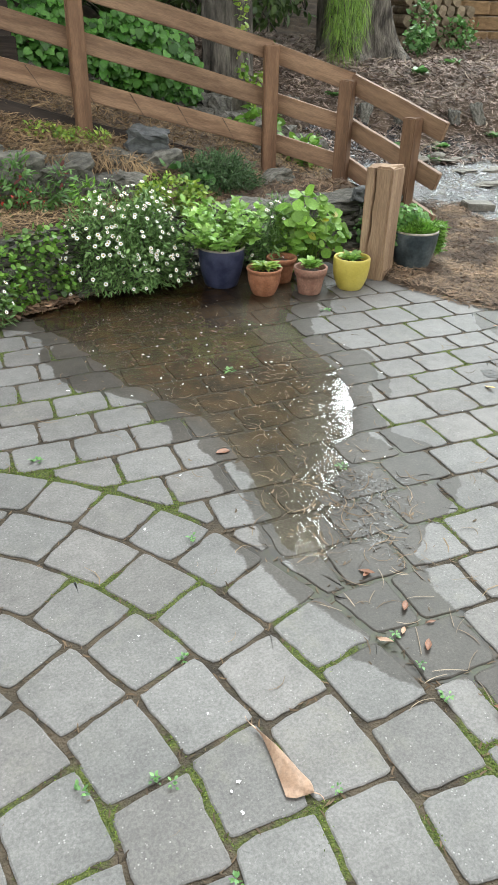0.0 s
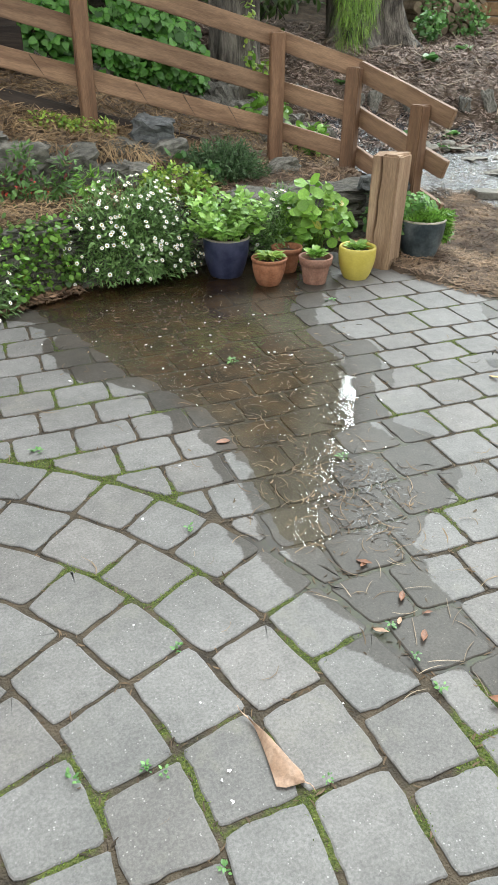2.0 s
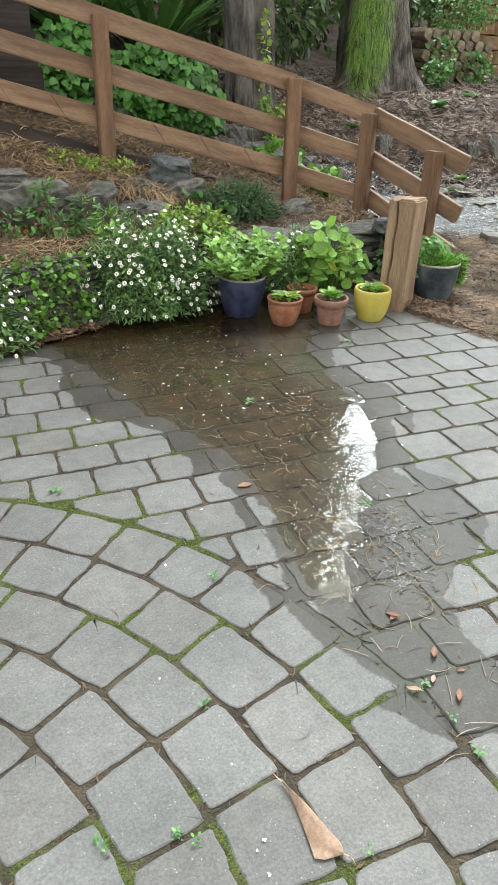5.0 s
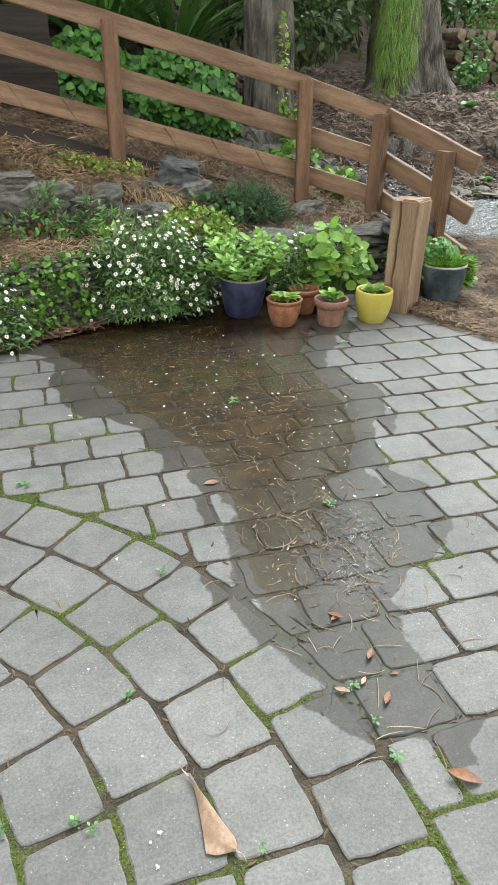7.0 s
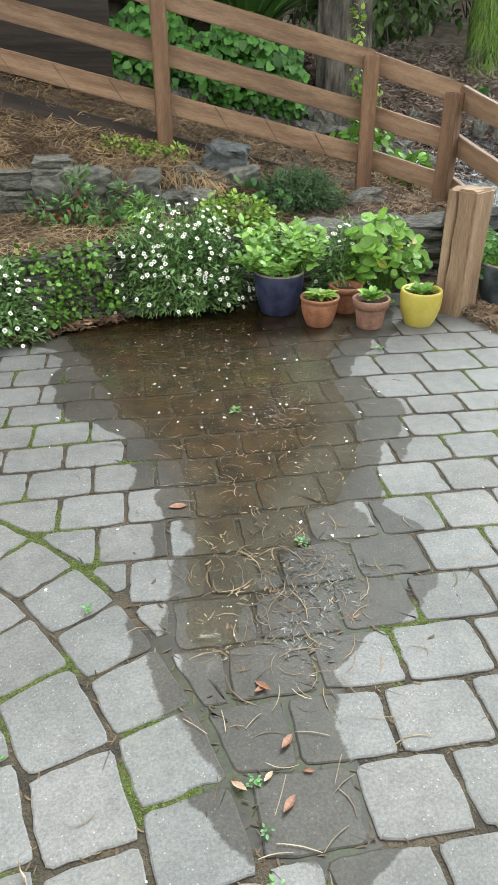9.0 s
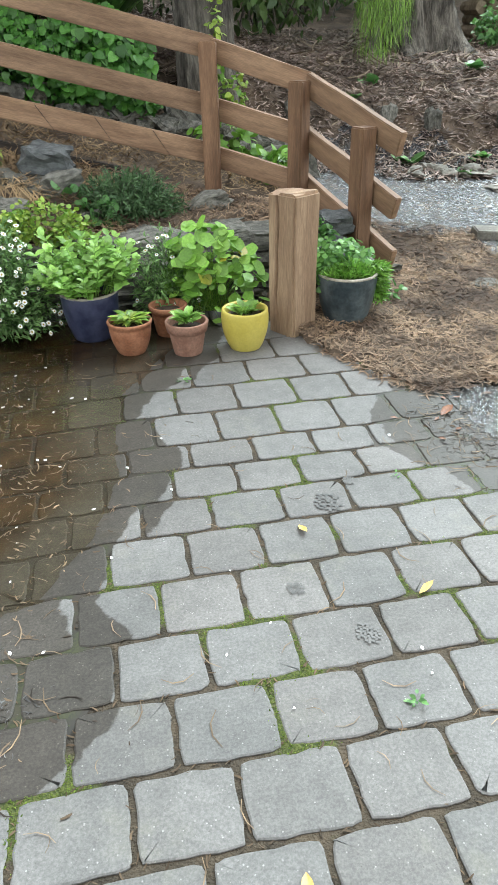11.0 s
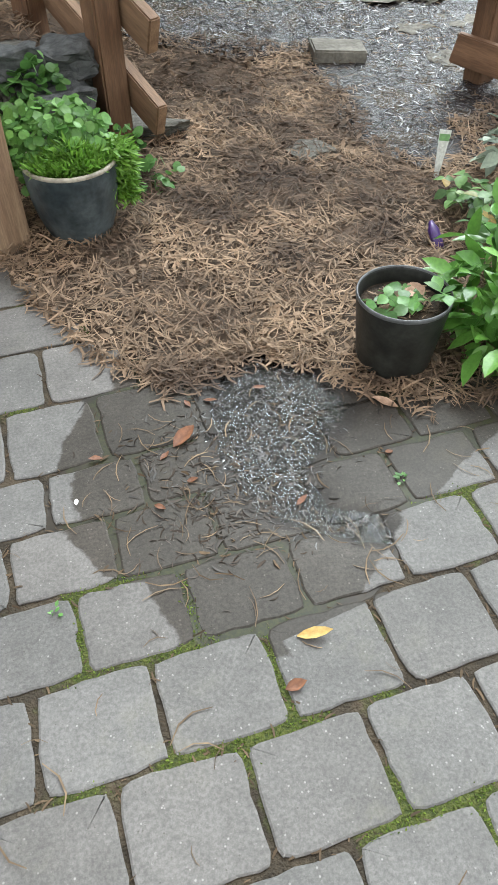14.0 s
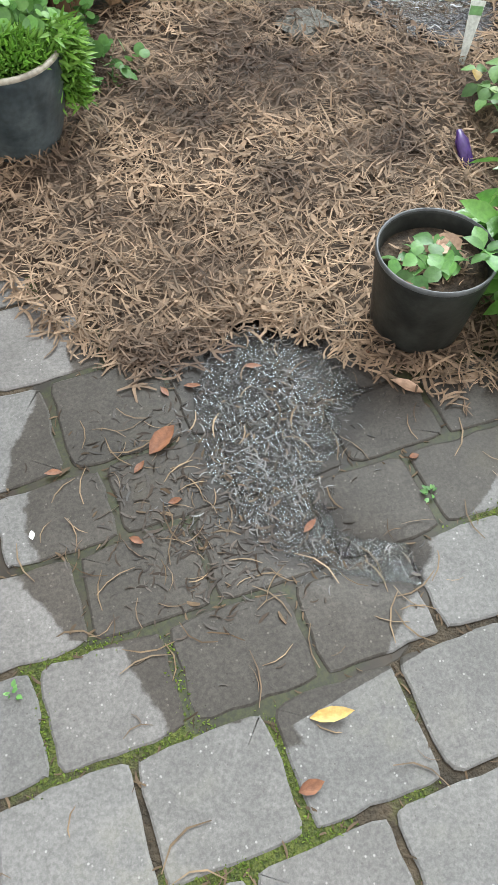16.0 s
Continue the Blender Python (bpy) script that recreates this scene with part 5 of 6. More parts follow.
def log_pile():
    ob = thing("log_pile", "stack of split firewood logs covered with weeds", "log pile")
    for k in range(34):
        x, z = 6.35 + 0.145 * (k % 7) + 0.07 * ((k // 7) % 2), ground_z(6.9, 9.3) + 0.02 + 0.115 * (k // 7)
        bm = lathe([(0.0, 0), (0.062, 0), (0.066, 0.02), (0.064, 0.4), (0.0, 0.4)], 9, 0.35)
        log = part("log", bm, M_LOG, ob)
        log.matrix_basis = pose(x, 9.05 + 0.04 * RNG.random(), z + 0.06, -90, 0, 8 * (RNG.random() - 0.5))


log_pile()


def block_wall():
    wall = thing("block_wall", "tan rough-faced block retaining wall at the back", "block wall", kind="structure")
    me = block_mesh(77.0, 0.03, 1)
    me.materials.append(M_BRICK)
    for row in range(9):
        for k in range(7):
            x = 7.35 + 0.50 * k + 0.25 * (row % 2)
            shared("block", me, pose(x, 10.05 + 0.03 * row, 1.02 + 0.185 * row, 0, 0, -4) @ Matrix.Diagonal((0.485, 0.25, 0.172, 1)), wall)


block_wall()


# ---- garden plants ----
def flower_mesh(petals=10, r=0.0125):
    """A small daisy: white rays round a yellow button."""
    bm = bmesh.new()
    for k in range(petals):
        a = 2 * math.pi * k / petals
        rot = Matrix.Rotation(a, 3, "Z")
        pts = [rot @ Vector(p) for p in ((r * 0.2, -r * 0.1, 0.0005), (r * 0.7, -r * 0.24, 0.002), (r, 0, 0.001), (r * 0.7, r * 0.24, 0.002), (r * 0.2, r * 0.1, 0.0005))]
        bm.faces.new([bm.verts.new(p) for p in pts])
    hub = bmesh.ops.create_uvsphere(bm, u_segments=8, v_segments=4, radius=r * 0.33)["verts"]
    bmesh.ops.scale(bm, vec=(1, 1, 0.5), verts=hub)
    for v in hub:
        v.co.z += 0.002
        for f in v.link_faces:
            f.material_index = 1
    me = bpy.data.meshes.new("flower")
    bm.to_mesh(me)
    bm.free()
    me.materials.append(M_WHITE)
    me.materials.append(M_YOLK)
    return me


FLOWER = flower_mesh()


def facing(at, way, size, spin):
    m = Vector(way).to_track_quat("Z", "Y").to_matrix().to_4x4() @ Matrix.Rotation(spin, 4, "Z")
    return Matrix.Translation(at) @ m @ Matrix.Scale(size, 4)


def daisy_bush(centre, radii, base, leaves, flowers, label):
    ob = plant("daisy_bush", label)
    bush_leaves("foliage", centre, radii, int(leaves * 1.25), LANCE, 0.031, G_DAISY, ob, shell=0.25, base=base, lumps=0.5)
    bush_leaves("sprig", (centre[0], centre[1], centre[2]), (radii[0] * 1.05, radii[1] * 1.05, radii[2] * 1.05), leaves // 4, blade(1, 0.4, 0.3, 0.3, "ovate"), 0.03, G_DAISY, ob, shell=0.7, base=base, lumps=0.3)
    lines = []
    for k in range(flowers):
        a = RNG.random() * 2 * math.pi
        e = RNG.random() ** 0.9
        d = Vector((math.cos(a) * math.sqrt(1 - e * e), -abs(math.sin(a)) * math.sqrt(1 - e * e) if RNG.random() < 0.75 else math.sin(a) * math.sqrt(1 - e * e), e))
        lump = 1 + 0.12 * noise.noise((d.x * 3, d.y * 3, d.z * 3 + centre[0])) + 0.20 * RNG.random()
        p = Vector(centre) + Vector((d.x * radii[0], d.y * radii[1], d.z * radii[2])) * lump
        p.z = max(p.z, base + 0.01)
        way = d + Vector((0.2 * RNG.normal(), -0.35 + 0.2 * RNG.normal(), 0.5))
        shared("flower", FLOWER, facing(p, way, 0.78 + 0.38 * RNG.random(), RNG.random() * 6), ob)
        lines.append((tuple(p - d * 0.12), tuple(p - way.normalized() * 0.003), (0, 0, 0.005)))
    stems("flower_stalk", lines, 0.0015, G_DAISY, ob)
    return ob


daisy_bush((1.57, 4.37, 0.02), (0.37, 0.20, 0.50), -0.01, 6500, 190, "bushy white daisy plant spilling over the wall to the puddle")
daisy_bush((0.50, 4.00, 0.02), (0.36, 0.18, 0.44), -0.01, 4500, 80, "white daisy plant growing at the foot of the slate wall")
daisy_bush((2.47, 4.38, 0.06), (0.16, 0.12, 0.36), -0.01, 1300, 18, "small white daisy plant between the pots")


def mint():
    ob = plant("mint_plant", "lush bright green mint with pointed leaves in blue pot")
    lines, p, d = [], [], []
    for k in range(78):
        a, r = RNG.random() * 2 * math.pi, 0.115 * math.sqrt(RNG.random())
        base = np.array((P_BLUE[0] + r * math.cos(a), P_BLUE[1] + r * math.sin(a), 0.19))
        tip = base + np.array((math.cos(a) * (0.04 + r * 0.95), math.sin(a) * (0.03 + r * 0.7), 0.10 + 0.17 * RNG.random()))
        lines.append((base, tip, (0, 0, 0.01)))
        for j in range(6):
            t = 0.35 + 0.65 * j / 5
            for s in (0, math.pi):
                b = a + s + j * 1.57
                p.append(base + (tip - base) * t)
                d.append((math.cos(b), math.sin(b), 0.35 if j < 5 else 0.9))
    p, d = np.array(p), np.array(d)
    scatter("leaves", blade(1, 0.66, 0.25, 0.25, "ovate"), p, d + RNG.normal(size=d.shape) * 0.2 + (0, -0.1, 0.15), np.tile((0, -0.2, 1.0), (len(p), 1)) + RNG.normal(size=d.shape) * 0.25, 0.047 * (0.6 + 0.7 * RNG.random(len(p))), G_MINT, ob)
    stems("stem", lines, 0.003, G_MINT, ob)


mint()


def disc_leaf():
    """A round nasturtium leaf, slightly dished with a scalloped edge."""
    v, f = [(0, 0.0, -0.06)], []
    for k in range(10):
        a = 2 * math.pi * k / 10
        r = 0.5 * (1 + 0.05 * math.cos(5 * a))
        v.append((r * math.cos(a), r * math.sin(a), 0.03 * math.cos(3 * a)))
    for k in range(10):
        f.append((0, 1 + k, 1 + (k + 1) % 10))
    return np.array(v), f


def nasturtium():
    ob = plant("nasturtium_plant", "nasturtium with round bright green leaves, some yellowing")
    n = 260
    a, e = RNG.random(n) * math.pi * 2, RNG.random(n)
    r = np.sqrt(1 - (e * 0.95) ** 2)
    shape = 1 + 0.35 * np.array([noise.noise((math.cos(q) * 1.6, math.sin(q) * 1.6, w * 2.5 + 4)) for q, w in zip(a, e)])
    p = np.stack((2.69 + 0.23 * r * shape * np.cos(a), 4.33 + 0.15 * r * shape * np.sin(a), 0.17 + 0.27 * e * shape + 0.025 * RNG.normal(size=n)), 1)
    p[:, 2] = np.maximum(p[:, 2], 0.1)
    low = RNG.random(n) < 0.22
    p[low, 2] -= 0.12
    up = np.stack((0.5 * np.cos(a), -0.55 + 0.4 * np.sin(a), 0.8 + 0 * a), 1) + RNG.normal(size=(n, 3)) * 0.22
    single_leaves(disc_leaf(), p, RNG.normal(size=(n, 3)) * (1, 1, 0.15) + (0.01, 0, 0), up, 0.068 * (0.40 + 0.85 * RNG.random(n)), G_NAST, ob)
    stems("stalk", [((2.68 + 0.05 * RNG.normal(), 4.36, 0.03), tuple(q - np.array((0, 0, 0.004))), (0, 0, 0.04)) for q in p[::2]], 0.0022, G_NAST, ob)


nasturtium()


def rosette(name, at, radius, count, template, size, material, label, rise=0.6):
    ob = plant(name, label)
    a = RNG.random(count) * 2 * math.pi
    r = radius * 0.35 * RNG.random(count)
    p = np.array(at) + np.stack((r * np.cos(a), r * np.sin(a), 0.02 * RNG.random(count)), 1)
    ahead = np.stack((np.cos(a), np.sin(a), rise * (0.3 + RNG.random(count))), 1)
    single_leaves(template, p, ahead, np.tile((0, 0, 1.0), (count, 1)) + RNG.normal(size=(count, 3)) * 0.2, size * (0.6 + 0.7 * RNG.random(count)), material, ob)
    return ob


rosette("seedling", (*P_T1, 0.135), 0.10, 90, blade(1, 0.42, 0.3, 0.4, "ovate"), 0.060, G_YELLOW, "pale green leafy rosette in the terracotta pot", 0.7)
rosette("seedling", (*P_T2, 0.14), 0.09, 80, blade(1, 0.5, 0.3, 0.35, "ovate"), 0.052, G_MINT, "green seedling with broad leaves in the faded pot", 1.5)
rosette("seedling", (*P_YEL, 0.155), 0.10, 46, blade(1, 0.6, 0.3, 0.35, "ovate"), 0.052, G_MINT, "young green seedling in the yellow pot", 1.6)


def trifoliate(name, label, spots, size, material, category="plant"):
    """Leaves of three leaflets on thin stalks."""
    ob = plant(name, label, category)
    leaf, root = blade(1, 0.8, 0.22, 0.25, "ovate"), np.mean(np.array(spots), axis=0) - (0, 0, 0.05)
    p, ahead, up, s = [], [], [], []
    for q in spots:
        a0, tip, scale = RNG.random() * 6.28, RNG.normal(size=3) * 0.3 + (0, -0.15, 1), size * (0.7 + 0.6 * RNG.random())
        for k in range(3):
            a = a0 + k * 2.09 + 0.2 * RNG.normal()
            p.append(q), ahead.append((math.cos(a), math.sin(a), -0.05 + 0.2 * RNG.normal())), up.append(tip), s.append(scale)
    single_leaves(leaf, p, ahead, up, s, material, ob)
    stems("stalk", [(tuple(root + (0.02 * RNG.normal(), 0.02 * RNG.normal(), 0)), tuple(q), (0, 0, 0.02)) for q in spots], 0.0018, material, ob)


trifoliate("seedling", "three-leaved strawberry seedlings in the black pot", [(P_BLACK[0] + dx, P_BLACK[1] + dy, z) for dx, dy, z in ((-0.045, 0.0, 0.205), (-0.01, -0.04, 0.195), (-0.06, -0.03, 0.185), (0.02, -0.03, 0.20), (-0.03, 0.03, 0.19), (0.075, -0.06, 0.225), (0.05, 0.02, 0.19), (0.01, 0.03, 0.195), (-0.07, 0.02, 0.185))], 0.036, G_CLOVER)
litter("straw", [(P_BLACK[0] + 0.075 * (RNG.random() + RNG.random() - 1), P_BLACK[1] + 0.075 * (RNG.random() + RNG.random() - 1), 0.182) for _ in range(150)], 0.035, 0.003, M_STRAW, "dry straw lying on the compost in the black pot", "straw", 0.5, soft=0.15)
litter("dead_leaves", [(P_BLACK[0] + 0.02 + 0.06 * (RNG.random() - 0.3), P_BLACK[1] + 0.03 * (RNG.random() + 0.4), 0.190) for _ in range(7)], 0.045, 0.020, M_DEADLEAF, "crumpled dead leaves lying in the black pot", "leaves", 0.5, soft=0.4)
rosette("seedling", (P_BLACK[0] + 0.075, P_BLACK[1] - 0.045, 0.21), 0.03, 4, blade(1, 0.62, 0.25, 0.3, "ovate"), 0.045, G_CLOVER, "small seedling leaning over the black pot's rim", 0.5)


def herb_pot():
    ob = plant("clover_plant", "mound of clover-like leaves behind fine green herb")
    n = 760
    a, e = RNG.random(n) * 2 * math.pi, RNG.random(n)
    r = np.sqrt(1 - (0.95 * e) ** 2)
    p = np.stack((P_DARK[0] - 0.03 + 0.175 * r * np.cos(a) + 0.02 * RNG.normal(size=n), P_DARK[1] + 0.10 + 0.14 * r * np.sin(a), 0.215 + 0.15 * e + 0.02 * RNG.normal(size=n)), 1)
    scatter("leaves", disc_leaf(), p, RNG.normal(size=(n, 3)) * (1, 1, 0.2) + (0.01, 0, 0), np.stack((0.5 * np.cos(a), -0.4 + 0.4 * np.sin(a), 0.8 + 0 * a), 1) + RNG.normal(size=(n, 3)) * 0.25, 0.030 * (0.6 + 0.7 * RNG.random(n)), G_HERB, ob)
    ob = plant("fine_leaved_herb", "feathery bright green herb spilling over the glazed pot")
    n = 3600
    a, r = RNG.random(n) * 2 * math.pi, np.sqrt(RNG.random(n))
    x, y = P_DARK[0] + 0.118 * r * np.cos(a), P_DARK[1] - 0.03 + 0.078 * r * np.sin(a)
    p = np.stack((x, y, 0.245 + 0.075 * RNG.random(n) * (1.1 - r)), 1)
    side = RNG.random(n) < 0.35
    p[side] = np.stack((P_DARK[0] + 0.11 + 0.07 * RNG.random(side.sum()), P_DARK[1] - 0.06 + 0.10 * RNG.random(side.sum()), 0.12 + 0.17 * RNG.random(side.sum())), 1)
    ahead = np.stack((0.5 * np.cos(a), 0.5 * np.sin(a), 0.8 + 0 * a), 1) + RNG.normal(size=(n, 3)) * 0.35
    ahead[side] += (0.6, -0.2, -0.7)
    scatter("leaves", LANCE, p, ahead, RNG.normal(size=(n, 3)) + (0, 0, 1.2), 0.034 * (0.6 + 0.7 * RNG.random(n)), G_THYME, ob)
    hedge("small trailing grey-green weeds beside the glazed pot", [((3.56, 4.28, 0.07), (0.12, 0.06, 0.05)), ((3.52, 4.40, 0.12), (0.06, 0.05, 0.08))], 0.028, 60, ROUND, G_CLOVER, "trailing_weed", "weed")


herb_pot()
hedge("trailing creeper leaves over the end of the stone wall", [((3.27, 4.50, 0.34), (0.10, 0.06, 0.06)), ((3.2, 4.47, 0.2), (0.08, 0.05, 0.12))], 0.03, 110, ROUND, G_CLOVER, "creeper", "creeper")
def feathery_shrub():
    ob = plant("shrub", "round dark green feathery shrub by the fence", "shrub")
    p, ahead = [], []
    lines = []
    for k in range(460):
        d = np.array((RNG.normal(), RNG.normal(), abs(RNG.normal()) + 0.15))
        d /= np.linalg.norm(d)
        root = np.array((2.34, 5.02, 0.34)) + d * (0.09, 0.07, 0.04)
        tip = np.array((2.34, 5.02, 0.36)) + d * np.array((0.34, 0.22, 0.27)) * (0.80 + 0.22 * RNG.random())
        lines.append((root, tip, (0, 0, 0.01)))
        for t in np.linspace(0.35, 1.0, 20):
            p.append(root + (tip - root) * t)
            side = RNG.normal(size=3)
            ahead.append(d * 0.8 + side / np.linalg.norm(side) * 0.75)
    p, ahead = np.array(p), np.array(ahead)
    scatter("leaves", LANCE, p, ahead, RNG.normal(size=p.shape) + (0, -0.3, 1.0), 0.029 * (0.6 + 0.8 * RNG.random(len(p))), G_SHRUB, ob)
    stems("twig", lines, 0.0018, M_TRUNK, ob)


feathery_shrub()
hedge("broad-leaved plant beside the round shrub", [((2.05, 4.98, 0.45), (0.13, 0.08, 0.10)), ((2.20, 4.90, 0.42), (0.08, 0.06, 0.07))], 0.048, 60, ROUND, G_CLOVER, "low_plant", "plant")
hedge("yellow-green feathery plant on the terrace edge", [((1.90, 4.64, 0.46), (0.18, 0.10, 0.10)), ((2.04, 4.58, 0.39), (0.11, 0.08, 0.12)), ((1.78, 4.60, 0.44), (0.10, 0.08, 0.08))], 0.019, 420, ROUND, G_YELLOW, "feverfew_plant", "plant")
hedge("yellow-green stonecrop growing along the timber edging", [((1.28, 5.22, 0.74), (0.12, 0.06, 0.05)), ((1.50, 5.22, 0.70), (0.08, 0.06, 0.05)), ((1.63, 5.20, 0.68), (0.07, 0.06, 0.07)), ((1.42, 5.20, 0.71), (0.06, 0.05, 0.03))], 0.026, 130, OVATE, G_YELLOW, "stonecrop", "plant")
hedge("leafy salvia with red flowers on the terrace", [((1.06, 4.70, 0.56), (0.09, 0.07, 0.15)), ((1.30, 4.72, 0.50), (0.08, 0.07, 0.13)), ((0.92, 4.66, 0.47), (0.18, 0.09, 0.09)), ((1.18, 4.64, 0.46), (0.16, 0.08, 0.06))], 0.040, 170, blade(1, 0.38, 0.3, 0.3, "ovate"), G_SALVIA, "salvia_plant", "plant")
hedge("small red flowers on the salvia", [((1.14, 4.60, 0.50), (0.12, 0.05, 0.07)), ((0.96, 4.60, 0.50), (0.08, 0.04, 0.05))], 0.016, 14, OVATE, M_REDFLOWER, "salvia_flowers", "flowers")
hedge("small-leaved creeper hanging over the slate wall", [((1.02, 4.16, 0.22), (0.10, 0.05, 0.18)), ((1.15, 4.22, 0.34), (0.07, 0.05, 0.08)), ((0.85, 4.06, 0.28), (0.10, 0.05, 0.10)), ((0.92, 4.08, 0.10), (0.07, 0.05, 0.08)), ((1.20, 4.26, 0.12), (0.05, 0.04, 0.07))], 0.021, 75, ROUND, G_THYME, "creeper", "creeper")
WALL_CREEPER = [((x, wall_line(x) - 0.01 + 0.10 * z, z), (0.05 + 0.05 * abs(noise.noise((x * 3, z, 1))), 0.035, 0.035 + 0.05 * abs(noise.noise((x * 3, z, 6)))))
                for x in np.arange(0.30, 1.24, 0.085) for z in (0.07, 0.17, 0.27, 0.36) if noise.noise((x * 4.1, z * 7, 2)) > -0.12]
hedge("mat of small round creeper leaves over slate stones", WALL_CREEPER, 0.023, 26, ROUND, G_CREEPER, "creeper", "creeper")
hedge("tuft of bright green leaves above the daisies", [((1.40, 4.52, 0.50), (0.09, 0.06, 0.07))], 0.05, 130, LANCE, G_THYME, "low_plant", "plant")
for k, (x, y, s) in enumerate(((4.6, 6.5, 0.10), (5.15, 6.45, 0.08), (4.95, 6.2, 0.07), (5.9, 6.6, 0.09), (4.55, 7.4, 0.09), (4.3, 7.1, 0.07), (5.6, 7.6, 0.1), (6.4, 8.1, 0.1))):
    rosette("weed", (x, y, ground_z(x, y)), s, 14, ROUND, s, G_CLOVER, "low green weed growing in the bark mulch", 0.7)

# right-hand bed
hedge("glossy broad-leaved shrub beside the black pot", [((4.235, 3.12, 0.11), (0.09, 0.09, 0.09)), ((4.27, 3.25, 0.17), (0.12, 0.10, 0.12)), ((4.42, 3.36, 0.16), (0.16, 0.12, 0.15)), ((4.45, 3.12, 0.16), (0.18, 0.16, 0.15))], 0.078, 105, blade(1, 0.46, 0.25, 0.15, "ovate"), G_GLOSSY, "glossy_shrub", "shrub", single=True)
G_STRAW = leaf_material("strawberry_leaves", (0.06, 0.15, 0.045), (0.14, 0.27, 0.085), yellow=(0.36, 0.24, 0.07))
trifoliate("strawberry_plant", "strawberry plant with three-part green and yellowing leaves", [(4.42 + 0.34 * u, 3.95 - 0.42 * v - 0.1 * u, 0.06 + 0.07 * w) for u, v, w in RNG.random((55, 3))], 0.043, G_STRAW)
hedge("silver-grey felted leaves in the border", [((4.80, 3.98, 0.14), (0.10, 0.09, 0.09)), ((4.95, 3.7, 0.16), (0.12, 0.12, 0.1))], 0.07, 45, OVATE, G_SILVER, "silver_plant", "plant", single=True)


def plant_tag():
    ob = thing("plant_tag", "white and green plastic plant tag stuck in mulch", "plant tag", (4.55, 4.04, 0.0), -18)
    bm = bmesh.new()
    bmesh.ops.create_cube(bm, size=1)
    bmesh.ops.transform(bm, matrix=Matrix.Translation((0, 0, 0.10)) @ Matrix.Diagonal((0.042, 0.002, 0.20, 1)), verts=bm.verts)
    for v in bm.verts:
        if v.co.z < 0.05:
            v.co.x *= 0.2
    part("stake", bm, M_TAG, ob)
    for z, h, m in ((0.176, 0.022, M_TAGGREEN),):
        bm = bmesh.new()
        bmesh.ops.create_cube(bm, size=1)
        bmesh.ops.transform(bm, matrix=Matrix.Translation((0, -0.0016, z)) @ Matrix.Diagonal((0.036, 0.0012, h, 1)), verts=bm.verts)
        part("print", bm, m, ob)
    ob.matrix_basis = pose(4.55, 4.04, -0.01, -14, 5, -18)


plant_tag()


def purple_piece():
    bm = lathe([(0.0, 0), (0.022, 0.002), (0.026, 0.02), (0.026, 0.07), (0.016, 0.085), (0.010, 0.10), (0.0, 0.10)], 16)
    ob = part("purple_bottle", bm, M_PURPLE, None, "", True)
    ob.matrix_basis = pose(4.36, 3.65, 0.015, -50, 25, 20) @ Matrix.Diagonal((0.9, 0.6, 0.95, 1))
    tagged(ob, "small dark purple plastic bottle lying in the border", "bottle")


purple_piece()


# ---- mulch, straw and litter ----
def spots(n, x0, x1, y0, y1, test, lift=0.012, depth=0.02):
    out = []
    while len(out) < n:
        x, y = x0 + (x1 - x0) * RNG.random(), y0 + (y1 - y0) * RNG.random()
        if test(x, y):
            out.append((x, y, ground_z(x, y) + lift + depth * RNG.random()))
    return out


def on_mulch(x, y):
    edge = mulch_edge(x) + 0.06 * noise.noise((x * 8, y * 8, 0))
    wet = min(math.hypot((x - 4.45) / 0.80, (y - 5.95) / 0.75), math.hypot((x - 4.95) / 0.45, (y - 5.25) / 0.85), math.hypot((x - 4.64) / 0.16, (y - 4.45) / 0.35))
    return x > 3.05 and y > edge - 0.05 and wet > 0.95 + 0.2 * noise.noise((x * 5, y * 5, 0)) and not (x < 3.35 and y > 4.45)


litter("straw", spots(12000, 3.0, 5.3, 3.0, 5.35, on_mulch), 0.040, 0.0021, M_STRAW, "tan shredded straw and bark mulch", "mulch", 0.9, curl=0.12, soft=0.25)
litter("straw", spots(9000, 3.0, 5.3, 3.0, 5.35, on_mulch, 0.014, 0.016), 0.056, 0.0015, M_STRAW, "thin dry strands in the shredded mulch", "mulch", 0.8, curl=0.5, soft=0.2)
litter("shreds", spots(8000, 3.0, 5.3, 3.0, 5.35, on_mulch, 0.014, 0.018), 0.020, 0.0031, M_STRAW, "short torn bark shreds in the mulch", "mulch", 0.9, curl=0.05, soft=0.3)
litter("wood_chips", spots(2600, 3.0, 5.3, 3.0, 5.35, on_mulch, 0.008, 0.014), 0.030, 0.009, M_STRAW, "brown wood chips mixed into the straw", "mulch", 0.6)
litter("straw", spots(9000, -0.6, 2.3, 4.20, 4.88, lambda x, y: y > wall_line(x) + 0.06, 0.01, 0.03), 0.060, 0.0026, M_GOLD, "dry straw on the lower terrace", "straw", 0.6, soft=0.25)
litter("straw", spots(9000, -0.6, 2.3, 4.92, 5.40, lambda x, y: True, 0.01, 0.04), 0.065, 0.0026, M_GOLD, "dry straw on the upper terrace", "straw", 0.6)
litter("straw", spots(4500, 2.0, 3.42, 4.72, 5.40, lambda x, y: True), 0.050, 0.0028, M_STRAW, "dry straw around the fence posts", "straw", 0.6)
litter("straw", spots(9500, -0.5, 3.6, 5.40, 6.2, lambda x, y: True), 0.055, 0.003, M_GOLD, "straw scattered over the path", "straw", 0.6)
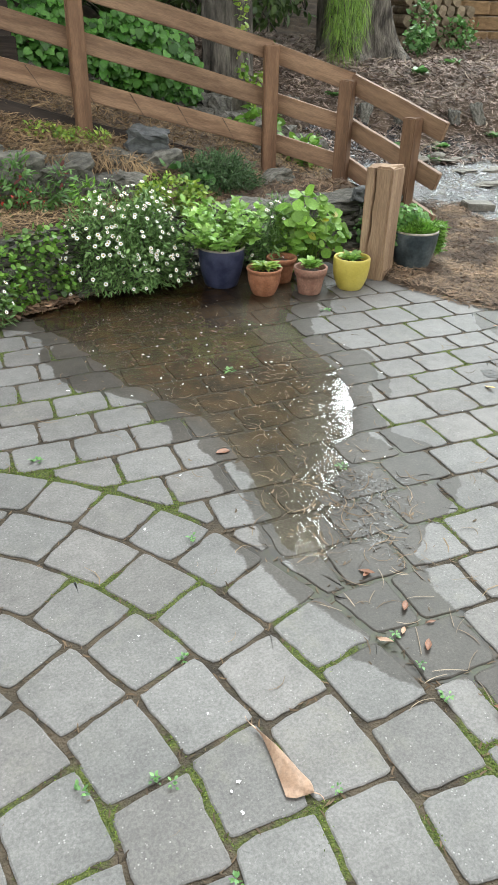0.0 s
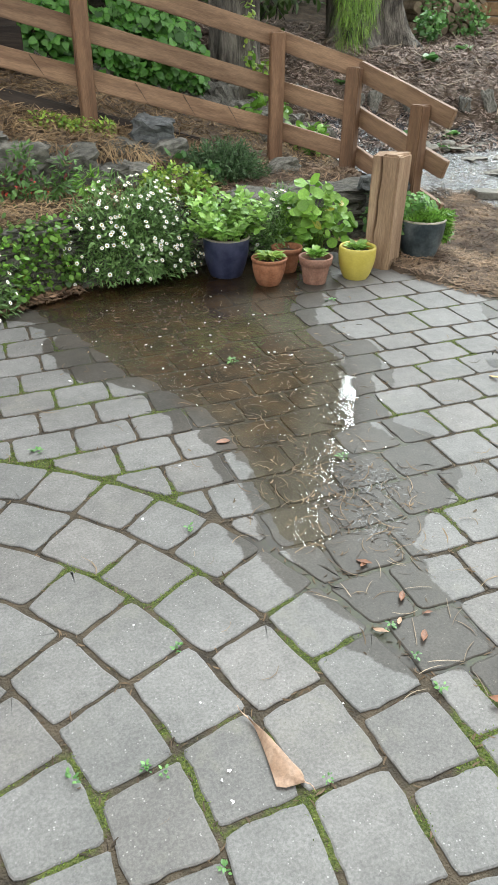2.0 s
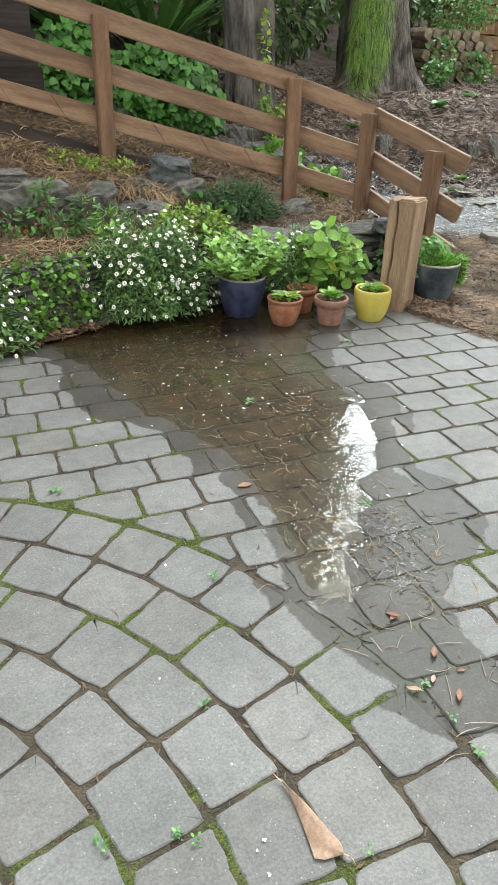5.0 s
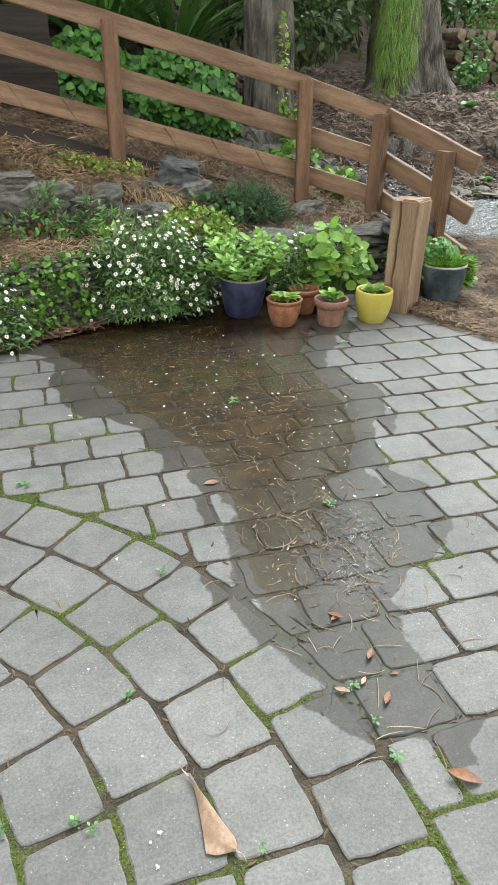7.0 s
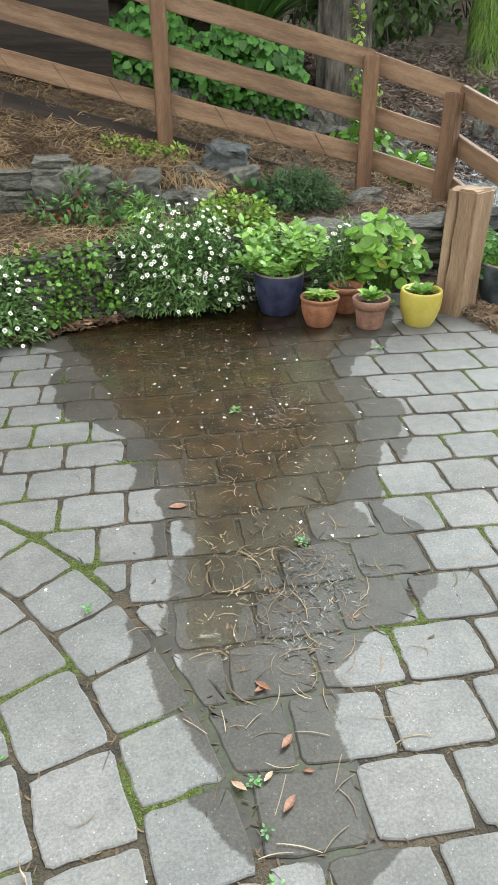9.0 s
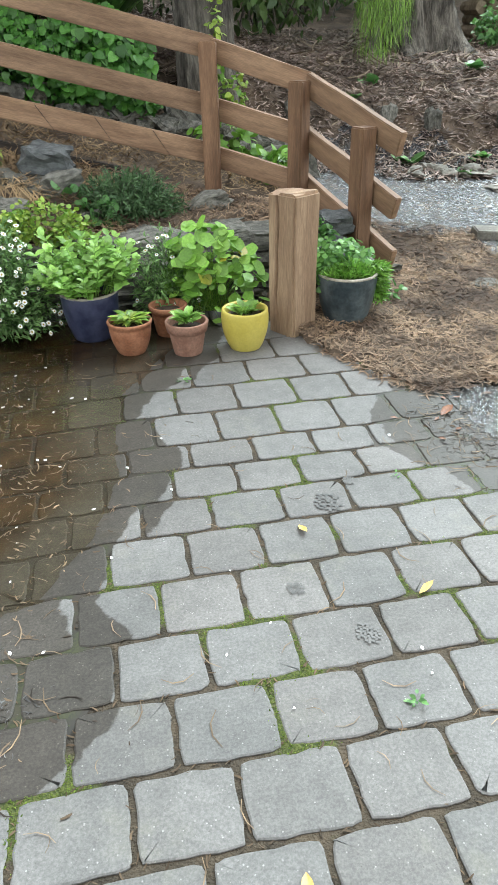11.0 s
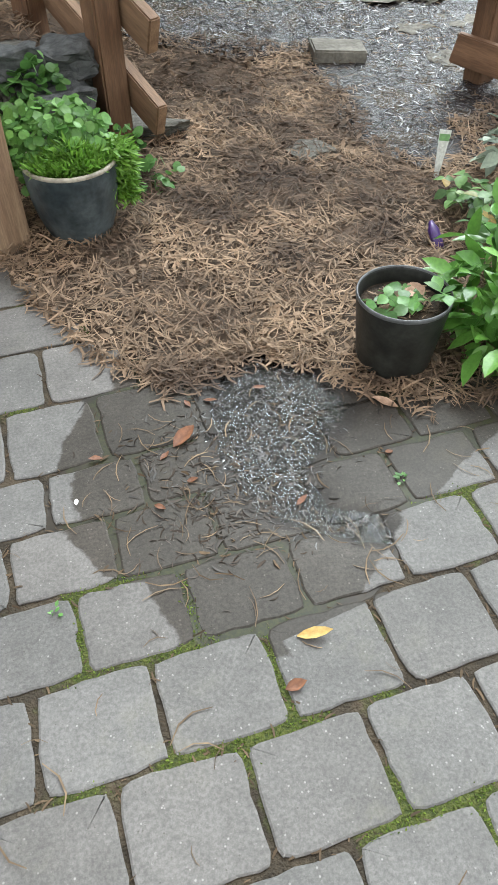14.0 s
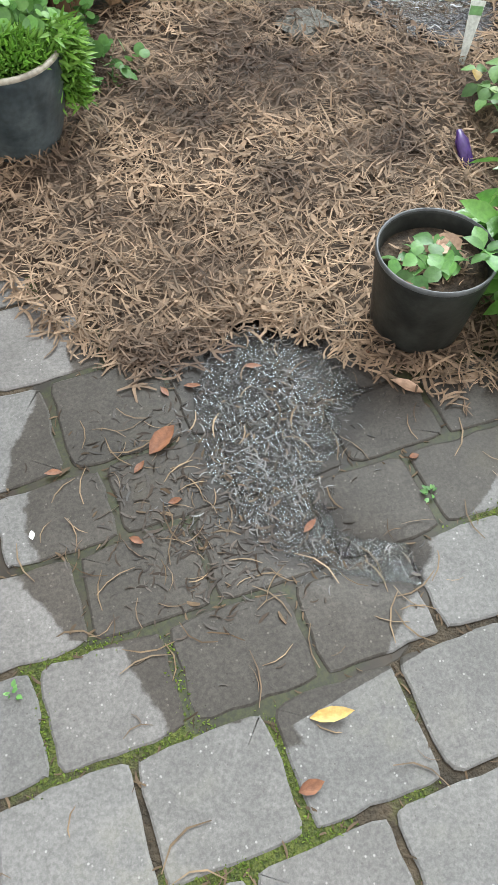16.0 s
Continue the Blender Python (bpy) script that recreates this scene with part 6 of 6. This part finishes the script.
litter("bark_litter", spots(42000, 2.6, 8.6, 6.10, 9.8, lambda x, y: RNG.random() < 1.25 - 0.2 * (y - 6.15), 0.008, 0.03), 0.050, 0.0065, M_BARK, "grey-brown bark and twig litter on the bank", "mulch", 0.7)
litter("twigs", spots(500, 3.4, 8.0, 6.2, 9.5, lambda x, y: True, 0.02, 0.05), 0.22, 0.007, M_LOG, "loose dry twigs on the bank", "twigs", 0.7)
litter("debris", spots(2600, 3.6, 5.6, 4.2, 6.9, lambda x, y: not on_mulch(x, y), 0.018, 0.008), 0.024, 0.0024, M_CRUMB, "wet bark shreds on the gravel path", "mulch", 0.5, soft=0.1)


def floor_z(x, y):
    """Top of the paving, or of the water over it."""
    return max(-dip(x, y), WATER_Z) if min(beyond(POOL_A, x, y), beyond(POOL_B, x, y)) < 0.05 else -dip(x, y)


def floor_spots(n, shapes, spread, lift=0.003):
    out, size = [], np.array([s[2] * s[3] for s in shapes])
    for _ in range(n):
        cx, cy, rx, ry = shapes[RNG.choice(len(shapes), p=size / size.sum())]
        x, y = cx + rx * spread * RNG.normal(), cy + ry * spread * RNG.normal()
        if y < wall_line(x) - 0.05 and y < mulch_edge(x) + 0.1:
            out.append((x, y, floor_z(x, y) + lift))
    return out


litter("needles", floor_spots(280, DRIFT, 0.55), 0.040, 0.0014, M_NEEDLE, "dry needles floating on the puddle", "needles", 0.7, soft=0.03, curl=0.5)
litter("needles", floor_spots(75, [(1.66, 1.98, 0.26, 0.42)], 0.55), 0.075, 0.0017, M_NEEDLE, "long dry needles washed together on wet paving", "needles", 0.6, soft=0.03, curl=0.6)
litter("needles", floor_spots(95, [(3.32, 3.0, 0.16, 0.3), (3.3, 2.88, 0.18, 0.2), (3.88, 2.95, 0.25, 0.18), (3.6, 2.72, 0.25, 0.1)], 0.55), 0.060, 0.0014, M_NEEDLE, "long dry needles washed against the mulch", "needles", 0.6, soft=0.04, curl=0.5)
litter("needles", floor_spots(170, [(2.3, 2.3, 1.4, 1.2)], 0.6), 0.060, 0.0016, M_NEEDLE, "single dry needles scattered over the paving", "needles", 0.6, soft=0.03, curl=0.8)
litter("straw", [(3.1 + 0.9 * q, mulch_edge(3.1 + 0.9 * q) - 0.10 * RNG.random() ** 2 + 0.03, 0.006) for q in RNG.random(520)], 0.05, 0.0035, M_STRAW, "straw spilling from the mulch onto the paving", "straw", 0.6, soft=0.08, curl=0.6)
litter("straw", [(3.36 + 0.5 * q, mulch_edge(3.36 + 0.5 * q) - 0.03 + 0.09 * RNG.random(), 0.004 + 0.012 * RNG.random()) for q in RNG.random(420)], 0.034, 0.0021, M_STRAW, "matted wet straw at the puddle's edge", "straw", 0.8, soft=0.12, curl=0.4)
litter("straw", [(0.3 + 1.7 * q, wall_line(0.3 + 1.7 * q) - 0.02 - 0.10 * RNG.random() ** 2, 0.006) for q in RNG.random(260)], 0.05, 0.0035, M_STRAW, "dry stalks fallen along the foot of the wall", "straw", 0.6, soft=0.25, curl=0.6)


litter("leaf_litter", [(0.25 + 1.0 * q, wall_line(0.25 + 1.0 * q) - 0.16 * RNG.random() ** 1.5 + 0.03, 0.004 + 0.02 * RNG.random()) for q in RNG.random(1500)], 0.026, 0.0065, M_LITTER, "brown dead leaves heaped along the foot of the wall", "leaf litter", 0.7, soft=0.3, curl=0.5)


def hanging_straw():
    """Dry strands trailing over the upper terrace's stones."""
    n = 420
    x = -0.3 + 2.2 * RNG.random(n)
    p = [(a, 4.925 - 0.02 * RNG.random(), ground_z(a, 5.0) + 0.03 - 0.03 * RNG.random()) for a in x]
    ahead = np.stack((0.5 * RNG.normal(size=n), -0.25 - 0.3 * RNG.random(n), -0.9 + 0.3 * RNG.random(n)), 1)
    ob = scatter("straw", blade(1, 0.045, 0.1, 0.2, "strap"), p, ahead, np.tile((0, -1.0, 0.5), (n, 1)), 0.06 + 0.09 * RNG.random(n), M_GOLD)
    tagged(ob, "dry straw trailing over the terrace stones", "straw", "", "stuff")


hanging_straw()
litter("debris", floor_spots(600, DRIFT, 0.5, 0.001), 0.014, 0.0024, M_NEEDLE, "fine brown plant debris floating on the puddle", "debris", 0.8, soft=0.02)
litter("debris", floor_spots(140, [(1.66, 2.0, 0.3, 0.42), (3.4, 3.0, 0.25, 0.22)], 0.55, 0.002), 0.014, 0.003, M_CRUMB, "small wet bark crumbs on the paving", "debris", 0.8, soft=0.1)


def joint_crumbs():
    """Brown crumbs and bits of straw caught in the joints."""
    p = []
    for poly, seed in list(straight_pavers()) + list(ring_pavers()):
        c = Vector((sum(q[0] for q in poly) / len(poly), sum(q[1] for q in poly) / len(poly)))
        if not (0.5 < c.x < 4.0 and 0.9 < c.y < 3.8):
            continue
        for i in range(len(poly)):
            a, b = Vector(poly[i]), Vector(poly[(i + 1) % len(poly)])
            for t in RNG.random(3):
                q = a + (b - a) * t
                p.append((q.x + 0.005 * RNG.normal(), q.y + 0.005 * RNG.normal(), floor_z(q.x, q.y) - 0.003 + 0.003 * RNG.random()))
    litter("debris", p, 0.014, 0.0018, M_CRUMB, "brown crumbs and bark bits caught in paving joints", "debris", 0.9, soft=0.3)


joint_crumbs()


litter("shreds", floor_spots(520, [(3.66, 3.20, 0.15, 0.14), (3.42, 3.10, 0.14, 0.18), (3.40, 2.92, 0.16, 0.16), (3.55, 2.86, 0.12, 0.10)], 0.62, 0.001), 0.017, 0.0018, M_WETCHIP, "dark wet mulch shreds standing in the puddle", "mulch", 0.7, soft=0.06, curl=0.6)
litter("shreds", floor_spots(850, [(3.63, 3.17, 0.17, 0.17), (3.55, 2.98, 0.11, 0.14), (3.66, 2.78, 0.07, 0.03)], 0.58, 0.0012), 0.013, 0.0012, M_GLINT, "soaked shreds glistening on the small puddle", "mulch", 0.8, soft=0.11, curl=0.5)
# glossy bits added for the speckle of sky on the thin water film
litter("shreds", floor_spots(520, [(1.80, 2.05, 0.11, 0.12), (1.70, 1.85, 0.08, 0.09)], 0.6, 0.0015), 0.011, 0.0013, M_GLINT, "glossy fine litter added as sky speckle at the puddle's shallow end", "debris", 0.8, soft=0.14, curl=0.5)
# the same on the path, added for the glints of wet gravel
litter("shreds", spots(2300, 3.6, 5.6, 4.2, 6.5, lambda x, y: not on_mulch(x, y), 0.016, 0.006), 0.022, 0.0028, M_GLINT, "glossy bark shreds added as sky glints on the wet path", "mulch", 0.7, soft=0.2, curl=0.4)
litter("shreds", floor_spots(80, [(1.72, 2.15, 0.2, 0.3), (1.62, 1.9, 0.16, 0.2)], 0.6, 0.001), 0.04, 0.0022, M_WETCHIP, "dark wet plant shreds at the puddle's end", "debris", 0.7, soft=0.05, curl=0.7)


litter("bark_flakes", floor_spots(80, [(3.64, 3.16, 0.17, 0.17), (3.57, 2.92, 0.09, 0.12), (3.70, 2.74, 0.08, 0.04)], 0.6, 0.0015), 0.010, 0.0028, M_WETCHIP, "small dark bark flakes floating in the puddle", "mulch", 0.9, soft=0.05, curl=0.2)
litter("bark_flakes", floor_spots(190, [(3.36, 3.02, 0.10, 0.20), (3.42, 2.88, 0.12, 0.10)], 0.6, 0.0015), 0.017, 0.0022, M_WETCHIP, "dark wet bark strips washed up beside the puddle", "mulch", 0.9, soft=0.08, curl=0.4)
litter("bark_flakes", floor_spots(80, [(1.74, 2.14, 0.20, 0.24), (1.60, 2.45, 0.12, 0.2)], 0.6, 0.0015), 0.014, 0.0034, M_WETCHIP, "small dark bark flakes at the puddle's shallow end", "mulch", 0.9, soft=0.05, curl=0.2)


def petals():
    p = floor_spots(45, DRIFT[:2], 0.6, 0.002) + floor_spots(16, [(2.2, 2.6, 1.2, 1.0)], 0.6, 0.002)
    n = len(p)
    ob = scatter("petals", blade(1, 0.6, 0.1, 0.05, "ovate"), p, RNG.normal(size=(n, 3)) * (1, 1, 0.03) + (0.01, 0, 0), np.tile((0, 0, 1.0), (n, 1)) + RNG.normal(size=(n, 3)) * 0.1, 0.013 * (0.5 + RNG.random(n)), M_WHITE)
    tagged(ob, "fallen white petals on the puddle and paving", "petals", "", "stuff")


petals()


def fallen_leaf(at, length, width, turn, material, label, curl=0.25, fold=0.5, tilt=0.0):
    v, f = blade(length, width, fold, -curl, "ovate")
    v[:, 2] += 0.004 * np.array([noise.noise((p[0] * 60, p[1] * 60, turn)) for p in v])
    v[:, 2] -= v[:, 2].min()
    n = len(v)
    verts = [tuple(p) for p in v] + [(p[0], p[1], p[2] - 0.0008) for p in v]
    faces = f + [tuple(i + n for i in q[::-1]) for q in f]
    ob = link_mesh("fallen_leaf", verts, faces, material, None, "", True)
    ob.matrix_basis = pose(at[0], at[1], floor_z(*at) + 0.003, tilt, 0, turn)
    return tagged(ob, label, "leaf")


def folded_leaf():
    """A large dead leaf folded along its rib: a keel of two sides lying open to one side, with a bent stalk."""
    a, b = Vector((1.086, 1.338)), Vector((1.137, 1.158))
    along, across = (b - a), Vector(((b - a).y, -(b - a).x)).normalized()
    top, low, verts, faces, n = [], [], [], [], 14
    for k in range(n + 1):
        t = k / n
        w = 0.052 * max(0.0, (t - 0.10) / 0.78) ** 1.15 if t < 0.88 else 0.052 * (1 - (t - 0.88) / 0.12) ** 0.7
        rib = a + along * t
        h = 0.012 + 0.016 * math.sin(math.pi * t) + 0.002 * noise.noise((t * 9, 0, 1))
        for s, z in ((0.0, h), (0.35, h * 0.75), (0.75, h * 0.5 + 0.004 * noise.noise((t * 7, 3, 0))), (1.0, 0.006)):
            q = rib + across * (s * w)
            verts.append((q.x, q.y, z))
        for s, z in ((-0.10, h * 0.7), (-0.22, 0.004)):
            q = rib + across * (s * (w + 0.01))
            verts.append((q.x, q.y, z))
    for k in range(n):
        o, p = 6 * k, 6 * (k + 1)
        for i, j in ((3, 2), (2, 1), (1, 0), (0, 4), (4, 5)):
            faces.append((o + i, o + j, p + j, p + i))
    leaf = link_mesh("fallen_leaf", verts, faces, M_DEADLEAF, None, "", True)
    tagged(leaf, "large folded tan dead leaf with a curled stalk", "leaf")
    stems("leaf_stalk", [((1.086, 1.338, 0.010), (1.075, 1.372, 0.014), (-0.006, 0, 0.004)), ((1.137, 1.158, 0.008), (1.150, 1.135, 0.004), (0.003, 0, 0.004))], 0.0022, M_DEADLEAF, leaf)


folded_leaf()
fallen_leaf((2.68, 2.565), 0.055, 0.022, 190, M_YELLEAF, "small yellow fallen leaf on dry paving")
fallen_leaf((2.44, 1.60), 0.06, 0.024, 170, M_YELLEAF, "small yellow fallen leaf near a shoe print")
fallen_leaf((3.475, 2.56), 0.068, 0.024, -103, M_YELLEAF, "small yellow fallen leaf beside the wet paving")
fallen_leaf((2.91, 2.215), 0.055, 0.020, -62, M_YELLEAF, "narrow orange-yellow fallen leaf on paving")
fallen_leaf((3.42, 2.47), 0.04, 0.022, -90, M_REDLEAF, "small red-brown fallen leaf on paving")
fallen_leaf((3.37, 3.10), 0.07, 0.038, -60, M_REDLEAF, "curled orange-brown leaf at the puddle's edge", 0.3, 0.6)
fallen_leaf((1.46, 2.46), 0.06, 0.03, 100, M_REDLEAF, "tan leaf floating on the puddle", 0.1, 0.4)
fallen_leaf((3.93, 3.06), 0.07, 0.026, 50, M_DEADLEAF, "tan leaf beside the black pot", 0.15, 0.5)
fallen_leaf((1.67, 1.15), 0.075, 0.03, 60, M_REDLEAF, "brown curled leaf at a mossy joint", 0.25, 0.6)
for x, y, length, turn, mat, word in ((1.564, 1.718, 0.05, -143, M_REDLEAF, "star-shaped orange-brown"), (1.59, 1.70, 0.04, 120, M_REDLEAF, "torn orange-brown"), (1.476, 1.472, 0.042, -137, M_DEADLEAF, "small tan"), (1.563, 1.482, 0.034, -222, M_DEADLEAF, "curled tan"),
                                       (1.598, 1.424, 0.05, -219, M_REDLEAF, "narrow orange-red"), (1.621, 1.563, 0.05, -219, M_REDLEAF, "faded reddish"), (1.624, 1.472, 0.026, -100, M_REDLEAF, "tiny pink-brown")):
    fallen_leaf((x, y), length, length * 0.34, turn, mat, word + " fallen leaf on the wet paving", 0.2, 0.5)


def long_needles():
    """Single pale curved needles lying where the water left them."""
    verts, faces = [], []
    lines = [(1.414, 1.614, 0.069, -43), (1.478, 1.619, 0.06, -87), (1.542, 1.608, 0.055, -138), (1.662, 1.662, 0.054, -43), (1.777, 1.677, 0.069, -73), (1.828, 1.576, 0.082, -10),
             (1.664, 1.558, 0.076, -16), (1.697, 1.465, 0.072, -116), (1.699, 1.432, 0.069, -146), (1.656, 1.326, 0.075, -144), (1.585, 1.319, 0.087, -20), (1.538, 1.312, 0.067, 2),
             (1.466, 1.264, 0.078, 4), (1.624, 1.233, 0.072, -100), (1.57, 1.428, 0.092, -115), (1.584, 1.49, 0.069, -13), (1.606, 1.662, 0.078, -112)]
    for k, (x, y, length, ang) in enumerate(lines):
        a, bend, n = radians(ang), 0.9 * noise.noise((k * 3.7, 0.5, 0)), len(verts)
        for i in range(8):
            u = i / 7 - 0.5
            off, w = length * bend * (u * u - 0.12), 0.0011 * (1 - 1.6 * u * u * u * u * 8 * 0.5)
            for s in (-w, w):
                verts.append((x + math.cos(a) * u * length - math.sin(a) * (off + s), y + math.sin(a) * u * length + math.cos(a) * (off + s), 0.004 + 0.004 * abs(noise.noise((k, i * 0.4, 2)))))
        faces += [(n + 2 * i, n + 2 * i + 1, n + 2 * i + 3, n + 2 * i + 2) for i in range(7)]
    tagged(link_mesh("pale_needles", verts, faces, M_PALE, None, "", True), "long pale curved needles lying on wet paving", "needles", "", "stuff")


M_PALE = surface("pale_needles", (0.15, 0.105, 0.07), (0.33, 0.255, 0.175), 5, 0.7, 0.0, 40, varied=0.35, islands=True, coords="world")
long_needles()
for k in range(10):
    x, y = 3.5 + 0.2 * RNG.normal(), 3.05 + 0.13 * RNG.normal()
    fallen_leaf((x, y), 0.022 + 0.014 * RNG.random(), 0.013, RNG.random() * 360, M_REDLEAF, "small red-brown leaf floating in the puddle", 0.15, 0.4)


def weeds():
    for k, (x, y, s) in enumerate(((1.0, 1.585, 0.028), (0.88, 1.28, 0.026), (0.85, 1.31, 0.032), (1.17, 2.02, 0.035), (1.70, 3.10, 0.06), (0.80, 2.62, 0.05), (2.46, 3.62, 0.06),
                                   (1.79, 2.22, 0.04), (3.84, 2.85, 0.04), (1.185, 1.15, 0.022), (2.77, 1.90, 0.05), (0.70, 1.33, 0.04), (1.531, 1.254, 0.035), (1.522, 1.466, 0.035), (1.53, 1.359, 0.03), (3.05, 2.75, 0.03), (0.93, 1.06, 0.03))):
        rosette("weed", (x, y, floor_z(x, y) - 0.006), s, 13, blade(1, 0.6, 0.2, 0.2, "ovate"), s * 0.34, G_CLOVER, "small bright green weed in a paving joint", 0.5)


weeds()


def moss():
    """Tufts of moss along the joints where the damp lies."""
    p = []
    for poly, seed in list(straight_pavers()) + list(ring_pavers()):
        c = Vector((sum(q[0] for q in poly) / len(poly), sum(q[1] for q in poly) / len(poly)))
        if not (0.5 < c.x < 4.0 and 0.9 < c.y < 3.6):
            continue
        for i in range(len(poly)):
            a, b = Vector(poly[i]), Vector(poly[(i + 1) % len(poly)])
            for t in RNG.random(80):
                q = a + (b - a) * t
                if mossy(q.x, q.y) < 0.35 + 0.5 * RNG.random():
                    continue
                p.append((q.x + 0.0085 * RNG.normal(), q.y + 0.0085 * RNG.normal(), -0.0052 + 0.0031 * mossy(q.x, q.y) + 0.001 * RNG.random()))
    n = len(p)
    ob = scatter("moss", blade(1, 0.5, 0.2, 0.3, "tiny"), p, RNG.normal(size=(n, 3)) + (0, 0, 0.4), RNG.normal(size=(n, 3)) * 0.6 + (0, 0, 1.0), 0.0048 * (0.5 + RNG.random(n)), G_MOSS)
    tagged(ob, "green moss growing in the paving joints", "moss", "", "stuff")


moss()


def footprint(at, turn, size, label):
    """Wet tread marks left by a boot: small blocks of damp on the concrete."""
    verts, faces = [], []
    for i in range(-3, 4):
        for j in range(-4, 5):
            u, v = i * 0.014 + 0.004 * (j % 2), j * 0.0125
            if (u / 0.042) ** 2 + (v / 0.05) ** 2 > 1.0 or random.random() < 0.12:
                continue
            s = 0.0058 + 0.0018 * random.random()
            a = 0.7 if (i + j) % 2 else -0.7
            n = len(verts)
            for du, dv in ((-s, -s * 0.6), (s, -s * 0.8), (s * 1.1, s * 0.7), (-s * 0.9, s * 0.6)):
                verts.append(((u + du * math.cos(a) - dv * math.sin(a)) * size, (v + du * math.sin(a) + dv * math.cos(a)) * size, 0))
            faces.append((n, n + 1, n + 2, n + 3))
    ob = link_mesh("footprint", verts, faces, M_DAMP)
    ob.matrix_basis = pose(at[0], at[1], 0.0035, 0, 0, turn)
    return tagged(ob, label, "footprint", "", "stuff")


M_DAMP = surface("damp_mark", (0.098, 0.095, 0.091), (0.136, 0.131, 0.126), 30, 0.7, 0.0, 200)
for x, y, turn, size in ((2.798, 2.66, 25, 1.0), (2.356, 1.549, 10, 0.9), (2.736, 2.113, 18, 0.7), (2.897, 2.758, 30, 0.45), (2.604, 2.303, 40, 0.5)):
    footprint((x, y), turn, size, "damp boot tread mark on a dry paver")


def splash(at, r, seed):
    n = 12
    r *= 0.75
    ring = [(r * (0.25 + 1.5 * abs(noise.noise((seed, k * 0.9, 0)))) * math.cos(k * 2 * math.pi / n), r * (0.5 + 0.8 * abs(noise.noise((seed, k * 0.9, 4)))) * math.sin(k * 2 * math.pi / n), 0) for k in range(n)]
    ob = link_mesh("white_splash", ring, [tuple(range(n))], M_WHITE)
    ob.matrix_basis = pose(at[0], at[1], 0.0035, 0, 0, seed * 40)
    tagged(ob, "small chalky white splash dried on a paver", "stain", "white splashes")


for k, (x, y, r) in enumerate(((0.99, 1.175, 0.010), (1.007, 1.239, 0.012), (0.985, 1.225, 0.006), (1.003, 1.417, 0.007), (0.919, 1.698, 0.008), (1.30, 1.30, 0.005), (2.505, 1.937, 0.008), (2.835, 1.964, 0.009))):
    splash((x, y), r, k + 1.0)

litter("needles", floor_spots(30, [(3.62, 3.10, 0.20, 0.20), (3.45, 2.92, 0.12, 0.16)], 0.5, 0.002), 0.040, 0.0017, M_NEEDLE, "wet needles floating on the small puddle", "needles", 0.6, soft=0.05, curl=0.5)

# ---- paving pieces ----
build_pavers()
